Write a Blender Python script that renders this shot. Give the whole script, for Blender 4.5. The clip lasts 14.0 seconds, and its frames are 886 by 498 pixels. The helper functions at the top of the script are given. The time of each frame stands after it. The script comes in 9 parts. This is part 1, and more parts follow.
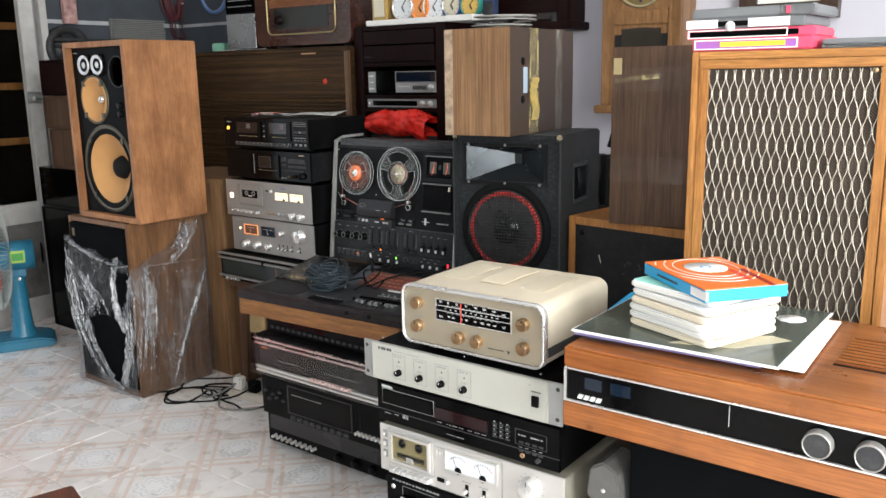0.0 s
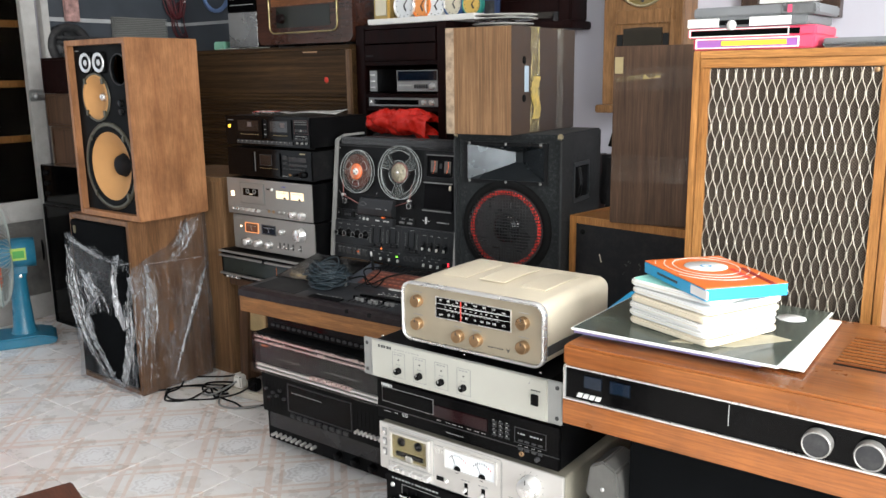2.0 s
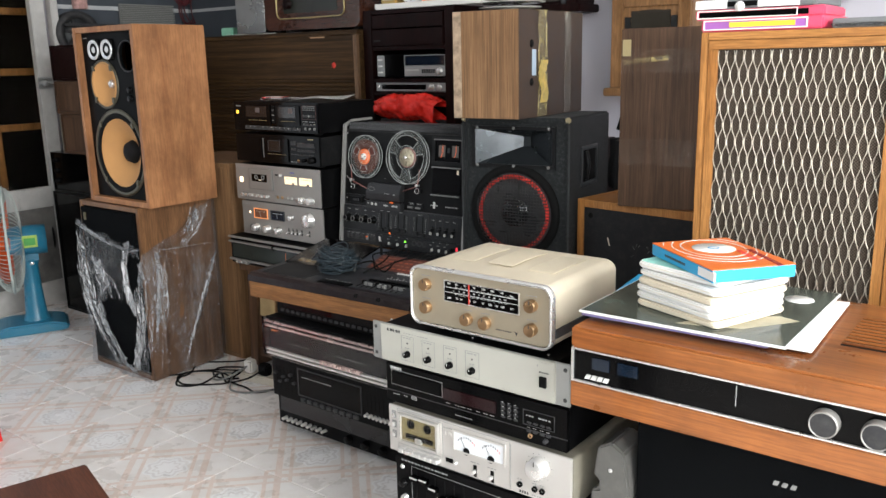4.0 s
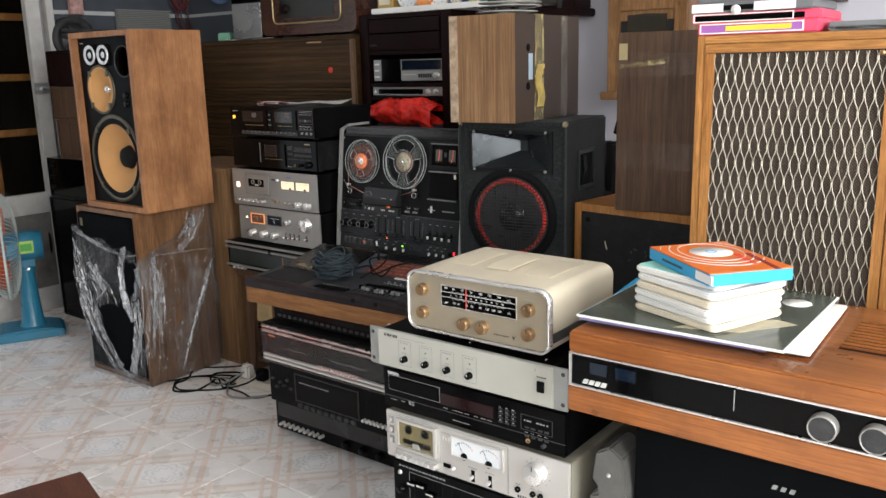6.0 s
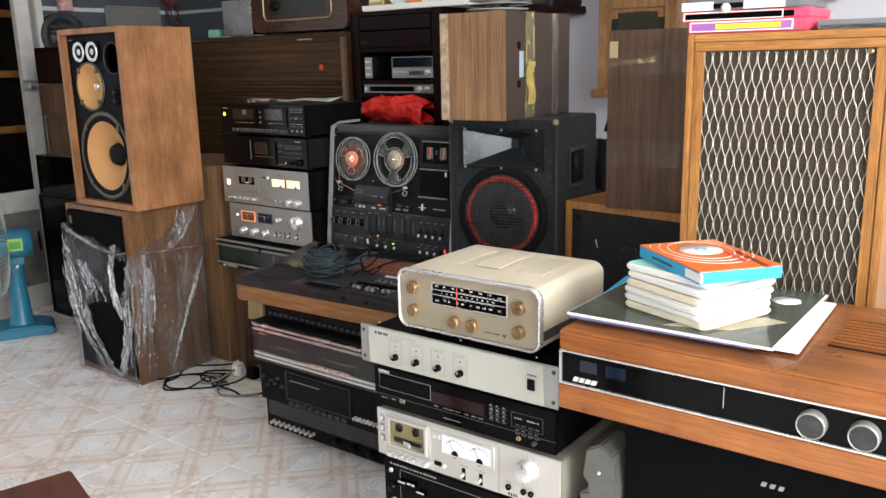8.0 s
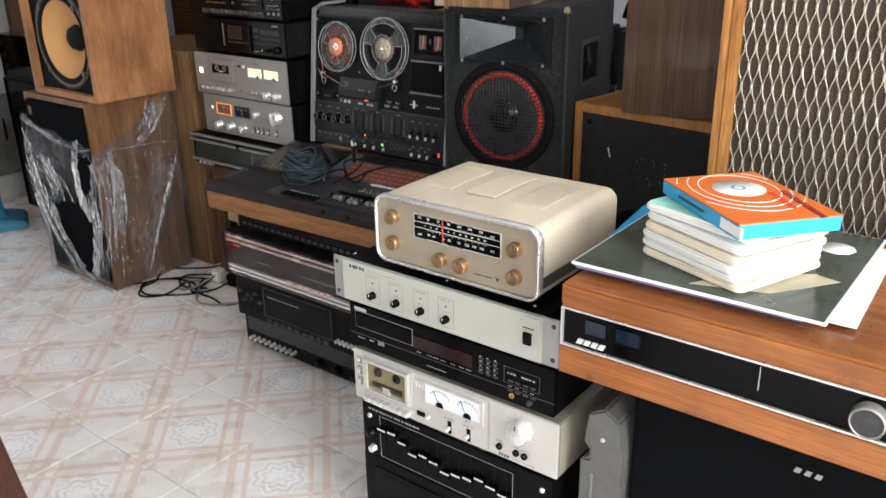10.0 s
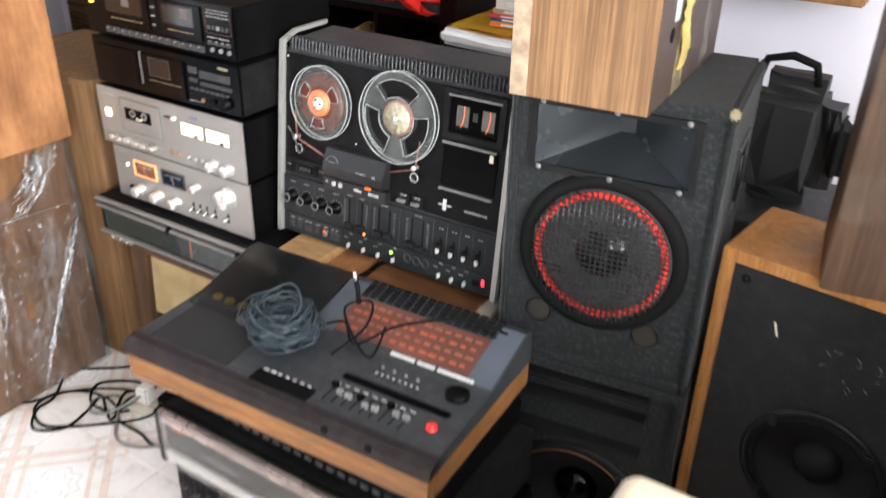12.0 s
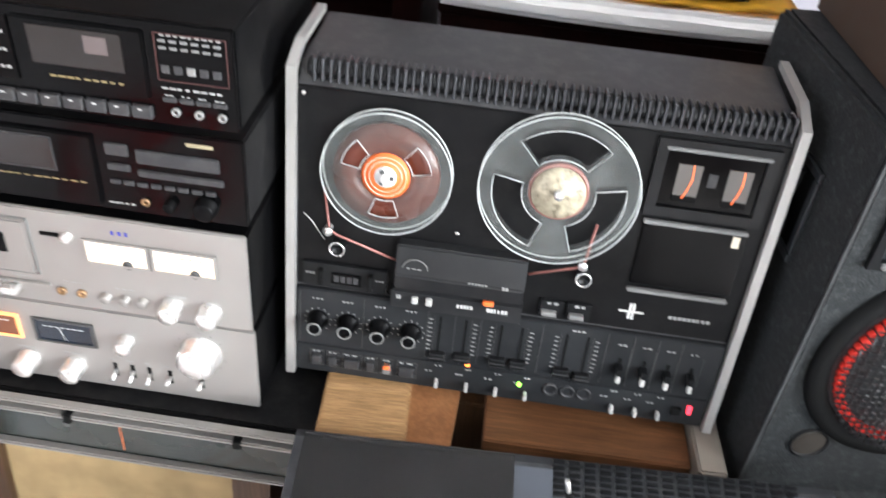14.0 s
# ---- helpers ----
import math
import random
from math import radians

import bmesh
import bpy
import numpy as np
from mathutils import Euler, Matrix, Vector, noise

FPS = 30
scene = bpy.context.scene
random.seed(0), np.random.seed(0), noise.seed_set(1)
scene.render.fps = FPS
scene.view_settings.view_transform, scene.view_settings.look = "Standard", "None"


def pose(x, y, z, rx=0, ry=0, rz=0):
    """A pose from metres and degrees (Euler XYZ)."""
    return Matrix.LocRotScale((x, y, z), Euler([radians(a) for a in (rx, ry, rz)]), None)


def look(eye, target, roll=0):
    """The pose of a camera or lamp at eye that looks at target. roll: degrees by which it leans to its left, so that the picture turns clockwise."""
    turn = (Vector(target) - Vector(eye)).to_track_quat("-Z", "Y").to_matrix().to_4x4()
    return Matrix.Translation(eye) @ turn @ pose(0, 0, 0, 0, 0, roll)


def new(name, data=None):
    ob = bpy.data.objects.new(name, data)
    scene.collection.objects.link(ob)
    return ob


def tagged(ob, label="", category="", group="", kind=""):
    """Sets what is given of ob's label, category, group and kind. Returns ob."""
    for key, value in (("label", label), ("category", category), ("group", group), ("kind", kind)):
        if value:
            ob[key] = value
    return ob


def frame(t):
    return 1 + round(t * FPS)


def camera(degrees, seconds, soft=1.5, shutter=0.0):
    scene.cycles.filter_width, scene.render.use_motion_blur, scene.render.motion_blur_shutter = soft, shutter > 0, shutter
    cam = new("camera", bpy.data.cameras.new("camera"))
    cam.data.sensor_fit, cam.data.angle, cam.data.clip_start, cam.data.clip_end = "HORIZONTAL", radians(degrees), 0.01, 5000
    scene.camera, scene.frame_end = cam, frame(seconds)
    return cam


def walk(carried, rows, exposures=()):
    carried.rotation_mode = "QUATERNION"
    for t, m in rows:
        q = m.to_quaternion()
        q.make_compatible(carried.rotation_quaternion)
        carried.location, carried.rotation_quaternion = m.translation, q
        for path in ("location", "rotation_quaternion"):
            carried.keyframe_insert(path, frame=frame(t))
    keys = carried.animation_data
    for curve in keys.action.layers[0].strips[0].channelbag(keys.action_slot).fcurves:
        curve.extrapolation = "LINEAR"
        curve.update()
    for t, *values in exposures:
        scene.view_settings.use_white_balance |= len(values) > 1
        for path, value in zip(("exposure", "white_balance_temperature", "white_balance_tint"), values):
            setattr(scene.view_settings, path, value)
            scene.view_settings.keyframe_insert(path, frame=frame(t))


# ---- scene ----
# camera and its walk
cam = camera(56.0, 14.0, soft=1.5, shutter=0.4)
PATH = [
    (0, (0.164, 0.083, 1.191), (-1.017, 1.643, 0.778), -1.0),
    (0.5, (0.163, 0.087, 1.187), (-1.006, 1.658, 0.776), -0.8),
    (1, (0.163, 0.085, 1.187), (-1.011, 1.651, 0.776), -0.8),
    (1.5, (0.165, 0.08, 1.193), (-1.017, 1.639, 0.778), -0.8),
    (2, (0.166, 0.085, 1.187), (-1.018, 1.643, 0.774), -0.8),
    (2.5, (0.166, 0.083, 1.184), (-1.024, 1.628, 0.741), -0.8),
    (3, (0.169, 0.08, 1.183), (-1.026, 1.62, 0.734), -1.1),
    (5.5, (0.172, 0.08, 1.186), (-1.024, 1.622, 0.747), -1.3),
    (6, (0.17, 0.084, 1.184), (-1.023, 1.628, 0.748), -1.4),
    (6.5, (0.17, 0.085, 1.185), (-1.012, 1.638, 0.745), -1.5),
    (7, (0.17, 0.081, 1.186), (-1.011, 1.634, 0.743), -1.2),
    (7.5, (0.17, 0.076, 1.19), (-1.006, 1.632, 0.744), -1.3),
    (8, (0.171, 0.086, 1.185), (-1.006, 1.642, 0.742), -1.3),
    (8.5, (0.17, 0.087, 1.186), (-1.003, 1.646, 0.746), -1.3),
    (8.7, (0.172, 0.088, 1.186), (-1.003, 1.645, 0.745), -1.2),
    (10.8, (-0.157, 0.57, 1.294), (-1.247, 1.985, 0.395), 2.7),
    (11, (-0.216, 0.621, 1.364), (-1.298, 2.04, 0.461), 4.1),
    (11.3, (-0.352, 0.708, 1.379), (-1.333, 2.238, 0.543), 3.7),
    (11.5, (-0.493, 0.789, 1.375), (-1.393, 2.315, 0.447), 5.7),
    (11.6, (-0.543, 0.808, 1.397), (-1.457, 2.298, 0.426), 5.2),
    (12, (-0.739, 0.96, 1.397), (-1.67, 2.457, 0.453), 1.4),
    (12.3, (-0.887, 1.118, 1.414), (-1.768, 2.644, 0.469), 1.3),
    (12.5, (-1.02, 1.146, 1.392), (-1.823, 2.733, 0.477), 1.6),
    (12.7, (-1.154, 1.168, 1.39), (-1.816, 2.807, 0.455), 1.4),
    (13, (-1.297, 1.21, 1.393), (-1.848, 2.84, 0.374), -0.5),
    (13.5, (-1.513, 1.366, 1.385), (-2.01, 2.958, 0.282), -0.4),
    (14, (-1.691, 1.419, 1.355), (-1.789, 3.013, 0.151), 5.8),
]
EXPOSURE = [(0.0, 0.2, 6200, 7), (3.0, 0.2, 6200, 7), (5.5, -0.14, 6300, 8), (6.7, -0.14, 6300, 8), (7.5, 0.1, 6300, 8), (8.7, 0.1, 6300, 8), (10.8, -0.05, 6250, 8), (11.1, 0.06, 6250, 8), (11.5, 0.6, 6250, 9), (12.0, 1.27, 6250, 9), (13.0, 1.5, 6200, 9), (14.0, 1.58, 6000, 9)]
walk(cam, [(t, look(eye, target, roll)) for t, eye, target, roll in PATH], EXPOSURE)

# daylight: sky outside the shop front, a soft sun, and the light of the sky in the openings
world = bpy.data.worlds.new("sky")
scene.world = world
world.use_nodes = True
wn, wl = world.node_tree.nodes, world.node_tree.links
sky = wn.new("ShaderNodeTexSky")
sky.sky_type, sky.sun_disc = "NISHITA", False
sky.sun_elevation, sky.sun_rotation = radians(50), radians(150)
wn["Background"].inputs["Strength"].default_value = 0.12
wl.new(sky.outputs["Color"], wn["Background"].inputs["Color"])
sun = new("sun", bpy.data.lights.new("sun", "SUN"))
sun.data.energy, sun.data.angle, sun.data.color = 2.0, radians(2), (1.0, 0.95, 0.88)
sun.matrix_world = look((3, -6, 8), (0, 0, 0))


def window_light(name, at, aim, width, height, watts, colour):
    ob = new(name, bpy.data.lights.new(name, "AREA"))
    ob.data.shape, ob.data.size, ob.data.size_y = "RECTANGLE", width, height
    ob.data.energy, ob.data.color = watts, colour
    ob.matrix_world = look(at, aim)
    return ob


window_light("shopfront_daylight", (0.95, -1.72, 1.55), (0.2, 1.0, 1.0), 2.0, 2.2, 70, (1.0, 0.98, 0.95))
window_light("side_door_daylight", (1.93, 0.5, 1.5), (-0.5, 1.1, 0.9), 1.5, 2.2, 155, (1.0, 0.98, 0.95))
window_light("left_door_daylight", (-3.86, 0.6, 1.2), (-2.0, 0.9, 0.4), 1.15, 1.9, 7, (0.95, 0.98, 1.0))
# ---------------------------------------------------------------- materials
def node_mat(name):
    m = bpy.data.materials.new(name)
    m.use_nodes = True
    nt = m.node_tree
    return m, nt.nodes, nt.links, nt.nodes["Principled BSDF"]


def coords(nodes, links, scale=(1, 1, 1), by_object=True):
    """Object coordinates, shifted by each object's own random number."""
    tc, mp = nodes.new("ShaderNodeTexCoord"), nodes.new("ShaderNodeMapping")
    mp.inputs["Scale"].default_value = scale
    links.new(tc.outputs["Object"], mp.inputs["Vector"])
    if by_object:
        info, mul = nodes.new("ShaderNodeObjectInfo"), nodes.new("ShaderNodeMath")
        mul.operation = "MULTIPLY"
        mul.inputs[1].default_value = 37.0
        links.new(info.outputs["Random"], mul.inputs[0])
        links.new(mul.outputs[0], mp.inputs["Location"])
    return mp.outputs["Vector"]


def noise_tex(nodes, links, vec, scale, detail=4, rough=0.55, distort=0.0):
    n = nodes.new("ShaderNodeTexNoise")
    n.inputs["Scale"].default_value = scale
    n.inputs["Detail"].default_value = detail
    n.inputs["Roughness"].default_value = rough
    n.inputs["Distortion"].default_value = distort
    links.new(vec, n.inputs["Vector"])
    return n.outputs["Fac"]


def ramp(nodes, links, fac, stops):
    r = nodes.new("ShaderNodeValToRGB")
    els = r.color_ramp.elements
    while len(els) < len(stops):
        els.new(0.5)
    for e, (p, c) in zip(els, stops):
        e.position, e.color = p, (*c, 1)
    links.new(fac, r.inputs["Fac"])
    return r.outputs["Color"]


def mix_col(nodes, links, fac, a, b, mode="MIX"):
    m = nodes.new("ShaderNodeMix")
    m.data_type, m.blend_type = "RGBA", mode
    for sock, v in ((m.inputs[0], fac), (m.inputs[6], a), (m.inputs[7], b)):
        if hasattr(v, "links"):
            links.new(v, sock)
        else:
            sock.default_value = v if isinstance(v, (int, float)) else (*v, 1)
    return m.outputs[2]


def bump(nodes, links, b, height, strength, distance=0.002):
    n = nodes.new("ShaderNodeBump")
    n.inputs["Strength"].default_value, n.inputs["Distance"].default_value = strength, distance
    links.new(height, n.inputs["Height"])
    links.new(n.outputs["Normal"], b.inputs["Normal"])


def rough_range(nodes, links, b, fac, lo, hi):
    r = nodes.new("ShaderNodeMapRange")
    r.inputs["From Min"].default_value, r.inputs["From Max"].default_value = 0.3, 0.7
    r.inputs["To Min"].default_value, r.inputs["To Max"].default_value = lo, hi
    links.new(fac, r.inputs["Value"])
    links.new(r.outputs["Result"], b.inputs["Roughness"])


def plain(name, col, rough=0.5, metal=0.0, vary=0.12, scale=9.0, grain=160.0, bumps=0.08, dust=0.0, spec=0.5):
    """A painted, moulded or metal surface: blotches, fine grain, uneven gloss, and a film of dust where given."""
    m, nodes, links, b = node_mat(name)
    v = coords(nodes, links)
    big, fine = noise_tex(nodes, links, v, scale, 5), noise_tex(nodes, links, v, grain, 2)
    lo, hi = [c * (1 - vary) for c in col], [min(1, c * (1 + vary)) for c in col]
    c = ramp(nodes, links, big, [(0.3, lo), (0.7, hi)])
    if dust:
        d = noise_tex(nodes, links, v, 42.0, 6, 0.7)
        f = ramp(nodes, links, d, [(0.45, (0, 0, 0)), (0.75, (dust, dust, dust))])
        c = mix_col(nodes, links, f, c, (0.42, 0.39, 0.35))
    links.new(c, b.inputs["Base Color"])
    b.inputs["Metallic"].default_value = metal
    b.inputs["Specular IOR Level"].default_value = spec
    rough_range(nodes, links, b, big, max(0.04, rough - 0.07), min(1, rough + 0.08))
    if bumps:
        bump(nodes, links, b, fine, bumps, 0.0008)
    return m


def wood(name, dark, light, grain=(38, 38, 2.2), rough=0.42, fine=9.0, streak=0.35, coat=0.0, spec=0.35, patch=1.0):
    """Veneer: long streaks along the axis with the small scale, fine pores and worn patches."""
    m, nodes, links, b = node_mat(name)
    v = coords(nodes, links, grain)
    body = noise_tex(nodes, links, v, 1.0, 5, 0.6, 0.6)
    pores = noise_tex(nodes, links, v, fine, 3, 0.7)
    flat = coords(nodes, links)
    wear = noise_tex(nodes, links, flat, 6.0, 5, 0.65)
    mid = [(a + c) / 2 for a, c in zip(dark, light)]
    c = ramp(nodes, links, body, [(0.28, dark), (0.5, mid), (0.72, light)])
    p = ramp(nodes, links, pores, [(0.42, (1 - streak,) * 3), (0.6, (1, 1, 1))])
    c = mix_col(nodes, links, 1.0, c, p, "MULTIPLY")
    w = ramp(nodes, links, wear, [(0.35, [1 - k * patch for k in (0.14, 0.16, 0.18)]), (0.65, [1 + k * patch for k in (0.08, 0.06, 0.02)])])
    c = mix_col(nodes, links, 1.0, c, w, "MULTIPLY")
    links.new(c, b.inputs["Base Color"])
    rough_range(nodes, links, b, wear, rough - 0.08, rough + 0.12)
    b.inputs["Specular IOR Level"].default_value = spec
    b.inputs["Coat Weight"].default_value = coat
    bump(nodes, links, b, pores, 0.12, 0.0006)
    return m


def glowing(name, col, power):
    m, nodes, links, b = node_mat(name)
    b.inputs["Base Color"].default_value = (*col, 1)
    b.inputs["Emission Color"].default_value = (*col, 1)
    b.inputs["Emission Strength"].default_value = power
    return m


def clear(name, col=(1, 1, 1), rough=0.03, ior=1.3):
    m, nodes, links, b = node_mat(name)
    v = coords(nodes, links)
    smear = noise_tex(nodes, links, v, 25.0, 4)
    b.inputs["Base Color"].default_value = (*col, 1)
    b.inputs["Transmission Weight"].default_value = 1.0
    b.inputs["IOR"].default_value = ior
    rough_range(nodes, links, b, smear, rough, rough + 0.12)
    return m


def film(name, milk=0.25, crease=26.0, depth=0.012, tint=(0.85, 0.86, 0.88)):
    """Thin wrapping film: mostly see-through, with milky folds and sharp glints."""
    m, nodes, links, b = node_mat(name)
    v = coords(nodes, links, (1.0, 1.0, 0.35))
    folds = noise_tex(nodes, links, v, crease, 6, 0.7, 1.4)
    b.inputs["Base Color"].default_value = (*tint, 1)
    b.inputs["Roughness"].default_value = 0.13
    b.inputs["Specular IOR Level"].default_value = 0.9
    bump(nodes, links, b, folds, 1.0, depth)
    t, mx = nodes.new("ShaderNodeBsdfTransparent"), nodes.new("ShaderNodeMixShader")
    f = ramp(nodes, links, folds, [(0.40, (milk * 0.25,) * 3), (0.56, (milk,) * 3), (0.70, (min(1, milk * 2.8),) * 3)])
    links.new(f, mx.inputs[0])
    links.new(t.outputs[0], mx.inputs[1])
    links.new(b.outputs[0], mx.inputs[2])
    links.new(mx.outputs[0], nodes["Material Output"].inputs["Surface"])
    return m


def reel_plastic(name, body):
    """Clear moulded plastic: see-through, with a faint grey body and a glossy face."""
    m, nodes, links, b = node_mat(name)
    v = coords(nodes, links)
    streak = noise_tex(nodes, links, v, 30.0, 3)
    b.inputs["Base Color"].default_value = (0.52, 0.54, 0.53, 1)
    rough_range(nodes, links, b, streak, 0.12, 0.3)
    t, mx = nodes.new("ShaderNodeBsdfTransparent"), nodes.new("ShaderNodeMixShader")
    t.inputs["Color"].default_value = (0.93, 0.94, 0.93, 1)
    f = ramp(nodes, links, streak, [(0.35, (body * 0.7,) * 3), (0.65, (body * 1.3,) * 3)])
    links.new(f, mx.inputs[0])
    links.new(t.outputs[0], mx.inputs[1])
    links.new(b.outputs[0], mx.inputs[2])
    links.new(mx.outputs[0], nodes["Material Output"].inputs["Surface"])
    return m


def wrinkled(name, milk, line, scale=24.0):
    """Stretch film: nearly clear, with thin milky wrinkle lines at two sizes and sharp glints."""
    m, nodes, links, b = node_mat(name)
    v = coords(nodes, links, (1.0, 1.0, 0.45))
    wide = noise_tex(nodes, links, v, scale, 5, 0.65, 1.0)
    thin = noise_tex(nodes, links, v, scale * 2.6, 4, 0.7, 1.6)
    patch = noise_tex(nodes, links, v, 7.0, 3)
    b.inputs["Base Color"].default_value = (0.80, 0.82, 0.85, 1)
    b.inputs["Roughness"].default_value = 0.09
    b.inputs["Specular IOR Level"].default_value = 0.9
    bump(nodes, links, b, thin, 1.0, 0.014)
    z, p = (milk,) * 3, (line,) * 3
    a = ramp(nodes, links, wide, [(0.44, z), (0.485, [line * 0.6] * 3), (0.52, z)])
    c = ramp(nodes, links, thin, [(0.47, z), (0.50, p), (0.53, z)])
    k = ramp(nodes, links, patch, [(0.44, (0.30, 0.30, 0.30)), (0.60, (1, 1, 1))])
    c = mix_col(nodes, links, 1.0, c, k, "MULTIPLY")
    a = mix_col(nodes, links, 1.0, a, k, "MULTIPLY")
    f = mix_col(nodes, links, 1.0, a, c, "LIGHTEN")
    t, mx = nodes.new("ShaderNodeBsdfTransparent"), nodes.new("ShaderNodeMixShader")
    t.inputs["Color"].default_value = (0.74, 0.75, 0.77, 1)
    links.new(f, mx.inputs[0])
    links.new(t.outputs[0], mx.inputs[1])
    links.new(b.outputs[0], mx.inputs[2])
    links.new(mx.outputs[0], nodes["Material Output"].inputs["Surface"])
    return m


def tolex(name, col):
    m, nodes, links, b = node_mat(name)
    v = coords(nodes, links)
    vo = nodes.new("ShaderNodeTexVoronoi")
    vo.inputs["Scale"].default_value = 420
    links.new(v, vo.inputs["Vector"])
    big = noise_tex(nodes, links, v, 7.0, 5, 0.65)
    spots = noise_tex(nodes, links, v, 130.0, 3, 0.8)
    c = ramp(nodes, links, big, [(0.3, [k * 0.7 for k in col]), (0.7, [k * 1.4 for k in col])])
    s = ramp(nodes, links, spots, [(0.50, (0, 0, 0)), (0.74, (0.13, 0.13, 0.13))])
    c = mix_col(nodes, links, s, c, (0.28, 0.30, 0.30))
    links.new(c, b.inputs["Base Color"])
    rough_range(nodes, links, b, big, 0.6, 0.8)
    b.inputs["Sheen Weight"].default_value = 0.05
    b.inputs["Specular IOR Level"].default_value = 0.3
    bump(nodes, links, b, vo.outputs["Distance"], 0.5, 0.001)
    return m


def cloth_weave(name, a, c2, size=0.0022):
    m, nodes, links, b = node_mat(name)
    v = coords(nodes, links, by_object=False)
    ch = nodes.new("ShaderNodeTexChecker")
    ch.inputs["Scale"].default_value = 1.0 / size
    ch.inputs["Color1"].default_value, ch.inputs["Color2"].default_value = (*a, 1), (*c2, 1)
    links.new(v, ch.inputs["Vector"])
    big = noise_tex(nodes, links, v, 14.0, 4)
    w = ramp(nodes, links, big, [(0.3, (0.75, 0.75, 0.75)), (0.7, (1.15, 1.15, 1.15))])
    links.new(mix_col(nodes, links, 1.0, ch.outputs["Color"], w, "MULTIPLY"), b.inputs["Base Color"])
    b.inputs["Roughness"].default_value = 0.9
    b.inputs["Specular IOR Level"].default_value = 0.06
    bump(nodes, links, b, ch.outputs["Fac"], 0.4, 0.0006)
    return m


def tile_mat(name):
    """Glazed cream floor tile with a rose lattice and a pale flower in the middle; the tile's own middle is its origin."""
    m, nodes, links, b = node_mat(name)
    tc, sep = nodes.new("ShaderNodeTexCoord"), nodes.new("ShaderNodeSeparateXYZ")
    links.new(tc.outputs["Object"], sep.inputs[0])

    def math_(op, a, c=None):
        n = nodes.new("ShaderNodeMath")
        n.operation = op
        for i, v in enumerate((a, c)):
            if v is None:
                continue
            if hasattr(v, "links"):
                links.new(v, n.inputs[i])
            else:
                n.inputs[i].default_value = v
        return n.outputs[0]

    x, y = sep.outputs["X"], sep.outputs["Y"]
    p, q = math_("ADD", x, y), math_("SUBTRACT", x, y)
    v = coords(nodes, links)
    cloud = noise_tex(nodes, links, v, 11.0, 5, 0.6)
    speck = noise_tex(nodes, links, v, 55.0, 5, 0.7)
    base = ramp(nodes, links, cloud, [(0.3, (0.72, 0.675, 0.635)), (0.5, (0.79, 0.755, 0.725)), (0.7, (0.84, 0.82, 0.80))])

    def band(u, at, half):
        return math_("LESS_THAN", math_("ABSOLUTE", math_("SUBTRACT", math_("ABSOLUTE", u), at)), half)

    lattice = math_("MAXIMUM", math_("MAXIMUM", band(p, 0.159, 0.014), band(q, 0.159, 0.014)), math_("MAXIMUM", band(p, 0.108, 0.008), band(q, 0.108, 0.008)))
    lattice = math_("MULTIPLY", lattice, math_("MULTIPLY", speck, 0.95))
    c = mix_col(nodes, links, lattice, base, (0.62, 0.44, 0.34))
    r2 = math_("SQRT", math_("ADD", math_("MULTIPLY", x, x), math_("MULTIPLY", y, y)))
    ang = nodes.new("ShaderNodeMath")
    ang.operation = "ARCTAN2"
    links.new(y, ang.inputs[0])
    links.new(x, ang.inputs[1])
    petal = math_("MULTIPLY", math_("COSINE", math_("MULTIPLY", ang.outputs[0], 8.0)), 0.006)
    rr = math_("ADD", r2, petal)
    ring2 = math_("LESS_THAN", math_("ABSOLUTE", math_("SUBTRACT", rr, 0.054)), 0.005)
    disc = math_("MULTIPLY", math_("LESS_THAN", rr, 0.066), 0.8)
    c = mix_col(nodes, links, disc, c, (0.86, 0.86, 0.86))
    lines = math_("MULTIPLY", math_("MAXIMUM", math_("LESS_THAN", math_("ABSOLUTE", math_("SUBTRACT", rr, 0.034)), 0.004), ring2), math_("MULTIPLY", speck, 0.9))
    c = mix_col(nodes, links, lines, c, (0.56, 0.52, 0.50))
    links.new(c, b.inputs["Base Color"])
    rough_range(nodes, links, b, cloud, 0.22, 0.38)
    bump(nodes, links, b, speck, 0.05, 0.0006)
    return m


BLACK = plain("black_painted_metal", (0.0022, 0.0022, 0.0025), 0.40, dust=0.003, spec=0.09)
BLACK_GLOSS = plain("black_gloss_plastic", (0.0018, 0.0018, 0.002), 0.12, bumps=0.01, spec=0.12)
BLACK_DUSTY = plain("dusty_black_metal", (0.006, 0.006, 0.0065), 0.5, dust=0.025, spec=0.12)
DECK_BLACK = plain("charcoal_plastic", (0.0065, 0.0068, 0.0075), 0.36, vary=0.2, dust=0.012, spec=0.24)
GREY_DARK = plain("dark_grey_plastic", (0.030, 0.030, 0.032), 0.5, dust=0.08, spec=0.3)
GREY_MID = plain("grey_plastic", (0.17, 0.17, 0.165), 0.5, dust=0.15)
SILVER = plain("brushed_aluminium", (0.66, 0.64, 0.61), 0.36, 0.6, vary=0.05, grain=300)
SILVER_SATIN = plain("satin_silver_panel", (0.31, 0.298, 0.28), 0.42, 0.5, vary=0.07, grain=300)
CHROME = plain("bright_satin_metal", (0.80, 0.79, 0.77), 0.28, 0.75, vary=0.04, bumps=0)
RACK_GREY = plain("pale_champagne_panel", (0.50, 0.495, 0.44), 0.42, 0.25, vary=0.05)
STEEL_EAR = plain("dull_steel", (0.42, 0.43, 0.42), 0.4, 0.7, vary=0.12)
CREAM = plain("cream_enamel", (0.66, 0.585, 0.45), 0.45, vary=0.06, dust=0.08)
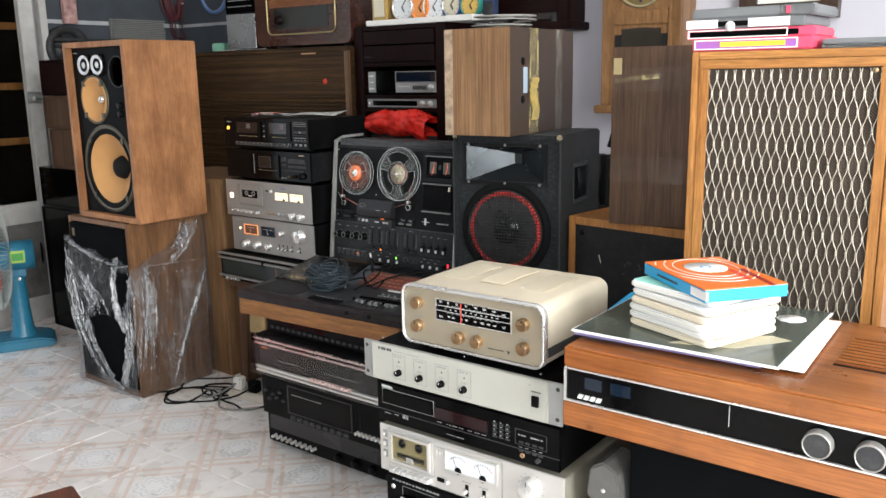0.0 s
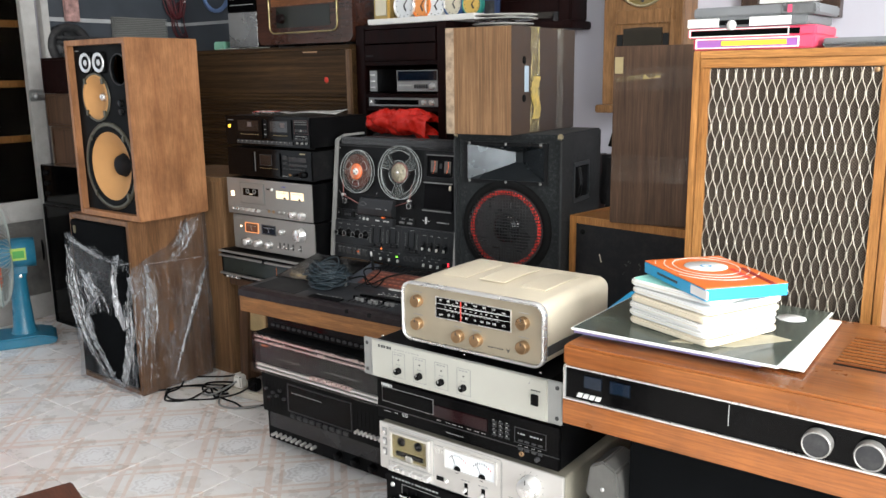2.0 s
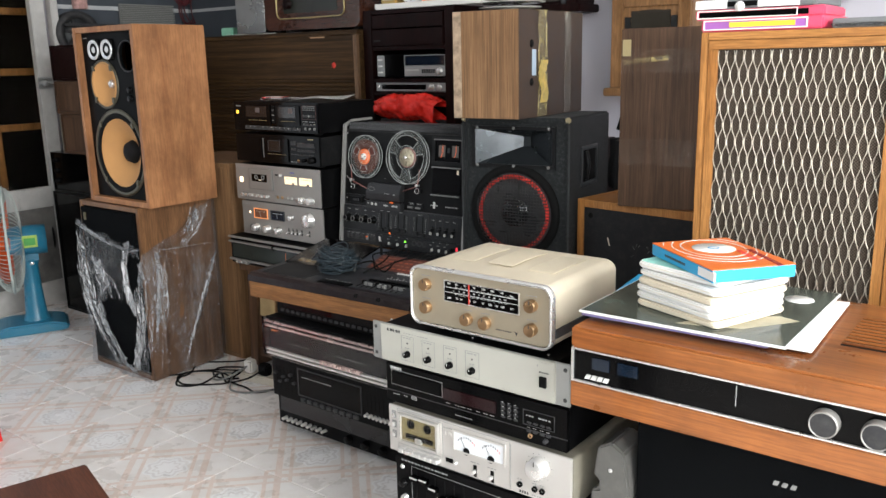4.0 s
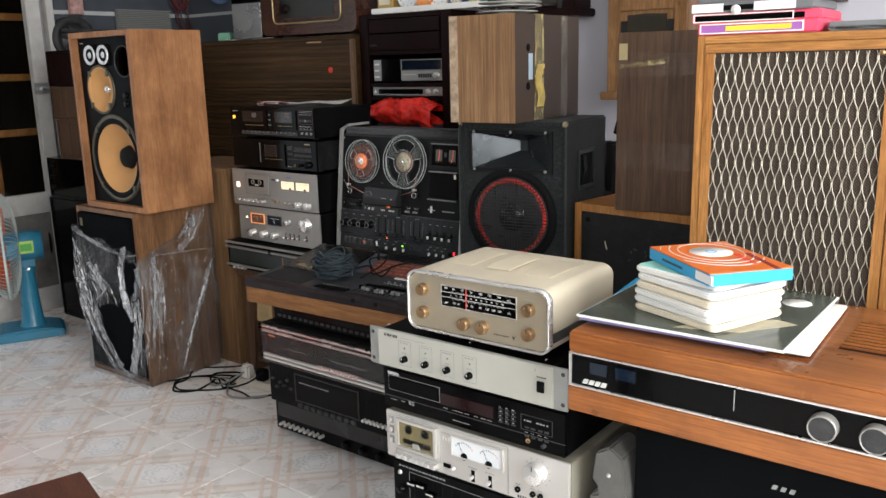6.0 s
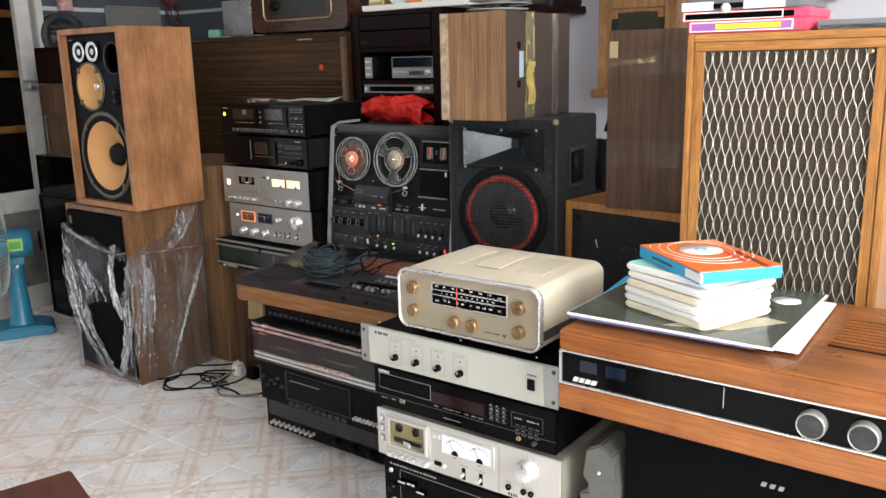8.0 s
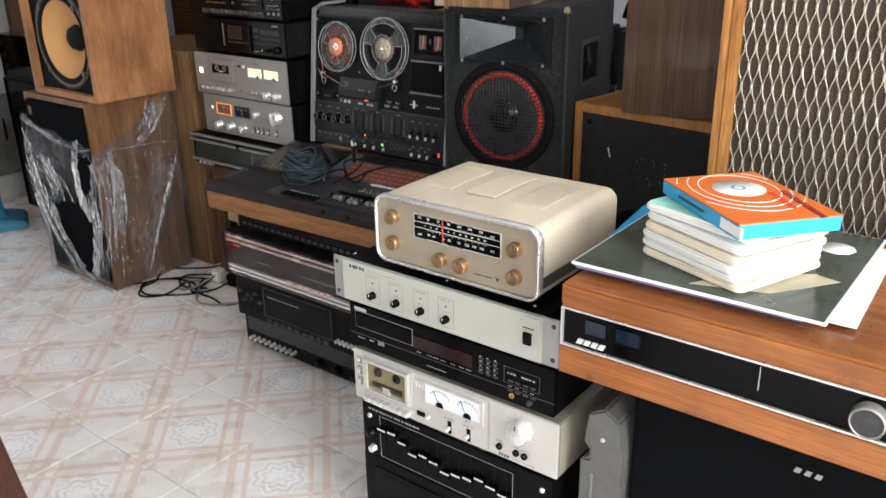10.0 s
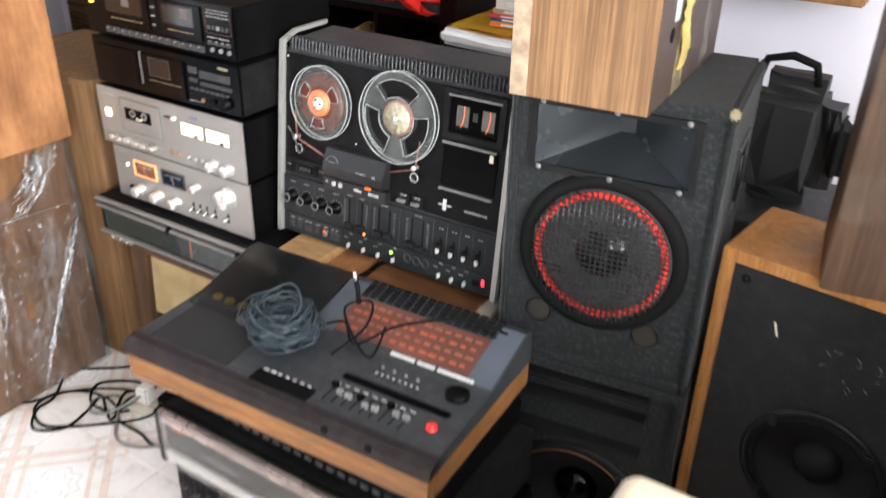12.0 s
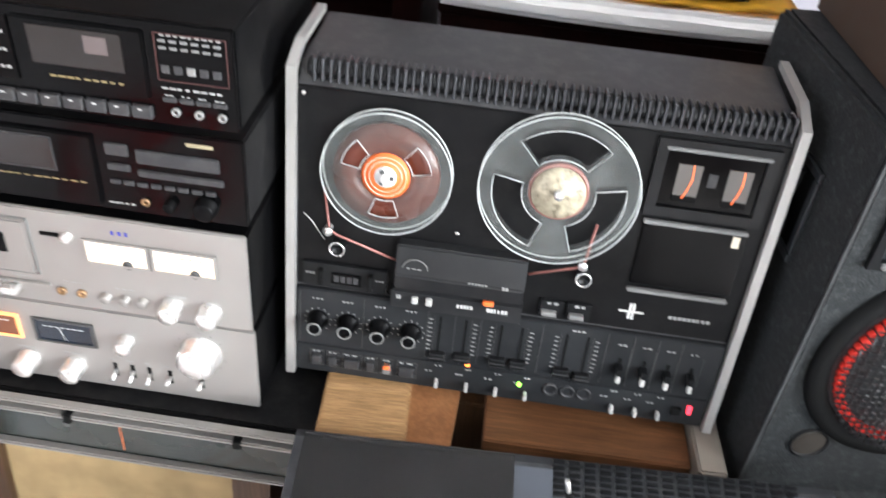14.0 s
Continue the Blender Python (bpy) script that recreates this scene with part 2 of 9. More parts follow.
CREAM_SIDE = plain("yellowed_metal", (0.25, 0.23, 0.18), 0.5, vary=0.25, dust=0.15)
GOLD = plain("champagne_gold_panel", (0.42, 0.365, 0.27), 0.36, 0.5, vary=0.08)
BRASS = plain("aged_copper_gold", (0.37, 0.235, 0.125), 0.32, 0.8, vary=0.25)
WHITE_MARK = plain("white_print", (0.55, 0.55, 0.53), 0.6, bumps=0)
GREY_MARK = plain("grey_print", (0.30, 0.30, 0.29), 0.6, bumps=0)
DARK_MARK = plain("dark_print", (0.05, 0.05, 0.05), 0.6, bumps=0)
RED_MARK = plain("red_print", (0.65, 0.05, 0.03), 0.5, bumps=0)
ORANGE_MARK = plain("orange_print", (0.78, 0.20, 0.05), 0.5, bumps=0)
RUBBER = plain("black_rubber", (0.006, 0.006, 0.006), 0.75, spec=0.12)
WALNUT = wood("walnut_veneer_upright", (0.13, 0.062, 0.028), (0.30, 0.155, 0.072))
WALNUT_LIGHT = wood("worn_light_walnut", (0.25, 0.108, 0.045), (0.46, 0.230, 0.106), (9, 9, 1.1), 0.5, 16, 0.2, patch=2.0)
OAK_PRINT = wood("wood_print_board", (0.16, 0.085, 0.040), (0.33, 0.19, 0.095), (70, 70, 1.6), 0.5, 3)
TEAK_X = wood("teak_veneer_lengthwise", (0.20, 0.060, 0.014), (0.38, 0.137, 0.038), (1.4, 30, 30), 0.32, 8, 0.26, coat=0.25, patch=1.4)
HONEY = wood("honey_oak", (0.33, 0.135, 0.035), (0.52, 0.25, 0.078), (45, 45, 2.2), 0.38)
HONEY_X = wood("honey_oak_lengthwise", (0.33, 0.135, 0.035), (0.52, 0.25, 0.078), (2.2, 45, 45), 0.38)
ROSEWOOD_X = wood("dark_rosewood_lengthwise", (0.015, 0.008, 0.0037), (0.105, 0.056, 0.021), (1.3, 60, 60), 0.5, 6, spec=0.2)
DARK_RED_WOOD = wood("dark_mahogany", (0.005, 0.0018, 0.0018), (0.017, 0.0045, 0.004), (30, 30, 3), 0.42, 7, spec=0.12)
DARK_BROWN_BOX = wood("dull_brown_board", (0.062, 0.033, 0.019), (0.150, 0.086, 0.051), (46, 46, 1.4), 0.42, 6, 0.3)
CLOCK_OAK = wood("golden_oak_clock", (0.17, 0.085, 0.033), (0.34, 0.18, 0.078), (40, 40, 2.5), 0.35)
BOARD_X = wood("pale_pine_board", (0.30, 0.17, 0.07), (0.50, 0.31, 0.15), (3, 50, 50), 0.6)
TOLEX = tolex("black_textured_cabinet", (0.0082, 0.0098, 0.0106))
CLOTH_BLACK = cloth_weave("black_speaker_cloth", (0.0020, 0.0023, 0.0026), (0.0042, 0.0048, 0.0056), 0.0016)
CLOTH_BROWN = cloth_weave("brown_speckled_cloth", (0.105, 0.083, 0.064), (0.032, 0.026, 0.021), 0.0030)
CLOTH_TAN = cloth_weave("tan_radio_cloth", (0.50, 0.38, 0.20), (0.40, 0.29, 0.15), 0.0030)
CONE_TAN = plain("tan_paper_cone", (0.52, 0.27, 0.095), 0.75, vary=0.1, bumps=0.2)
CONE_BLACK = plain("black_paper_cone", (0.008, 0.008, 0.009), 0.7, spec=0.2)
# plaster darkened for the unseen walls so that they bounce less light
WALL_SHADE = plain("darkened_unseen_plaster", (0.26, 0.25, 0.23), 0.85, vary=0.08, scale=3)
CEILING_WHITE = plain("white_ceiling_paint", (0.66, 0.65, 0.63), 0.85, vary=0.05, scale=3)
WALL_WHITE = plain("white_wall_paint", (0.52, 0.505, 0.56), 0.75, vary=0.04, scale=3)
SLATE = plain("slate_blue_board", (0.055, 0.064, 0.078), 0.5, vary=0.15)
DOOR_WHITE = plain("weathered_white_paint", (0.50, 0.49, 0.47), 0.5, vary=0.15, scale=14, dust=0.2)
RED_BAG = plain("red_plastic_bag", (0.80, 0.030, 0.020), 0.28, vary=0.15, scale=25, bumps=0.3)
PAPER = plain("white_paper", (0.80, 0.79, 0.76), 0.8, vary=0.04)
PAPER_CREAM = plain("cream_paper", (0.72, 0.64, 0.50), 0.8, vary=0.1)
BLUE_PLASTIC = plain("teal_blue_plastic", (0.02, 0.165, 0.27), 0.32, vary=0.1, dust=0.1)
GLASS = clear("clear_glass")
ACRYLIC = clear("smoky_acrylic", (0.55, 0.53, 0.52), 0.06)
REEL_CLEAR = reel_plastic("clear_reel_plastic", 0.045)
CASE_CLEAR = clear("clear_case_plastic", (0.93, 0.93, 0.92), 0.05, 1.2)
WRAP = wrinkled("stretch_film", 0.05, 0.34, 17.0)
WRAP_GLINT = film("glinting_film_crease", 0.30, 60.0, 0.006, (0.92, 0.93, 0.95))
WRAP_FOLD = wrinkled("bunched_stretch_film", 0.22, 0.9, 42.0)
TILE = tile_mat("patterned_floor_tile")
GROUT = plain("grey_grout", (0.46, 0.43, 0.40), 0.9)
GREEN_LED = glowing("green_indicator", (0.25, 0.9, 0.05), 2.0)
RED_LED = glowing("red_indicator", (0.9, 0.03, 0.05), 1.5)
METER_LIT = glowing("lit_meter_scale", (1.0, 0.82, 0.56), 0.6)
METER_AMBER = glowing("amber_lit_meter", (0.85, 0.33, 0.12), 0.55)
METER_WHITE = plain("white_meter_scale", (0.72, 0.74, 0.76), 0.5, vary=0.06)
METER_DULL = plain("dull_meter_scale", (0.10, 0.092, 0.083), 0.4, vary=0.15)
LAMP_WARM = glowing("warm_indicator_lamp", (1.0, 0.72, 0.45), 2.5)
AMBER_LAMP = glowing("amber_indicator", (1.0, 0.50, 0.05), 1.6)
BLUE_GLASS = plain("dark_blue_dial_glass", (0.005, 0.011, 0.022), 0.1, bumps=0)
DISPLAY_RED = plain("dark_red_display_glass", (0.014, 0.004, 0.005), 0.08, bumps=0)
BOX_BLUE = plain("cyan_blue_card", (0.02, 0.33, 0.62), 0.45, vary=0.08)
BOX_ORANGE = plain("orange_printed_card", (0.75, 0.17, 0.025), 0.4, vary=0.06)
SLEEVE_DARK = plain("dark_green_sleeve_print", (0.055, 0.068, 0.056), 0.16, vary=0.5, scale=7, bumps=0.02)
SLEEVE_PURPLE = plain("purple_sleeve_edge", (0.20, 0.17, 0.33), 0.5)
PINK_CARD = plain("pink_red_card", (0.75, 0.07, 0.14), 0.45)
YELLOW_CARD = plain("yellow_card", (0.85, 0.62, 0.05), 0.5)
PURPLE_CARD = plain("violet_card", (0.35, 0.12, 0.42), 0.5)
CASE_GREY = plain("slate_grey_case", (0.16, 0.165, 0.17), 0.5)
MOULDED_GREY = plain("moulded_grey_plastic", (0.095, 0.093, 0.086), 0.45, dust=0.08)
LATTICE = plain("aged_aluminium_lattice", (0.58, 0.53, 0.44), 0.34, 0.7, vary=0.2)
TAPE_CLEAR = film("yellowed_adhesive_tape", 0.40, 30.0, 0.008, (0.62, 0.50, 0.22))
# ---------------------------------------------------------------- mesh tools
def bm_new():
    return bmesh.new()


def add_box(bm, x0, x1, y0, y1, z0, z1, bevel=0.0, seg=2):
    m = Matrix.LocRotScale(((x0 + x1) / 2, (y0 + y1) / 2, (z0 + z1) / 2), None, (abs(x1 - x0), abs(y1 - y0), abs(z1 - z0)))
    vs = bmesh.ops.create_cube(bm, size=1.0, matrix=m)["verts"]
    if bevel:
        es = list({e for v in vs for e in v.link_edges})
        bmesh.ops.bevel(bm, geom=es, offset=bevel, segments=seg, affect="EDGES", clamp_overlap=True)
    return bm


AXES = {"x": Matrix.Rotation(radians(90), 4, "Y"), "y": Matrix.Rotation(radians(90), 4, "X"), "z": Matrix.Identity(4)}


def add_lathe(bm, profile, at=(0, 0, 0), axis="z", seg=32, turn=None):
    """Turns a profile of (radius, along) round an axis; along the y axis, positive runs towards the viewer (-y)."""
    m = Matrix.Translation(at) @ (turn if turn is not None else AXES[axis])
    rings = []
    for r, a in profile:
        if r < 1e-6:
            rings.append([bm.verts.new(m @ Vector((0, 0, a)))])
        else:
            rings.append([bm.verts.new(m @ Vector((r * math.cos(2 * math.pi * i / seg), r * math.sin(2 * math.pi * i / seg), a))) for i in range(seg)])
    for p, q in zip(rings, rings[1:]):
        for i in range(seg):
            j = (i + 1) % seg
            f = [p[i % len(p)], p[j % len(p)], q[j % len(q)], q[i % len(q)]]
            f = list(dict.fromkeys(f))
            if len(f) > 2:
                bm.faces.new(f).smooth = True
    return bm


def add_cyl(bm, at, axis, r, h, seg=24, edge=0.0):
    e = edge or min(r, h) * 0.12
    return add_lathe(bm, [(0, 0), (r, 0), (r, h - e), (r - e, h), (0, h)], at, axis, seg)


def add_ring(bm, at, axis, r0, r1, h, seg=40):
    return add_lathe(bm, [(r0, 0), (r1, 0), (r1, h), (r0, h), (r0, 0)], at, axis, seg)


def add_tube(bm, pts, r, seg=6, closed=False):
    pts = [Vector(p) for p in pts]
    n, rings, up = len(pts), [], Vector((0.13, 0.31, 0.94)).normalized()
    for i, p in enumerate(pts):
        a, b = (pts[i - 1], pts[(i + 1) % n]) if closed else (pts[max(i - 1, 0)], pts[min(i + 1, n - 1)])
        d = (b - a).normalized()
        s = d.cross(up)
        if s.length < 1e-3:
            s = d.cross(Vector((1, 0, 0)))
        s.normalize()
        w = s.cross(d)
        rings.append([bm.verts.new(p + r * (math.cos(2 * math.pi * k / seg) * s + math.sin(2 * math.pi * k / seg) * w)) for k in range(seg)])
    for i in range(n if closed else n - 1):
        a, b = rings[i], rings[(i + 1) % n]
        for k in range(seg):
            bm.faces.new((a[k], a[(k + 1) % seg], b[(k + 1) % seg], b[k])).smooth = True
    if not closed:
        bm.faces.new(rings[0][::-1])
        bm.faces.new(rings[-1])
    return bm


def add_sheet(bm, nu, nv, fn, thick=0.0):
    """A grid of points fn(u, v) with u, v in 0..1; with thick it has two sides."""
    g = [[bm.verts.new(fn(i / nu, j / nv)) for j in range(nv + 1)] for i in range(nu + 1)]
    fs = []
    for i in range(nu):
        for j in range(nv):
            f = bm.faces.new((g[i][j], g[i + 1][j], g[i + 1][j + 1], g[i][j + 1]))
            f.smooth = True
            fs.append(f)
    if thick:
        bmesh.ops.solidify(bm, geom=fs, thickness=thick)
    return bm


def add_prism(bm, poly, axis, a0, a1):
    """A polygon in the plane across an axis, drawn out from a0 to a1. Axis x: poly in (y, z); y: in (x, z); z: in (x, y)."""
    def put(p, a):
        return {"x": (a, p[0], p[1]), "y": (p[0], a, p[1]), "z": (p[0], p[1], a)}[axis]
    lo, hi = [bm.verts.new(put(p, a0)) for p in poly], [bm.verts.new(put(p, a1)) for p in poly]
    n = len(poly)
    for i in range(n):
        bm.faces.new((lo[i], lo[(i + 1) % n], hi[(i + 1) % n], hi[i]))
    bm.faces.new(lo[::-1])
    bm.faces.new(hi)
    bmesh.ops.recalc_face_normals(bm, faces=bm.faces)
    return bm


def round_rect(x0, x1, z0, z1, r, seg=5):
    pts = []
    for cx, cz, a in ((x1 - r, z1 - r, 0), (x0 + r, z1 - r, 90), (x0 + r, z0 + r, 180), (x1 - r, z0 + r, 270)):
        pts += [(cx + r * math.cos(radians(a + 90 * k / seg)), cz + r * math.sin(radians(a + 90 * k / seg))) for k in range(seg + 1)]
    return pts


def mesh_of(name, bm, material):
    me = bpy.data.meshes.new(name)
    bm.normal_update()
    bm.to_mesh(me)
    bm.free()
    me.materials.append(material)
    return me


def part(name, bm, material, parent, label=""):
    """Links a bmesh as one mesh under a thing or a part."""
    ob = new(name, mesh_of(name, bm, material) if isinstance(bm, bmesh.types.BMesh) else bm)
    ob.parent = parent
    return tagged(ob, label) if label else ob


def box_part(name, parent, material, x0, x1, y0, y1, z0, z1, bevel=0.0, label=""):
    return part(name, add_box(bm_new(), x0, x1, y0, y1, z0, z1, bevel), material, parent, label)


def thing(name, label, category, at=(0, 0, 0), turn=0.0, group="", kind="", tilt=0.0):
    ob = new(name)
    ob.empty_display_size = 0.05
    ob.matrix_world = pose(*at, tilt, 0, turn)
    return tagged(ob, label, category, group, kind)


def solid(name, bm, material, label, category, at=(0, 0, 0), turn=0.0, group="", kind=""):
    ob = new(name, mesh_of(name, bm, material))
    ob.matrix_world = pose(*at, 0, 0, turn)
    return tagged(ob, label, category, group, kind)


# fittings on a front panel that lies at local y = 0 and faces -y
def knob(parent, x, z, r, depth, material, cap=None, y=0.0, name="knob", label=""):
    bm = add_lathe(bm_new(), [(r * 1.08, 0), (r * 1.08, depth * 0.15), (r, depth * 0.2), (r * 0.96, depth * 0.9), (r * 0.82, depth), (0, depth)], (x, y, z), "y", 28)
    ob = part(name, bm, material, parent, label)
    if cap:
        part("pointer", add_box(bm_new(), x - r * 0.07, x + r * 0.07, y - depth - 0.0012, y - depth + 0.001, z + r * 0.2, z + r * 0.8), cap, ob)
    return ob


def key(parent, x0, x1, z0, z1, depth, material, y=0.0, name="button", label=""):
    return part(name, add_box(bm_new(), x0, x1, y - depth, y + 0.001, z0, z1, min(0.0012, depth * 0.3), 1), material, parent, label)


def bars(parent, x0, x1, z, n, h, material, y=0.0, seed=0, name="lettering", fill=0.8, depth=0.0006):
    """A line of unreadable small print as plain bars."""
    rng, bm = random.Random(seed), bm_new()
    step = (x1 - x0) / n
    for i in range(n):
        w = step * fill * rng.uniform(0.6, 1.0)
        add_box(bm, x0 + i * step, x0 + i * step + w, y - depth, y + 0.0005, z - h / 2, z + h / 2)
    return part(name, bm, material, parent)


def frame_part(name, parent, material, x0, x1, z0, z1, w, y0, y1, label=""):
    bm = bm_new()
    add_box(bm, x0, x1, y0, y1, z1 - w, z1)
    add_box(bm, x0, x1, y0, y1, z0, z0 + w)
    add_box(bm, x0, x0 + w, y0, y1, z0 + w, z1 - w)
    add_box(bm, x1 - w, x1, y0, y1, z0 + w, z1 - w)
    return part(name, bm, material, parent, label)


def feet(parent, w, d, h, material, r=0.016):
    for x in (0.05, w - 0.05):
        for y in (0.05, d - 0.05):
            part("foot", add_cyl(bm_new(), (x, y, 0), "z", r, h, 16), material, parent)


def unit(name, label, at, w, d, h, body, panel, foot=0.012, category="stereo component", panel_t=0.006, over=0.0):
    """A hi-fi box: chassis, front panel and four feet. The panel's face is at local y = 0; local z starts under the feet."""
    t = thing(name, label, category, at)
    box_part("chassis", t, body, over, w - over, panel_t, d, foot, h - 0.002, 0.002)
    box_part("front_panel", t, panel, 0, w, 0, panel_t, foot, h, 0.0015)
    if foot:
        feet(t, w, d, foot, RUBBER)
    return t


def cabinet(name, label, at, w, d, h, material, wall=0.018, inset=0.015, turn=0.0, category="loudspeaker", bevel=0.002):
    """A loudspeaker box open at the front with four boards and a back; the front edge is at local y = 0."""
    t = thing(name, label, category, at, turn)
    box_part("side_board", t, material, 0, wall, 0, d, 0, h, bevel)
    box_part("side_board", t, material, w - wall, w, 0, d, 0, h, bevel)
    box_part("bottom_board", t, material, wall, w - wall, 0.001, d, 0, wall)
    box_part("top_board", t, material, wall, w - wall, 0.001, d, h - wall, h - 0.0005)
    box_part("back_board", t, material, wall, w - wall, d - wall, d - 0.001, wall, h - wall)
    return t


def holed_panel(x0, x1, z0, z1, y, circles, depth=0.012, seg=40):
    """A flat front board with round holes, each with an inner wall; circles are (x, z, radius)."""
    bm = bm_new()
    loops = [[(x0, z0), (x1, z0), (x1, z1), (x0, z1)]]
    loops += [[(cx + r * math.cos(2 * math.pi * k / seg), cz + r * math.sin(2 * math.pi * k / seg)) for k in range(seg)] for cx, cz, r in circles]
    edges = []
    for lp in loops:
        vs = [bm.verts.new((a, y, b)) for a, b in lp]
        edges += [bm.edges.new((vs[k], vs[(k + 1) % len(vs)])) for k in range(len(vs))]
    rim = list(edges)
    bmesh.ops.triangle_fill(bm, use_beauty=True, use_dissolve=False, edges=edges, normal=(0, -1, 0))
    ext = bmesh.ops.extrude_edge_only(bm, edges=rim)["geom"]
    bmesh.ops.translate(bm, verts=[g for g in ext if isinstance(g, bmesh.types.BMVert)], vec=(0, depth, 0))
    return bm
# ---------------------------------------------------------------- the room
XL, XR, YF, YB, HC = -3.97, 2.0, -1.8, 3.1, 3.0


def wall_piece(name, label, boxes, material):
    bm = bm_new()
    for b in boxes:
        add_box(bm, *b)
    return solid(name, bm, material, label, "wall", kind="structure")


wall_piece("wall_back", "white painted plaster wall behind the clocks", [(XL - 0.12, XR + 0.12, YB, YB + 0.12, 0, HC)], WALL_WHITE)
wall_piece("wall_left", "plaster side wall with a door opening", [
    (XL - 0.12, XL, YF, 0.0, 0, HC), (XL - 0.12, XL, 1.25, 1.6, 0, HC), (XL - 0.12, XL, 2.26, YB, 0, HC), (XL - 0.12, XL, 0.0, 1.25, 2.2, HC), (XL - 0.12, XL, 1.6, 2.26, 2.2, HC)], WALL_WHITE)
# right and front walls stay out of view; their dark colour lowers the ambient light
wall_piece("wall_right", "plaster side wall with a door opening", [
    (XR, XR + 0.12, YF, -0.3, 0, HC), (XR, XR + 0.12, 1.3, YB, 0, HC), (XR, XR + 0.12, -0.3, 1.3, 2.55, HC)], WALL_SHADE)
wall_piece("wall_front", "unseen plaster wall with the open shop front, coloured dark", [
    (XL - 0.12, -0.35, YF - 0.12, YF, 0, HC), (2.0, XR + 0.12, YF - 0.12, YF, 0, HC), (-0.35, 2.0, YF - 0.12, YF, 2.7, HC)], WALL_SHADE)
solid("ceiling", add_box(bm_new(), XL - 0.12, XR + 0.12, YF - 0.12, YB + 0.12, HC, HC + 0.1), CEILING_WHITE, "plain white plaster ceiling", "ceiling", kind="structure")
solid("ground", add_box(bm_new(), -300, 300, -300, 300, -0.32, -0.06), GROUT, "grey paved ground outside the shop", "ground", kind="structure")
floor = solid("floor", add_box(bm_new(), XL - 0.7, XR + 0.12, YF - 0.12, YB + 0.12, -0.06, -0.003), GROUT, "cream patterned ceramic tile floor", "floor", kind="structure")
# ---------------------------------------------------------------- front stack of components
def rack_amplifier():
    t = unit("rack_amplifier", "pale champagne rack power amplifier with four level knobs", (-1.033, 1.37, 0.534), 0.494, 0.36, 0.091, BLACK, STEEL_EAR, 0.006, "amplifier", over=0.03)
    box_part("face_plate", t, RACK_GREY, 0.027, 0.464, -0.004, 0.001, 0.008, 0.090, 0.001)
    box_part("power_section", t, RACK_GREY, 0.427, 0.462, -0.0052, -0.003, 0.012, 0.086, 0.0005)
    for x in (0.103, 0.160, 0.217, 0.273):
        frame_part("channel_outline", t, GREY_MARK, x - 0.017, x + 0.017, 0.018, 0.074, 0.0008, -0.0046, -0.0038)
        knob(t, x, 0.034, 0.0068, 0.012, BLACK_GLOSS, WHITE_MARK, -0.004)
        bars(t, x - 0.012, x + 0.012, 0.069, 3, 0.0026, GREY_MARK, -0.004, int(x * 999))
        bars(t, x - 0.007, x + 0.006, 0.047, 2, 0.002, GREY_MARK, -0.004, int(x * 777))
        part("indicator", add_cyl(bm_new(), (x, -0.004, 0.058), "y", 0.0016, 0.002, 12), DARK_MARK, t)
    key(t, 0.431, 0.447, 0.036, 0.058, 0.004, BLACK_GLOSS, -0.005, "power_switch")
    bars(t, 0.430, 0.452, 0.066, 4, 0.0026, DARK_MARK, -0.0052, 5)
    bars(t, 0.046, 0.086, 0.080, 5, 0.006, DARK_MARK, -0.004, 8, "logo_bar", 0.85)
    bars(t, 0.092, 0.160, 0.0795, 9, 0.0016, GREY_MARK, -0.004, 4)
    for i in range(5):
        part("logo_bar", add_prism(bm_new(), [(0.424 + i * 0.006, 0.076), (0.427 + i * 0.006, 0.076), (0.432 + i * 0.006, 0.086), (0.429 + i * 0.006, 0.086)], "y", -0.0047, -0.0038), GREY_MARK, t)
    for x in (0.010, 0.484):
        for z in (0.019, 0.079):
            part("rack_hole", add_lathe(bm_new(), [(0, 0.0006), (0.0042, 0.0006), (0.0042, 0)], (x, 0, z), "y", 14), DARK_MARK, t)
    for x in (0.03, 0.25, 0.43):
        part("screw", add_cyl(bm_new(), (x, 0.03, 0.0885), "z", 0.003, 0.002, 10), CHROME, t)


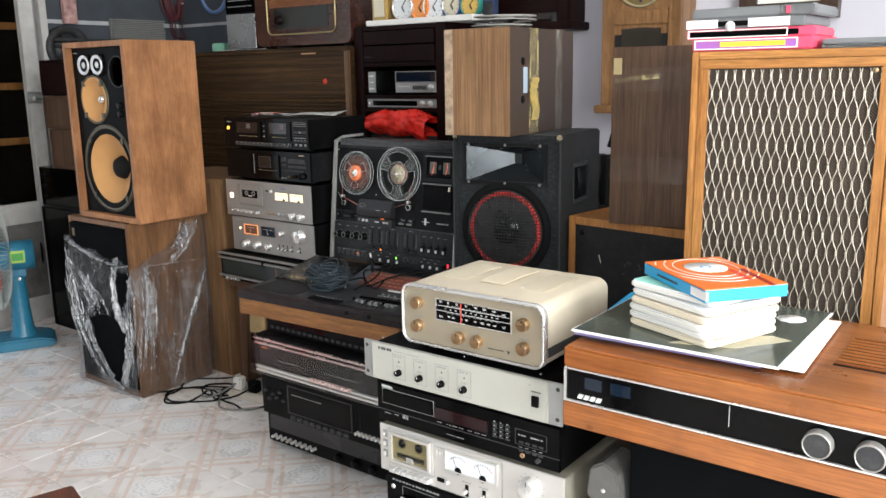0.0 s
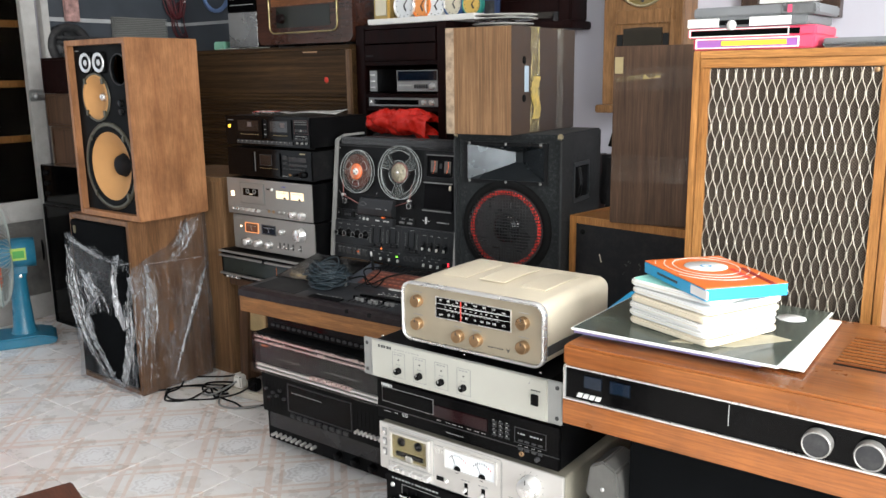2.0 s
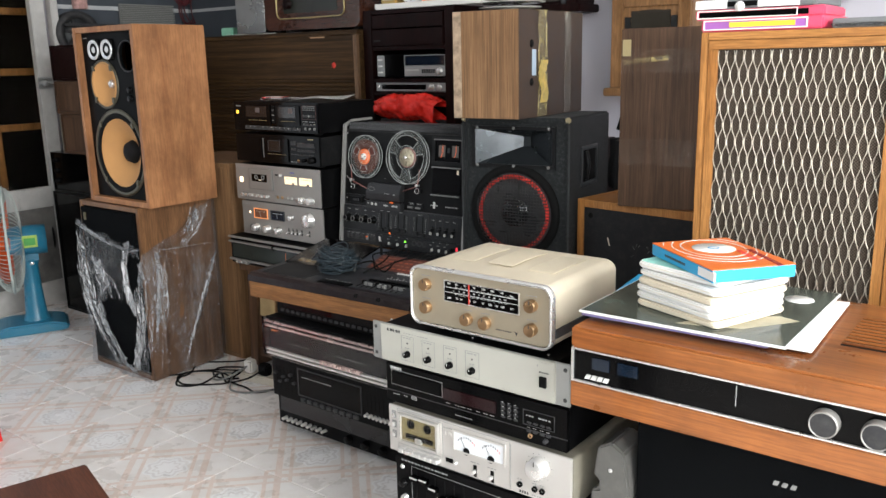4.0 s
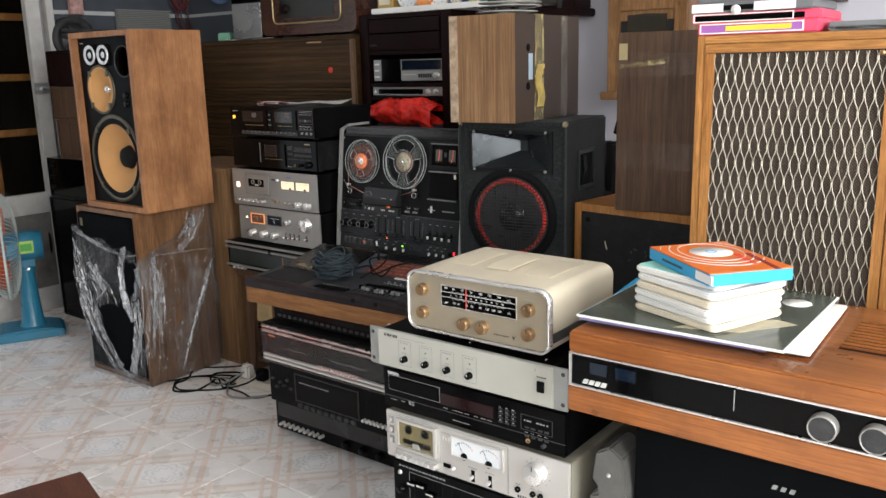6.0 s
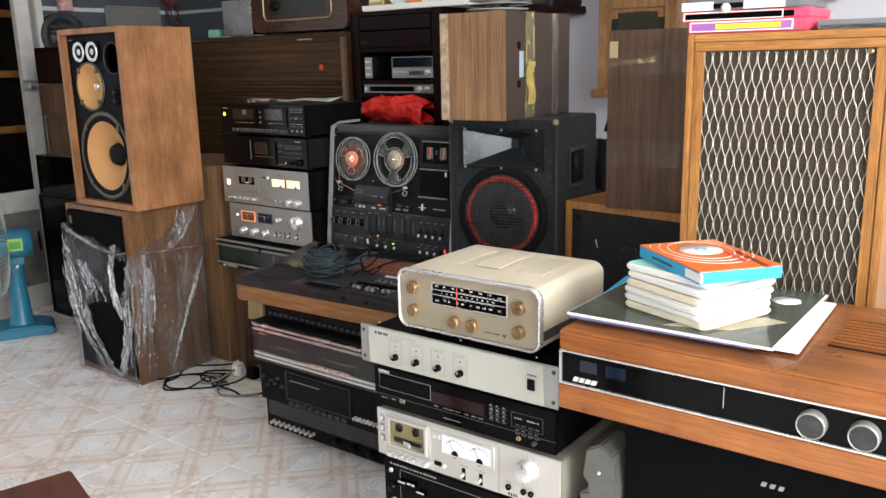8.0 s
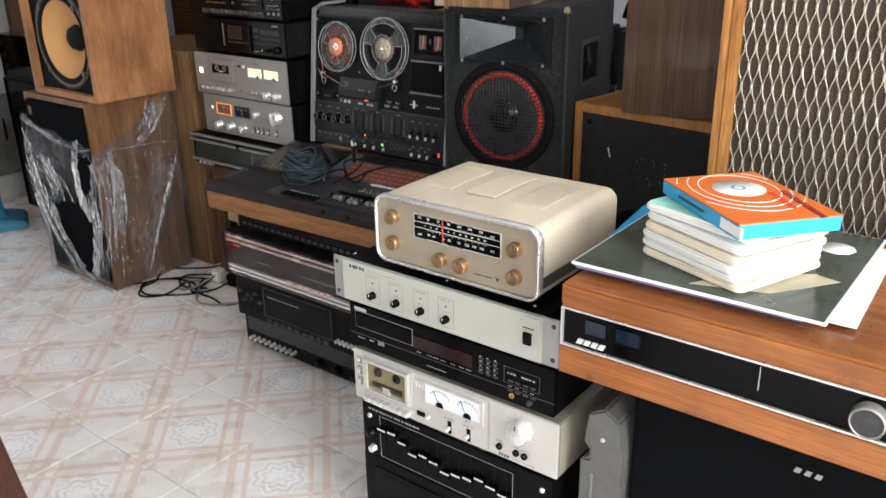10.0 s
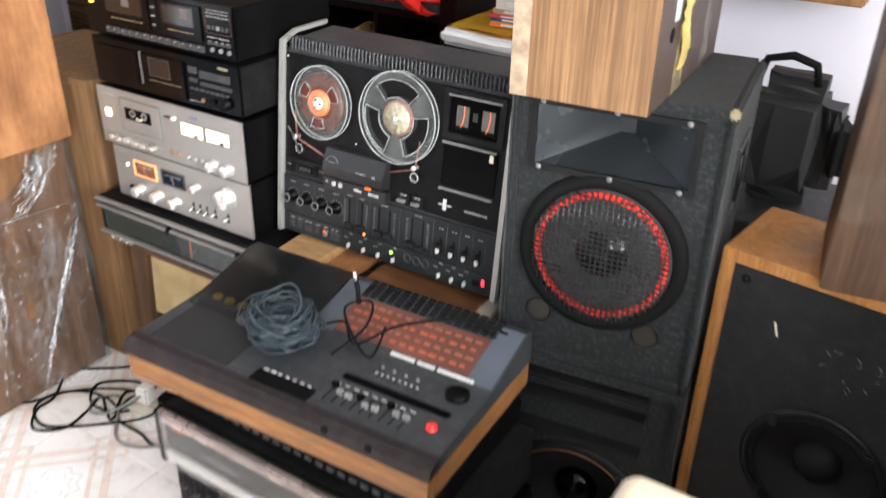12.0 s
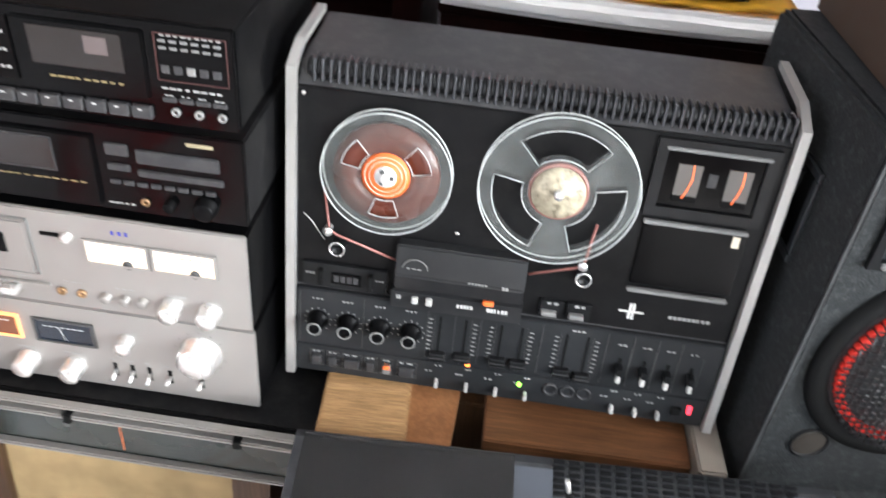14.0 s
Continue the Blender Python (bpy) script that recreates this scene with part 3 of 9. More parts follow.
def cd_player():
    t = unit("disc_player", "black compact disc player with dark red display", (-1.000, 1.372, 0.437), 0.456, 0.32, 0.097, BLACK, BLACK_GLOSS, 0.008, "disc player")
    box_part("disc_tray", t, BLACK_GLOSS, 0.018, 0.155, -0.004, 0.001, 0.052, 0.082, 0.0012)
    frame_part("tray_outline", t, GREY_MARK, 0.016, 0.157, 0.050, 0.084, 0.0006, -0.0012, 0)
    box_part("display", t, DISPLAY_RED, 0.158, 0.293, -0.002, 0.001, 0.048, 0.074, 0.0008)
    for i in range(3):
        for j in range(4):
            key(t, 0.305 + i * 0.015, 0.315 + i * 0.015, 0.045 + j * 0.009, 0.0485 + j * 0.009, 0.002, GREY_DARK)
            bars(t, 0.306 + i * 0.015, 0.314 + i * 0.015, 0.0505 + j * 0.009, 1, 0.0009, WHITE_MARK, 0, i * 4 + j)
    frame_part("key_field", t, GREY_DARK, 0.357, 0.428, 0.044, 0.076, 0.0012, -0.0012, 0.001)
    bars(t, 0.364, 0.382, 0.064, 3, 0.003, GREY_MARK, 0, 1)
    bars(t, 0.392, 0.422, 0.064, 4, 0.003, GREY_MARK, 0, 2)
    for x in (0.366, 0.380, 0.396, 0.410):
        key(t, x, x + 0.010, 0.048, 0.052, 0.0015, GREY_DARK)
        bars(t, x, x + 0.008, 0.0395, 2, 0.0015, GREY_MARK, 0, int(x * 500))
        key(t, x, x + 0.010, 0.030, 0.035, 0.002, GREY_DARK)
    part("headphone_jack", add_ring(bm_new(), (0.374, 0, 0.011 + 0.012), "y", 0.0024, 0.0050, 0.003, 20), BRASS, t, "brass ringed headphone jack")
    knob(t, 0.410, 0.022, 0.0045, 0.008, GREY_DARK)
    for k, x in enumerate((0.166, 0.190, 0.205, 0.222, 0.244, 0.262, 0.278)):
        bars(t, x, x + 0.012, 0.0415, 2, 0.0015, GREY_MARK, 0, k)
    box_part("groove", t, GREY_DARK, 0.0, 0.456, -0.0012, 0.001, 0.0345, 0.036)
    bars(t, 0.014, 0.046, 0.0885, 7, 0.006, WHITE_MARK, 0, 3, "logo_bar", 0.85)
    frame_part("format_mark", t, GREY_MARK, 0.072, 0.086, 0.026, 0.034, 0.001, -0.001, 0)
    bars(t, 0.075, 0.084, 0.030, 2, 0.003, GREY_MARK, 0, 3)
    bars(t, 0.190, 0.235, 0.020, 9, 0.0016, GREY_MARK, 0, 6)
    bars(t, 0.020, 0.040, 0.028, 4, 0.0018, GREY_MARK, 0, 7)
    bars(t, 0.050, 0.062, 0.029, 2, 0.0018, GREY_MARK, 0, 9)


def big_cassette_deck():
    t = unit("cassette_deck", "silver cassette deck with white level meters and large knob", (-0.995, 1.37, 0.322), 0.462, 0.33, 0.115, CREAM_SIDE, SILVER, 0.006, "cassette deck")
    frame_part("door_outline", t, GREY_MARK, 0.030, 0.152, 0.028, 0.108, 0.0007, -0.0008, 0)
    box_part("cassette_well", t, plain("olive_gold_well", (0.16, 0.13, 0.055), 0.45), 0.038, 0.140, -0.0016, 0.001, 0.041, 0.101, 0.0006)
    for x, z in ((0.066, 0.083), (0.112, 0.083)):
        part("spindle", add_lathe(bm_new(), [(0.010, 0), (0.010, 0.003), (0.004, 0.004), (0.0035, 0.009), (0, 0.009)], (x, -0.001, z), "y", 14), BLACK, t)
    box_part("head_cover", t, BLACK, 0.052, 0.126, -0.006, -0.001, 0.050, 0.060, 0.001)
    box_part("head_block", t, CHROME, 0.080, 0.098, -0.008, -0.001, 0.044, 0.056, 0.001)
    frame_part("well_frame", t, SILVER, 0.034, 0.144, 0.037, 0.105, 0.005, -0.010, -0.001)
    pane = box_part("well_window", t, GLASS, 0.039, 0.139, -0.0095, -0.008, 0.042, 0.100)
    pane.visible_shadow = False
    for i in range(7):
        key(t, 0.034 + i * 0.0158, 0.0485 + i * 0.0158, 0.012, 0.022, 0.013, CHROME, 0, "transport_key")
    frame_part("meter_frame", t, SILVER, 0.180, 0.312, 0.055, 0.103, 0.004, -0.004, 0.001)
    box_part("level_meter", t, METER_WHITE, 0.184, 0.308, -0.0015, 0.001, 0.059, 0.099)
    for x in (0.215, 0.277):
        part("meter_pivot", add_lathe(bm_new(), [(0.008, 0), (0.008, 0.002), (0, 0.002)], (x, -0.0014, 0.061), "y", 18), BLACK, t)
        part("meter_needle", add_tube(bm_new(), [(x, -0.003, 0.062), (x - 0.014, -0.003, 0.090)], 0.0004, 4), BLACK, t)
        for k in range(9):
            a = radians(140 - k * 12.5)
            part("scale_mark", add_box(bm_new(), x + 0.027 * math.cos(a) - 0.0006, x + 0.027 * math.cos(a) + 0.0006, -0.002, -0.001, 0.062 + 0.027 * math.sin(a), 0.0665 + 0.027 * math.sin(a)), RED_MARK if k > 6 else DARK_MARK, t)
    for x in (0.158, 0.166, 0.174):
        key(t, x, x + 0.004, 0.084, 0.094, 0.004, SILVER, 0, "button")
    bars(t, 0.155, 0.180, 0.100, 4, 0.0018, GREY_MARK, 0, 1)
    box_part("tape_counter", t, BLACK, 0.160, 0.178, -0.002, 0.001, 0.023, 0.032)
    knob(t, 0.186, 0.026, 0.004, 0.007, CHROME)
    for x in (0.236, 0.279):
        box_part("lever_slot", t, BLACK, x - 0.004, x + 0.004, -0.0012, 0.001, 0.010, 0.036)
        key(t, x - 0.003, x + 0.003, 0.018, 0.026, 0.012, CHROME, 0, "lever")
        bars(t, x - 0.012, x + 0.012, 0.041, 3, 0.0018, GREY_MARK, 0, int(x * 99))
    box_part("panel_joint", t, GREY_MARK, 0.3235, 0.3245, -0.0008, 0.001, 0.010, 0.108)
    kn = knob(t, 0.390, 0.077, 0.0215, 0.022, CHROME, None, 0, "level_knob", "large turned aluminium level knob")
    part("pointer", add_box(bm_new(), 0.3895, 0.3915, -0.0226, -0.0215, 0.088, 0.097), DARK_MARK, kn)
    for k in range(11):
        a = radians(225 - k * 27)
        part("scale_mark", add_cyl(bm_new(), (0.390 + 0.029 * math.cos(a), 0, 0.077 + 0.029 * math.sin(a)), "y", 0.0008, 0.0006, 6), DARK_MARK, t)
    for x in (0.346, 0.381, 0.398):
        part("socket", add_ring(bm_new(), (x, 0, 0.028), "y", 0.0026, 0.0062, 0.004, 20), BLACK_GLOSS, t)
        bars(t, x - 0.006, x + 0.006, 0.039, 2, 0.0015, GREY_MARK, 0, int(x * 99))
    bars(t, 0.345, 0.368, 0.013, 4, 0.006, DARK_MARK, 0, 4, "logo_bar", 0.85)
    bars(t, 0.374, 0.420, 0.013, 8, 0.0018, GREY_MARK, 0, 4)
    for z in (0.095, 0.072, 0.048):
        box_part("switch_plate", t, GREY_MARK, 0.010, 0.022, -0.0008, 0.001, z - 0.009, z + 0.008)
        key(t, 0.013, 0.019, z - 0.006, z + 0.004, 0.006, CHROME, 0, "switch")
    frame_part("left_panel_line", t, GREY_MARK, 0.0265, 0.322, 0.006, 0.112, 0.0006, -0.0006, 0)


def equaliser():
    t = unit("equaliser", "black graphic equaliser with silver slider caps", (-0.981, 1.372, 0.194), 0.44, 0.30, 0.127, BLACK, BLACK, 0.008, "equaliser")
    for x in (0.020, 0.420):
        part("screw", add_lathe(bm_new(), [(0.0055, 0), (0.0045, 0.003), (0, 0.003)], (x, 0, 0.100), "y", 14), CHROME, t)
    for i in range(12):
        x = 0.060 + i * 0.026
        box_part("slot", t, RUBBER, x - 0.0012, x + 0.0012, -0.0008, 0.001, 0.020, 0.100)
        z = (0.084, 0.086, 0.074, 0.058, 0.066, 0.062, 0.05, 0.056, 0.06, 0.07, 0.064, 0.058)[i]
        cap = key(t, x - 0.010, x + 0.010, z - 0.006, z + 0.006, 0.013, BLACK_GLOSS, 0, "slider")
        box_part("cap_line", cap, CHROME, x - 0.010, x + 0.010, -0.0136, -0.0125, z + 0.001, z + 0.005)
    frame_part("field_outline", t, GREY_MARK, 0.046, 0.360, 0.014, 0.108, 0.0006, -0.0007, 0)
    bars(t, 0.018, 0.150, 0.117, 14, 0.0035, GREY_MARK, 0, 3)
    knob(t, 0.024, 0.062, 0.009, 0.012, BLACK_GLOSS)
    knob(t, 0.028, 0.028, 0.008, 0.012, CHROME)


def lower_receiver():
    t = unit("receiver", "dusty black receiver standing on the tiled floor", (-0.99, 1.38, 0.0), 0.45, 0.34, 0.194, BLACK_DUSTY, BLACK, 0.015, "receiver")
    box_part("dial", t, BLACK_GLOSS, 0.03, 0.42, -0.002, 0.001, 0.11, 0.17)
    for i in range(5):
        knob(t, 0.06 + i * 0.08, 0.06, 0.014, 0.016, SILVER)


def vintage_tuner():
    t = thing("vintage_tuner", "cream enamelled vintage tuner with gold front panel", "tuner", (-0.930, 1.388, 0.626))
    w, d, z0, z1 = 0.343, 0.27, 0.012, 0.136
    # rounded wrap-round cover, with a gently domed top
    bm = bm_new()
    outer = round_rect(0.0, w, z0, z1, 0.022, 6)
    rings = []
    for y in (0.0, 0.004, 0.025, 0.05, 0.075, 0.10, 0.125, 0.15, 0.175, 0.20, 0.225, d - 0.025, d - 0.012, d - 0.003, d):
        k = {0.0: 0.0, 0.004: 0.0, d - 0.003: 0.003, d: 0.011}.get(y, 0.0)
        lift = 0.010 * math.sin(math.pi * min(1, (y + 0.02) / (d + 0.06)))
        ring = []
        for x, z in outer:
            u = (x - w / 2) / (w / 2)
            up = lift * (1 - u * u) if z > (z0 + z1) / 2 else 0
            ring.append(bm.verts.new((w / 2 + (x - w / 2) * (1 - k / (w / 2)), y, (z0 + z1) / 2 + (z - (z0 + z1) / 2) * (1 - k / 0.06) + up)))
        rings.append(ring)
    for a, b in zip(rings, rings[1:]):
        for i in range(len(a)):
            bm.faces.new((a[i], a[(i + 1) % len(a)], b[(i + 1) % len(b)], b[i])).smooth = True
    bm.faces.new(rings[-1])
    part("cover", bm, CREAM, t, "cream enamelled steel cover")
    # louvre fields pressed into the top
    for cx in (0.075, 0.172, 0.268):
        bm = bm_new()
        for k in range(24):
            y = 0.080 + k * 0.0058
            u = (cx - w / 2) / (w / 2)
            z = z1 + 0.010 * math.sin(math.pi * min(1, (y + 0.02) / (d + 0.06))) * (1 - u * u) - 0.0006
            add_box(bm, cx - 0.030, cx + 0.030, y, y + 0.0030, z - 0.002, z + 0.0002)
        part("louvre_field", bm, CREAM, t)
    for x0, x1 in ((w - 0.0003, w + 0.0030), (-0.0030, 0.0003)):
        part("side_stripe", add_box(bm_new(), x0, x1, 0.008, d - 0.012, 0.034, 0.052), DARK_MARK, t, "dark brown stripe along the side")
    bm = bm_new()
    ins = round_rect(0.004, w - 0.004, z0 + 0.004, z1 - 0.004, 0.019, 6)
    add_prism(bm, ins, "y", -0.001, 0.012)
    part("front_panel", bm, GOLD, t, "champagne gold front panel")
    bm = bm_new()
    out = round_rect(-0.002, w + 0.002, z0 - 0.002, z1 + 0.002, 0.024, 6)
    inn = round_rect(0.0025, w - 0.0025, z0 + 0.0025, z1 - 0.0025, 0.0205, 6)
    rows = [[bm.verts.new((p[0], y, p[1])) for p in ring] for ring, y in ((out, 0.006), (out, -0.006), (inn, -0.009), (inn, 0.0))]
    for a, b in zip(rows, rows[1:]):
        for i in range(len(a)):
            bm.faces.new((a[i], a[(i + 1) % len(a)], b[(i + 1) % len(b)], b[i])).smooth = True
    part("bezel", bm, CHROME, t, "polished metal bezel")
    box_part("dial_glass", t, BLACK_GLOSS, 0.088, 0.268, -0.0025, 0, 0.072, 0.114, 0.0006, "black dial with white scales")
    frame_part("dial_rim", t, CHROME, 0.0865, 0.2695, 0.0705, 0.1155, 0.0016, -0.0032, 0)
    for z in (0.101, 0.0905):
        box_part("scale_line", t, WHITE_MARK, 0.089, 0.267, -0.0030, -0.0022, z, z + 0.0009)
    for k in range(42):
        x = 0.116 + k * 0.0034
        box_part("scale_mark", t, WHITE_MARK, x, x + 0.0005, -0.0030, -0.0022, 0.102, 0.104 if k % 4 else 0.1055)
        if k < 38:
            box_part("scale_mark", t, WHITE_MARK, x, x + 0.0005, -0.0030, -0.0022, 0.088 if k % 4 else 0.0865, 0.090)
    lettering = [("FM", 0.100, 0.1075)] + [(s, 0.119 + 0.022 * i, 0.1075) for i, s in enumerate(("88", "92", "96", "100", "104", "108"))]
    lettering += [("MC", 0.253, 0.1035)] + [("AM", 0.100, 0.0765)] + [(s, x, 0.0785) for s, x in (("55", 0.120), ("60", 0.131), ("70", 0.151), ("80", 0.164), ("10", 0.184), ("120", 0.201), ("140", 0.216), ("160", 0.231))]
    lettering += [("KC", 0.253, 0.0785)]
    for k, i in enumerate(range(0, 101, 10)):
        lettering.append((str(i), 0.112 + k * 0.0125, 0.0945))
    for s, x, z in lettering:
        cu = bpy.data.curves.new("scale_number", "FONT")
        cu.body, cu.size, cu.align_x, cu.extrude = s, 0.0062 if z != 0.0945 else 0.0046, "CENTER", 0.0002
        cu.materials.append(WHITE_MARK)
        ob = new("scale_number", cu)
        ob.parent, ob.matrix_local = t, pose(x, -0.0029, z, 90, 0, 0)
    box_part("dial_pointer", t, RED_MARK, 0.1495, 0.1512, -0.0038, -0.0022, 0.073, 0.113, 0, "red dial pointer")
    for x, z in ((0.040, 0.099), (0.040, 0.050), (0.145, 0.041), (0.190, 0.041), (0.298, 0.095), (0.298, 0.047)):
        bm = add_lathe(bm_new(), [(0.0128, 0), (0.0132, 0.004), (0.0126, 0.013), (0.0112, 0.0145), (0.0098, 0.0138), (0.0, 0.0134)], (x, -0.001, z), "y", 32)
        k = part("knob", bm, BRASS, t, "copper-gold turned knob")
        part("pointer", add_box(bm_new(), x - 0.0006, x + 0.0006, -0.0160, -0.0144, z + 0.005, z + 0.012), DARK_MARK, k)
        bars(t, x - 0.012, x + 0.012, z + 0.0185, 4, 0.0016, GREY_MARK, -0.001, int(x * 900 + z * 9))
    bars(t, 0.215, 0.252, 0.032, 7, 0.0022, DARK_MARK, -0.001, 2)
    part("emblem", add_prism(bm_new(), [(0.258, 0.036), (0.262, 0.027), (0.266, 0.036), (0.262, 0.033)], "y", -0.0018, 0), DARK_MARK, t)
    for x in (0.04, w - 0.04):
        for y in (0.05, d - 0.05):
            part("foot", add_cyl(bm_new(), (x, y, 0), "z", 0.011, 0.014, 14), RUBBER, t)


rack_amplifier()
cd_player()
big_cassette_deck()
equaliser()
lower_receiver()
vintage_tuner()


# ---------------------------------------------------------------- wide wooden receiver console and what lies on it
def console():
    t = thing("receiver_console", "wide teak stereo receiver with black glass dial and two chrome knobs", "receiver", (-0.503, 1.305, 0.580))
    w, d, h = 1.02, 0.42, 0.146
    bm = bm_new()
    add_box(bm, 0, w, 0.0, d, 0.108, h, 0.004)
    add_box(bm, 0, w, 0.0, d, 0.0, 0.046, 0.002)
    add_box(bm, 0, 0.018, 0.02, d, 0.046, 0.108)
    add_box(bm, w - 0.018, w, 0.02, d, 0.046, 0.108)
    add_box(bm, 0.018, w - 0.018, 0.03, d, 0.046, 0.108)
    part("cabinet", bm, TEAK_X, t)
    box_part("dial_glass", t, BLACK_GLOSS, 0.004, w - 0.004, 0.006, 0.026, 0.047, 0.107, 0, "black gloss dial glass")
    frame_part("trim", t, CHROME, 0.001, w - 0.001, 0.046, 0.108, 0.003, 0.001, 0.010, "thin chrome trim")
    for x0, x1 in ((0.040, 0.072), (0.088, 0.124)):
        box_part("meter_window", t, BLUE_GLASS, x0, x1, 0.0035, 0.007, 0.074, 0.095)
    bm = bm_new()
    for i in range(4):
        add_prism(bm, [(0.026 + i * 0.0115, 0.054), (0.035 + i * 0.0115, 0.054), (0.0385 + i * 0.0115, 0.062), (0.0295 + i * 0.0115, 0.062)], "y", 0.003, 0.0065)
    part("logo_bar", bm, WHITE_MARK, t)
    box_part("dial_pointer", t, GREY_MARK, 0.2875, 0.2885, 0.004, 0.0065, 0.066, 0.100)
    for x in (0.419, 0.489):
        k = part("knob", add_lathe(bm_new(), [(0.021, 0), (0.021, 0.014), (0.0200, 0.018), (0.0185, 0.0185), (0.018, 0.016), (0.0, 0.0155)], (x, 0.006, 0.075), "y", 40), SILVER_SATIN, t, "aluminium knob with a dark dished face")
        part("knob_face", add_lathe(bm_new(), [(0.0182, 0.0164), (0.012, 0.0172), (0.0, 0.0176)], (x, 0.006, 0.075), "y", 32), GREY_DARK, k)
    for i in range(10):
        y = 0.155 + i * 0.017
        box_part("vent_slat", t, TEAK_X, 0.400, 0.860, y + 0.006, y + 0.013, h - 0.002, h + 0.003, 0.001)
        box_part("vent_gap", t, RUBBER, 0.400, 0.860, y - 0.003, y + 0.005, h - 0.002, h + 0.0006)


console()
t = thing("speaker_under_console", "black cloth-fronted loudspeaker carrying the teak receiver", "loudspeaker", (-0.42, 1.40, 0.0))
box_part("cabinet", t, DARK_RED_WOOD, 0, 0.94, 0.014, 0.34, 0, 0.578, 0.004)
box_part("grille_cloth", t, CLOTH_BLACK, 0.004, 0.936, 0, 0.0135, 0.004, 0.574, 0.004, "black speaker cloth")
for i in range(3):
    part("badge_bar", add_prism(bm_new(), [(0.245 + i * 0.014, 0.486), (0.253 + i * 0.014, 0.486), (0.256 + i * 0.014, 0.494), (0.248 + i * 0.014, 0.494)], "y", -0.0012, 0.0005), GREY_MARK, t)


def grey_case():
    bm = bm_new()
    prof = [(0, 0), (0.072, 0), (0.078, 0.40), (0.066, 0.470), (0.040, 0.486), (0.012, 0.470), (0.004, 0.41), (0.016, 0.405), (0.016, 0.385), (0.0, 0.380)]
    add_prism(bm, prof, "y", 0, 0.09)
    bmesh.ops.bevel(bm, geom=list(bm.edges), offset=0.004, segments=2, affect="EDGES", clamp_overlap=True)
    t = thing("plastic_bracket", "moulded grey plastic case standing on the floor beside a speaker", "case", (-0.500, 1.385, 0.0))
    part("body", bm, MOULDED_GREY, t)
    box_part("rib", t, GREY_MID, 0.022, 0.026, -0.002, 0.002, 0.05, 0.36)
    part("screw", add_cyl(bm_new(), (0.04, 0.001, 0.43), "y", 0.004, 0.003, 12), CHROME, t)


grey_case()


def sleeve(name, label, at, turn, side, thick, face, edge):
    t = thing(name, label, "record sleeve", at, turn, "record sleeves")
    box_part("card", t, edge, 0, side, 0, side, 0, thick, 0.0006)
    box_part("printed_face", t, face, 0.003, side - 0.003, 0.003, side - 0.003, thick - 0.0005, thick + 0.0006)
    return t


sleeve("record_sleeve", "white record sleeve lying on the teak receiver", (-0.430, 1.366, 0.7315), 2.2, 0.304, 0.004, PAPER, PAPER)
sleeve("record_sleeve", "record sleeve with a pale purple edge under others", (-0.503, 1.342, 0.7365), 1, 0.32, 0.005, SLEEVE_PURPLE, SLEEVE_PURPLE)
sleeve("record_sleeve", "bright blue record sleeve sticking out from under others", (-0.512, 1.372, 0.7265), 7, 0.312, 0.004, BOX_BLUE, BOX_BLUE)
s3 = sleeve("record_sleeve", "dark green pictured record sleeve with worn white edges", (-0.506, 1.338, 0.7425), 0.2, 0.352, 0.004, SLEEVE_DARK, PAPER)
part("printed_cloud", add_lathe(bm_new(), [(0.026, 0), (0.026, 0.0004), (0, 0.0006)], (0.300, 0.270, 0.0047), "z", 9), PAPER, s3, "white cloud printed on the sleeve")
part("printed_light", add_prism(bm_new(), [(0.17, 0.02), (0.27, 0.05), (0.335, 0.14), (0.30, 0.15), (0.21, 0.09)], "z", 0.0046, 0.0050), plain("pale_gold_print", (0.42, 0.38, 0.27), 0.2, vary=0.3), s3, "pale gold light printed on the sleeve")

rng = random.Random(7)
for i in range(6):
    t = thing("tape_box", "white card tape box with rounded corners in a pile" if i % 3 else "cream card tape box with rounded corners in a pile", "tape box", (-0.437 + rng.uniform(-0.006, 0.006), 1.425 + rng.uniform(-0.004, 0.004), 0.7475 + i * 0.0135), -22 + rng.uniform(-3, 3), "pile of tape boxes")
    bm = add_prism(bm_new(), round_rect(0, 0.185, 0, 0.175, 0.014, 4), "z", 0.0006, 0.0125)
    bmesh.ops.bevel(bm, geom=[e for e in bm.edges if abs(e.verts[0].co.z - e.verts[1].co.z) < 1e-6], offset=0.003, segments=2, affect="EDGES")
    part("box", bm, PAPER if i % 3 else PAPER_CREAM, t)
    if i == 5:
        part("cover_print", add_prism(bm_new(), round_rect(0.004, 0.181, 0.004, 0.171, 0.012, 4), "z", 0.0122, 0.0130), plain("teal_washed_print", (0.30, 0.62, 0.52), 0.5, vary=0.35, scale=18), t, "washed teal printed cover")
    part("lid_line", add_prism(bm_new(), round_rect(-0.0006, 0.1856, -0.0006, 0.1756, 0.0144, 4), "z", 0.0062, 0.0068), PAPER_CREAM, t)


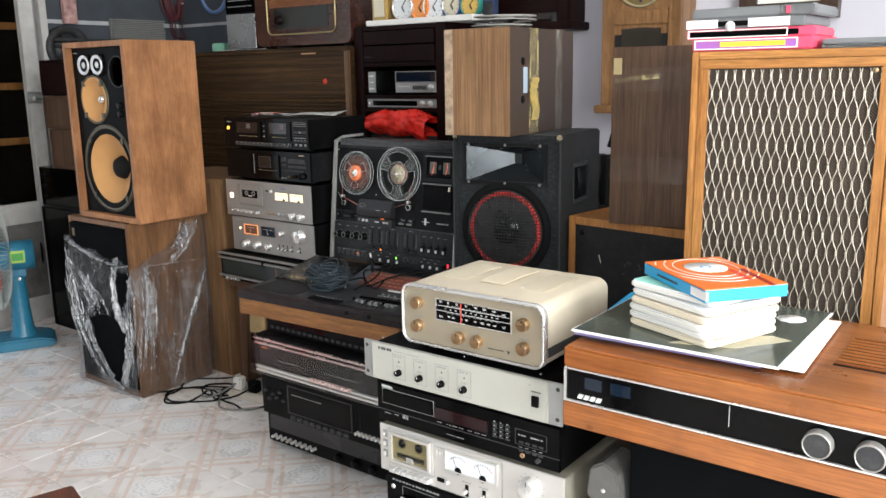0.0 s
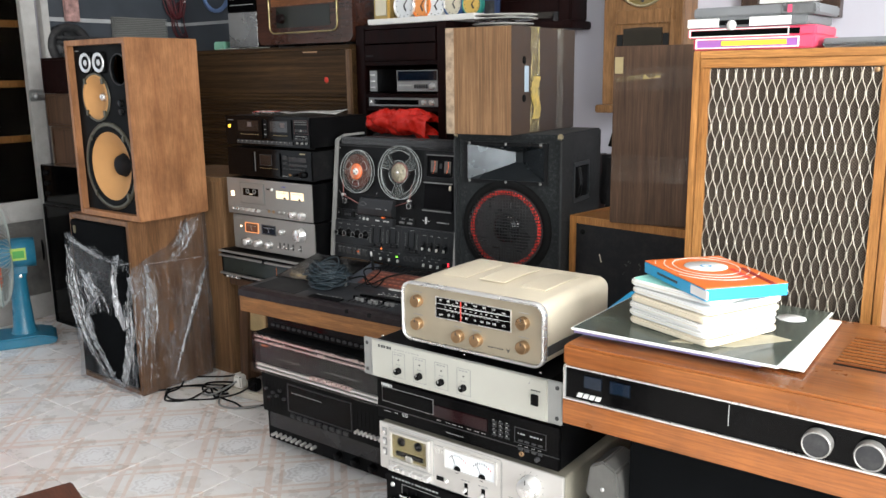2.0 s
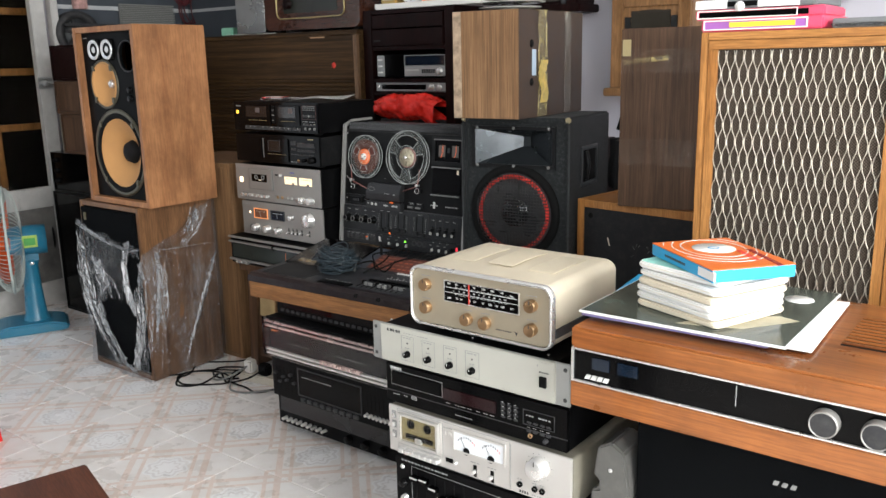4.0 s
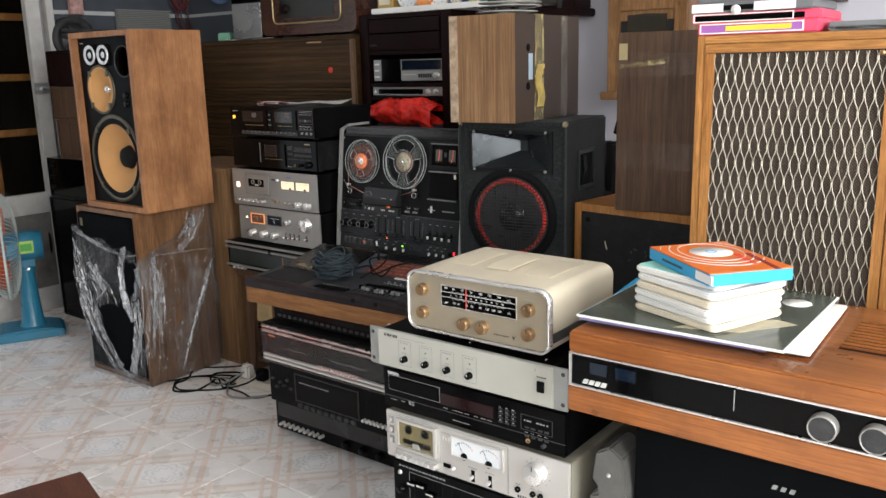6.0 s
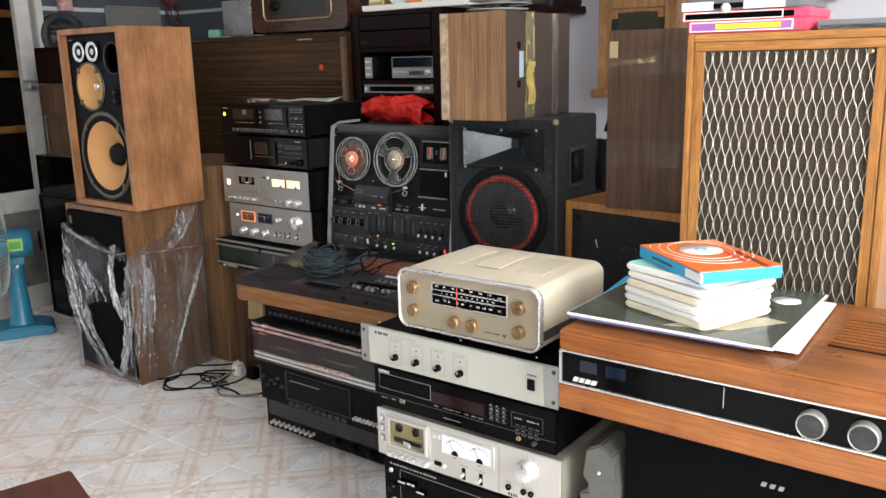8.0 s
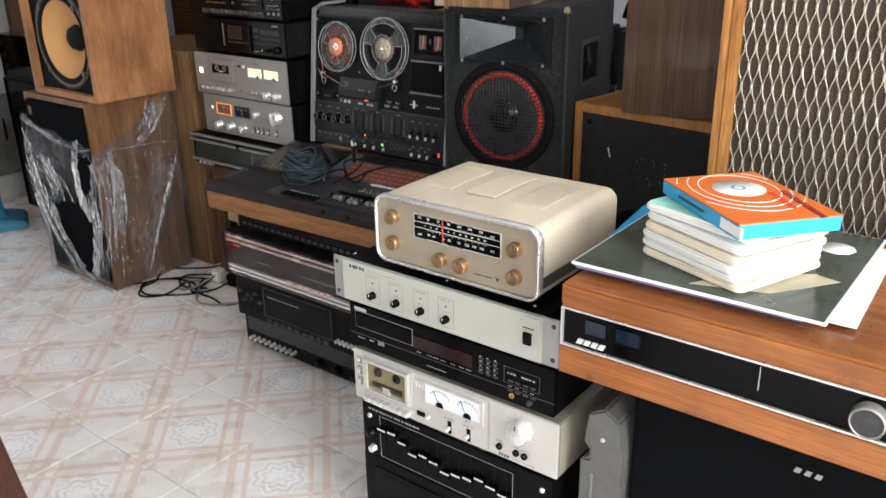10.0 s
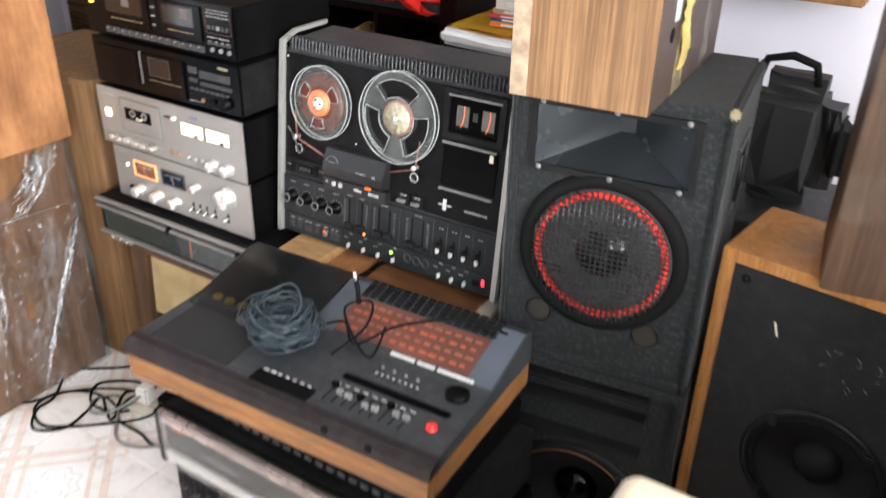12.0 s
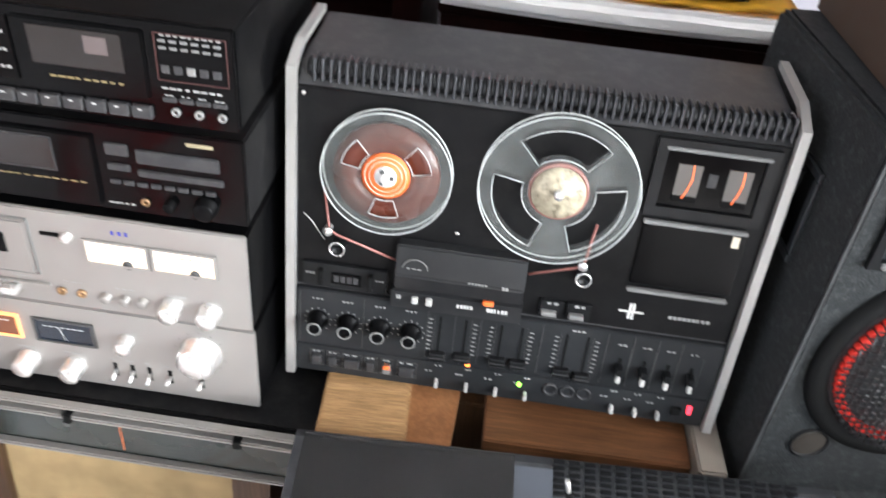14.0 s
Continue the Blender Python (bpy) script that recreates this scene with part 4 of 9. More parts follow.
def orange_box():
    t = thing("tape_box", "orange and blue printed tape box with white rings", "tape box", (-0.432, 1.474, 0.8290), -40)
    w, d, h = 0.208, 0.148, 0.021
    box_part("box", t, BOX_BLUE, 0, w, 0, d, 0.0, h - 0.001, 0.001)
    box_part("lid", t, BOX_ORANGE, 0.0, w, 0.0, d, h - 0.001, h + 0.001, 0.0004, "orange printed lid")
    box_part("spine", t, PAPER, -0.001, 0.003, 0.004, d - 0.004, 0.001, h - 0.002)
    box_part("spine_label", t, PAPER, 0.165, 0.215, -0.0008, 0.002, 0.004, h - 0.003)
    cx, cy = 0.072, 0.080
    part("ring", add_lathe(bm_new(), [(0.037, 0), (0.037, 0.0006), (0, 0.0008)], (cx, cy, h + 0.001), "z", 40), PAPER, t, "white printed disc")
    part("ring", add_ring(bm_new(), (cx, cy, h + 0.0014), "z", 0.007, 0.010, 0.0006, 24), BOX_BLUE, t)
    for r in (0.052, 0.066, 0.080):
        bm = bm_new()
        n = 72
        for i in range(n):
            pts = []
            for a, rr in ((i, r), (i + 1, r), (i + 1, r + 0.0016), (i, r + 0.0016)):
                pts.append((cx + 1.25 * rr * math.cos(2 * math.pi * a / n), cy + rr * math.sin(2 * math.pi * a / n)))
            if all(0.004 < x < w - 0.004 and 0.004 < y < d - 0.004 for x, y in pts):
                add_prism(bm, pts, "z", h + 0.001, h + 0.0016)
        part("ring", bm, PAPER, t)
    for k in range(2):
        bm = bm_new()
        for i in range(11 - 4 * k):
            add_box(bm, 0.100 + i * 0.0105, 0.108 + i * 0.0105, 0.126 - 0.02 * k - i * 0.0012, 0.135 - 0.02 * k - i * 0.0012, h + 0.0008, h + 0.0017)
        part("lettering", bm, plain("dark_red_print", (0.25, 0.01, 0.01), 0.5) if k == 0 else RED_MARK, t)
    bm = bm_new()
    for i in range(12):
        add_box(bm, 0.05 + i * 0.006, 0.0545 + i * 0.006, -0.0006, 0.001, 0.008, 0.012)
    part("lettering", bm, DARK_MARK, t)


orange_box()


# ---------------------------------------------------------------- tall lattice-front loudspeaker with tape cases on it
def lattice_speaker():
    t = thing("lattice_loudspeaker", "tall honey oak loudspeaker with metal lattice over brown cloth", "loudspeaker", (-0.492, 1.822, 0.0))
    w, d, h = 0.396, 0.32, 1.225
    bm = bm_new()
    add_box(bm, 0, 0.016, 0.0, d, 0, h, 0.002)
    add_box(bm, w - 0.016, w, 0.0, d, 0, h, 0.002)
    add_box(bm, 0.016, w - 0.016, 0.012, d, 0.0, h - 0.016)
    part("side_panel", bm, HONEY, t)
    part("top_panel", add_box(bm_new(), 0.016, w - 0.016, 0.0, d, h - 0.016, h - 0.0005, 0.001), HONEY_X, t)
    for x0, x1 in ((0.0175, 0.036), (w - 0.036, w - 0.0175)):
        part("frame_stile", add_prism(bm_new(), [(x0, 0.0), (x1, 0.0), (x1 if x0 < 0.1 else x1, 0.011), (x0, 0.011)], "z", 0.10, h - 0.036), HONEY, t)
    part("frame_rail", add_box(bm_new(), 0.0175, w - 0.0175, -0.001, 0.011, h - 0.035, h - 0.0175, 0.001), HONEY_X, t)
    part("frame_rail", add_box(bm_new(), 0.0175, w - 0.0175, -0.001, 0.011, 0.08, 0.10, 0.001), HONEY_X, t)
    box_part("grille_cloth", t, CLOTH_BROWN, 0.036, w - 0.036, 0.0085, 0.0115, 0.10, h - 0.035, 0, "brown speckled grille cloth")
    part("corner_screw", add_lathe(bm_new(), [(0.005, 0), (0.004, 0.0015), (0, 0.002)], (w - 0.046, -0.001, h - 0.042), "y", 14), BRASS, t)
    z0, z1, pitch, row = 0.105, h - 0.037, 0.0168, 0.0345
    n = 36

    def strand(sign):
        bm, pts = bm_new(), []
        rows = int((z1 - z0) / row * 8)
        for k in range(rows + 1):
            ph = k / 8.0
            wave = math.cos(math.pi * ph)
            flat = math.copysign(abs(wave) ** 0.75, wave)
            pts.append((sign * 0.0037 * flat, 0.0022 * math.cos(2 * math.pi * ph) * 0.4, z0 + ph * row))
        add_tube(bm, pts, 0.0009, 4)
        for k in range(int((z1 - z0) / row) + 1):
            x = sign * 0.0042 * (1 if k % 2 == 0 else -1)
            if x > 0:
                add_box(bm, x - 0.0018, x + 0.0018, -0.0022, 0.0012, z0 + k * row - 0.0042, z0 + k * row + 0.0042, 0.0006, 1)
        return mesh_of("lattice_strand", bm, LATTICE)

    meshes = (strand(1), strand(-1))
    step = (w - 0.080) / (n - 1)
    for i in range(n):
        ob = part("lattice_strand", meshes[i % 2], None, t)
        ob.location = (0.040 + i * step, 0.0045, 0)


lattice_speaker()


def reel_case(name, label, x0, x1, z0, h, d, mats, seed, window=False):
    t = thing(name, label, "tape case", (x0 - 0.012, 1.838, z0), random.Random(seed).uniform(-2, 2), "pile of tape cases")
    w = x1 - x0
    box_part("case", t, mats[0], 0, w, 0, d, 0, h, 0.003)
    box_part("front_label", t, mats[1], 0.008, w - 0.03, -0.0012, 0.002, 0.004, h - 0.005)
    return t, w


c1, w1 = reel_case("tape_case", "pink card tape case with violet and yellow front label", -0.487, -0.246, 1.2255, 0.0245, 0.19, (PINK_CARD, PURPLE_CARD), 1)
box_part("label_patch", c1, YELLOW_CARD, 0.060, 0.190, -0.0022, 0, 0.008, 0.018, 0, "yellow label patch")
frame_part("label_border", c1, PAPER, 0.006, w1 - 0.028, 0.003, 0.023, 0.0025, -0.003, 0)
c2, w2 = reel_case("tape_case", "red card tape case with black open front", -0.500, -0.247, 1.2500, 0.020, 0.19, (PINK_CARD, BLACK_GLOSS), 2)
frame_part("label_border", c2, PAPER, 0.004, w2 - 0.050, 0.002, 0.018, 0.002, -0.0025, 0)
c3, w3 = reel_case("tape_case", "black tape case with white spine labels", -0.500, -0.262, 1.2705, 0.019, 0.185, (CASE_GREY, BLACK), 3)
for x0, x1 in ((0.0, 0.066), (0.128, 0.208)):
    box_part("spine_label", c3, PAPER, x0, x1, -0.0022, 0.001, 0.001, 0.018)
part("reel_edge", add_lathe(bm_new(), [(0.010, 0), (0.010, 0.001), (0, 0.001)], (0.092, -0.001, 0.004), "y", 18), PAPER, c3)
c4, w4 = reel_case("tape_case", "slate grey tape case with clear red-marked end", -0.489, -0.249, 1.2900, 0.021, 0.185, (CASE_GREY, CASE_GREY), 4)
box_part("clear_end", c4, CASE_CLEAR, w4 - 0.062, w4 + 0.001, -0.003, 0.03, 0.001, 0.022, 0.001)
box_part("red_tab", c4, PINK_CARD, w4 - 0.050, w4 - 0.042, -0.004, -0.0025, 0.004, 0.018)
t = thing("tape_case", "black flat tape case with a clear plastic edge", "tape case", (-0.246, 1.84, 1.2255), 1, "pile of tape cases")
box_part("case", t, CASE_GREY, 0, 0.26, 0.012, 0.20, 0.0, 0.018, 0.002)
box_part("clear_edge", t, CASE_CLEAR, 0, 0.26, 0, 0.012, 0.003, 0.009, 0.002)
# ---------------------------------------------------------------- reel-to-reel tape recorder
DECK_PANEL = plain("satin_black_panel", (0.0052, 0.0052, 0.0056), 0.36, vary=0.25, dust=0.012, spec=0.14)
CONTROL_GREY = plain("slate_control_panel", (0.0165, 0.0175, 0.019), 0.38, vary=0.2, dust=0.015, spec=0.25)
LEVER_PALE = plain("pale_lever_plastic", (0.42, 0.42, 0.40), 0.4)
DECK_GROOVE = plain("grey_panel_line", (0.05, 0.05, 0.05), 0.5, spec=0.3)
TAPE_BROWN = plain("brown_magnetic_tape", (0.085, 0.020, 0.011), 0.3, bumps=0.02)
LEADER = plain("rose_leader_tape", (0.30, 0.12, 0.10), 0.4)
REEL_ORANGE = plain("orange_hub_label", (0.85, 0.16, 0.03), 0.5)


def reel(r, label, hub, tape_r, windows, turn):
    """A clear plastic reel: two flanges with three openings, hub, and the tape wound on it."""
    ob = thing("reel", label, "tape reel")
    front = bm_new()
    GAP = 1.12 if tape_r else 1.35
    n, inner, WIN = 96, hub * 1.05, 0.70 if tape_r else 0.83
    for y in (-0.0150, -0.0020):
        for i in range(n):
            a0, a1 = 2 * math.pi * i / n, 2 * math.pi * (i + 1) / n
            mid = ((a0 + a1) / 2 + turn) % (2 * math.pi / 3)
            open_ = abs(mid - math.pi / 3) < windows
            bands = ((inner, hub * GAP), (r * WIN, r)) if open_ else ((inner, r),)
            for p, q in bands:
                vs = []
                for yy in (y, y - 0.0012):
                    vs.append([front.verts.new((rr * math.cos(a), yy, rr * math.sin(a))) for rr, a in ((p, a0), (q, a0), (q, a1), (p, a1))])
                front.faces.new(vs[0][::-1])
                front.faces.new(vs[1])
                front.faces.new((vs[0][1], vs[0][2], vs[1][2], vs[1][1]))
                front.faces.new((vs[0][3], vs[0][0], vs[1][0], vs[1][3]))
    fl = part("flange", front, REEL_CLEAR, ob, "clear plastic flanges")
    fl.visible_shadow = False
    rim = bm_new()
    for y in (-0.0156, -0.0026):
        add_tube(rim, [(r * math.cos(2 * math.pi * i / 64), y, r * math.sin(2 * math.pi * i / 64)) for i in range(64)], 0.0009, 5, True)
    for k in range(3):
        c = math.pi / 3 + k * 2 * math.pi / 3 - turn
        pts = [(r * WIN * math.cos(c - windows + 2 * windows * i / 14), -0.0162, r * WIN * math.sin(c - windows + 2 * windows * i / 14)) for i in range(15)]
        pts += [(hub * GAP * math.cos(c + windows - 2 * windows * i / 8), -0.0162, hub * GAP * math.sin(c + windows - 2 * windows * i / 8)) for i in range(9)]
        add_tube(rim, pts, 0.0007, 4, True)
    part("rim", rim, plain("frosted_reel_edge", (0.46, 0.48, 0.47), 0.3), ob, "frosted rim and window edges")
    if tape_r:
        part("tape_pack", add_ring(bm_new(), (0, -0.004, 0), "y", hub, tape_r, 0.0085, 64), TAPE_BROWN, ob, "brown magnetic tape pack")
    return ob


def tape_recorder():
    t = thing("reel_tape_recorder", "black reel-to-reel tape recorder with silver edge rails", "tape recorder", (-1.926, 2.183, 0.566), tilt=-6.32)
    w, hb, ht = 0.553, -0.014, 0.402
    # body: upright box with a sloped shoulder
    bm = bm_new()
    add_prism(bm, [(0.002, hb), (0.002, ht - 0.024), (0.022, ht - 0.002), (0.150, ht + 0.016), (0.175, hb)], "x", 0.010, w - 0.010)
    part("body", bm, plain("scuffed_black_shell", (0.040, 0.040, 0.042), 0.36, vary=0.35, dust=0.10), t, "scuffed black shell")
    RAIL = plain("satin_rail_aluminium", (0.47, 0.46, 0.44), 0.4, 0.5, vary=0.06, grain=300)
    for x0, x1 in ((0.0, 0.0105), (w - 0.0105, w)):
        bm = bm_new()
        add_prism(bm, [(-0.012, hb), (-0.012, 0.150), (-0.010, 0.400), (0.030, 0.420), (0.130, 0.432), (0.130, 0.424), (0.032, 0.412), (0.0, 0.394), (0.002, hb)], "x", x0, x1)
        part("edge_rail", bm, RAIL, t, "brushed aluminium edge rail")
    box_part("upper_panel", t, DECK_PANEL, 0.012, w - 0.012, -0.002, 0.004, 0.122, 0.378, 0.001)
    box_part("control_panel", t, CONTROL_GREY, 0.012, w - 0.012, -0.006, 0.004, 0.034, 0.118, 0.0015)
    box_part("switch_panel", t, CONTROL_GREY, 0.012, w - 0.012, -0.004, 0.004, hb + 0.002, 0.032, 0.0015)
    # ribbed ventilation comb along the top edge
    comb = mesh_of("cooling_rib", add_lathe(bm_new(), [(0.0, 0), (0.0105, 0.0003), (0.0112, 0.0018), (0.0112, 0.0046), (0.0105, 0.0061), (0.0, 0.0064)], (0, 0, 0), "x", 16), DECK_BLACK)
    rails = mesh_of("cooling_tooth", add_box(bm_new(), 0, 0.0034, -0.0125, 0.014, -0.0135, 0.0125, 0.001, 1), plain("dark_comb_plastic", (0.035, 0.036, 0.040), 0.35))
    for i in range(58):
        ob = part("cooling_rib", comb, None, t)
        ob.location = (0.021 + i * 0.0089, 0.008, 0.398)
        ob = part("cooling_tooth", rails, None, t)
        ob.location = (0.0276 + i * 0.0089, 0.008, 0.398)
    # head cover
    bm = bm_new()
    add_prism(bm, [(0.0, 0.146), (-0.024, 0.148), (-0.028, 0.170), (-0.016, 0.204), (0.0, 0.206)], "x", 0.134, 0.288)
    bmesh.ops.bevel(bm, geom=list(bm.edges), offset=0.002, segments=2, affect="EDGES", clamp_overlap=True)
    HEAD_GREY = plain("graphite_head_cover", (0.015, 0.0155, 0.0165), 0.34, vary=0.15, dust=0.02, spec=0.4)
    hc = part("head_cover", bm, HEAD_GREY, t, "graphite grey head cover")
    part("badge_ring", add_ring(bm_new(), (0.158, -0.0235, 0.176), "y", 0.0148, 0.0158, 0.0015, 32), GREY_MID, hc)
    bars(hc, 0.148, 0.168, 0.178, 3, 0.003, GREY_MARK, -0.0245, 3)
    bars(hc, 0.148, 0.168, 0.173, 4, 0.002, GREY_MARK, -0.0255, 4)
    box_part("cover_line", hc, DECK_GROOVE, 0.136, 0.286, -0.0255, -0.022, 0.1655, 0.167)
    bars(hc, 0.222, 0.245, 0.172, 6, 0.0018, GREY_MARK, -0.0285, 5)
    bars(hc, 0.262, 0.270, 0.171, 2, 0.004, GREY_MARK, -0.0285, 6)
    box_part("ledge", t, HEAD_GREY, 0.130, 0.290, -0.018, 0.0, 0.116, 0.143, 0.002)
    for x in (0.157, 0.174):
        key(t, x, x + 0.0075, 0.128, 0.137, 0.006, LEVER_PALE, -0.018, "transport_key", "white key")
    key(t, 0.242, 0.255, 0.1405, 0.146, 0.007, REEL_ORANGE, -0.018, "record_key", "orange record key")
    bars(t, 0.212, 0.232, 0.131, 5, 0.005, WHITE_MARK, -0.018, 1, "logo_bar")
    bars(t, 0.248, 0.274, 0.131, 6, 0.005, WHITE_MARK, -0.018, 2, "logo_bar")
    bars(t, 0.138, 0.144, 0.133, 2, 0.006, GREY_MARK, -0.018, 3)
    # counter and level bits left of the ledge
    box_part("counter_bezel", t, DECK_BLACK, 0.020, 0.124, -0.007, 0.0, 0.124, 0.158, 0.001)
    box_part("tape_counter", t, BLACK_GLOSS, 0.056, 0.092, -0.009, -0.005, 0.132, 0.147)
    for i in range(4):
        box_part("digit_wheel", t, GREY_DARK, 0.059 + i * 0.008, 0.065 + i * 0.008, -0.0095, -0.008, 0.135, 0.144)
    for x in (0.043, 0.104):
        box_part("lever", t, RUBBER, x - 0.003, x + 0.003, -0.016, -0.006, 0.131, 0.152, 0.001)
    bars(t, 0.024, 0.036, 0.143, 3, 0.003, GREY_MARK, -0.007, 3)
    bars(t, 0.110, 0.121, 0.143, 3, 0.002, GREY_MARK, -0.007, 4)
    # meters
    frame_part("meter_bezel", t, DECK_BLACK, 0.403, 0.532, 0.282, 0.374, 0.012, -0.008, 0.0)
    box_part("bezel_bar", t, GREY_MID, 0.412, 0.524, -0.011, -0.006, 0.362, 0.366, 0.001)
    box_part("meter_glass", t, BLACK_GLOSS, 0.414, 0.521, -0.004, 0.0, 0.293, 0.362)
    for x in (0.430, 0.484):
        box_part("level_meter", t, METER_DULL, x, x + 0.026, -0.0055, -0.003, 0.302, 0.346)
        part("meter_needle", add_tube(bm_new(), [(x + 0.016, -0.0062, 0.346), (x + 0.017, -0.0066, 0.330), (x + 0.014, -0.0066, 0.315), (x + 0.010, -0.0062, 0.306)], 0.0006, 5), glowing("orange_needle", (1.0, 0.18, 0.05), 0.8), t)
        box_part("meter_shade", t, BLACK, x, x + 0.026, -0.0062, -0.005, 0.302, 0.309)
    box_part("meter_symbol", t, GREY_DARK, 0.464, 0.474, -0.0046, -0.003, 0.322, 0.338)
    box_part("flap", t, BLACK_GLOSS, 0.408, 0.524, -0.006, 0.0, 0.190, 0.272, 0.001)
    for z in (0.272, 0.181):
        box_part("flap_bar", t, GREY_MID, 0.406, 0.522, -0.012, -0.004, z, z + 0.0045, 0.0012)
    box_part("sticker", t, PAPER_CREAM, 0.508, 0.516, -0.0072, -0.005, 0.254, 0.268)
    # reels, guides and tape
    for nm, x, z in (("guide_roller", 0.063, 0.186), ("guide_roller", 0.354, 0.191)):
        g = part(nm, add_lathe(bm_new(), [(0.008, 0), (0.008, 0.012), (0.0095, 0.013), (0.0095, 0.015), (0.006, 0.016), (0.006, 0.013), (0, 0.013)], (x, -0.002, z), "y", 24), DECK_BLACK, t)
        part("roller_rim", add_ring(bm_new(), (x, -0.0165, z), "y", 0.0078, 0.0096, 0.001, 28), CHROME, g)
    for x, z in ((0.051, 0.208), (0.350, 0.208)):
        part("tension_pin", add_lathe(bm_new(), [(0.004, 0), (0.004, 0.012), (0.0055, 0.012), (0.0055, 0.015), (0, 0.015)], (x, -0.002, z), "y", 16), CHROME, t)
    part("tension_wire", add_tube(bm_new(), [(0.020, -0.004, 0.222), (0.028, -0.004, 0.215), (0.045, -0.004, 0.190)], 0.0007, 5), CHROME, t)
    part("tape", add_tube(bm_new(), [(0.045, -0.010, 0.262), (0.052, -0.011, 0.210), (0.060, -0.011, 0.203), (0.133, -0.012, 0.180)], 0.0016, 4), LEADER, t, "rose leader tape")
    part("tape", add_tube(bm_new(), [(0.290, -0.012, 0.186), (0.346, -0.011, 0.204), (0.352, -0.011, 0.214), (0.357, -0.010, 0.262)], 0.0016, 4), LEADER, t)
    part("screw", add_cyl(bm_new(), (0.201, -0.002, 0.222), "y", 0.0022, 0.002, 10), CHROME, t)
    part("screw", add_cyl(bm_new(), (0.018, -0.002, 0.370), "y", 0.0022, 0.002, 10), CHROME, t)
    # control field
    for x in (0.040, 0.078, 0.119, 0.158):
        k = part("knob", add_lathe(bm_new(), [(0.0135, 0), (0.0125, 0.004), (0.0098, 0.005), (0.0092, 0.021), (0.008, 0.023), (0, 0.0225)], (x, -0.006, 0.074), "y", 28), BLACK, t)
        part("knob_rim", add_ring(bm_new(), (x, -0.0285, 0.074), "y", 0.0072, 0.0092, 0.001, 28), GREY_MID, k)
        for j in range(11):
            a = radians(230 - 28 * j)
            box_part("dial_mark", t, GREY_MARK, x + 0.0165 * math.cos(a) - 0.0006, x + 0.0165 * math.cos(a) + 0.0006, -0.0068, -0.0055, 0.074 + 0.0165 * math.sin(a) - 0.001, 0.074 + 0.0165 * math.sin(a) + 0.001)
        bars(t, x - 0.008, x + 0.008, 0.105, 3, 0.002, GREY_MARK, -0.006, int(x * 999))
    for x in (0.016, 0.097, 0.178, 0.212, 0.244, 0.320, 0.400, 0.432, 0.462, 0.490):
        box_part("panel_line", t, DECK_GROOVE, x, x + 0.0009, -0.0068, -0.0055, 0.038, 0.114)
    sliders = ((0.194, 0.045), (0.226, 0.048), (0.270, 0.050), (0.296, 0.050), (0.351, 0.048), (0.377, 0.044))
    for i, (x, z) in enumerate(sliders):
        box_part("slot", t, RUBBER, x - 0.0013, x + 0.0013, -0.0072, -0.0055, 0.042, 0.104)
        cap = key(t, x - 0.010, x + 0.010, z - 0.006, z + 0.006, 0.009, DECK_BLACK, -0.006, "slider")
        box_part("cap_line", cap, DECK_GROOVE, x - 0.010, x + 0.010, -0.0155, -0.0145, z - 0.0006, z + 0.0006)
        sx = x + (-0.012 if i in (0, 2, 4) else 0.012)
        for j in range(8):
            box_part("scale_mark", t, GREY_MARK, sx - 0.003, sx + 0.002, -0.0068, -0.0055, 0.052 + j * 0.0066, 0.0529 + j * 0.0066)
        box_part("scale_line", t, DECK_GROOVE, sx + (0.0045 if i in (0, 2, 4) else -0.0055), sx + (0.0052 if i in (0, 2, 4) else -0.0048), -0.0068, -0.0055, 0.048, 0.104)
    for x0, x1 in ((0.186, 0.200), (0.217, 0.233), (0.274, 0.291), (0.356, 0.373)):
        bars(t, x0, x1, 0.111, 3, 0.002, GREY_MARK, -0.006, int(x0 * 777))
    for x in (0.420, 0.450, 0.479, 0.508):
        box_part("slot", t, RUBBER, x - 0.002, x + 0.002, -0.0072, -0.0055, 0.050, 0.080)
        part("lever", add_prism(bm_new(), [(x - 0.0022, 0.060), (x + 0.0022, 0.060), (x + 0.0035, 0.072), (x - 0.0035, 0.072)], "y", -0.020, -0.006), DECK_BLACK, t)
        part("lever_tip", add_box(bm_new(), x - 0.0028, x + 0.0028, -0.022, -0.014, 0.052, 0.062, 0.001, 1), LEVER_PALE, t, "white lever tip")
        bars(t, x - 0.006, x + 0.006, 0.100, 2, 0.002, GREY_MARK, -0.006, int(x * 555))
        box_part("scale_line", t, DECK_GROOVE, x + 0.011, x + 0.0118, -0.0068, -0.0055, 0.052, 0.096)
    for x in (0.323, 0.356):
        box_part("slide_plate", t, DECK_BLACK, x - 0.013, x + 0.016, -0.006, 0.0, 0.127, 0.150, 0.001)
        key(t, x - 0.010, x + 0.008, 0.131, 0.137, 0.010, GREY_MID, -0.004, "slide_switch")
        bars(t, x - 0.004, x + 0.012, 0.146, 2, 0.003, GREY_MARK, -0.006, int(x * 333))
    part("emblem", add_box(bm_new(), 0.4155, 0.4185, -0.004, -0.002, 0.138, 0.160), WHITE_MARK, t, "white emblem")
    part("emblem", add_box(bm_new(), 0.4200, 0.4225, -0.004, -0.002, 0.138, 0.160), WHITE_MARK, t)
    box_part("emblem_bar", t, WHITE_MARK, 0.404, 0.434, -0.0036, -0.002, 0.147, 0.149)
    bars(t, 0.464, 0.514, 0.147, 9, 0.004, GREY_MARK, -0.002, 5)
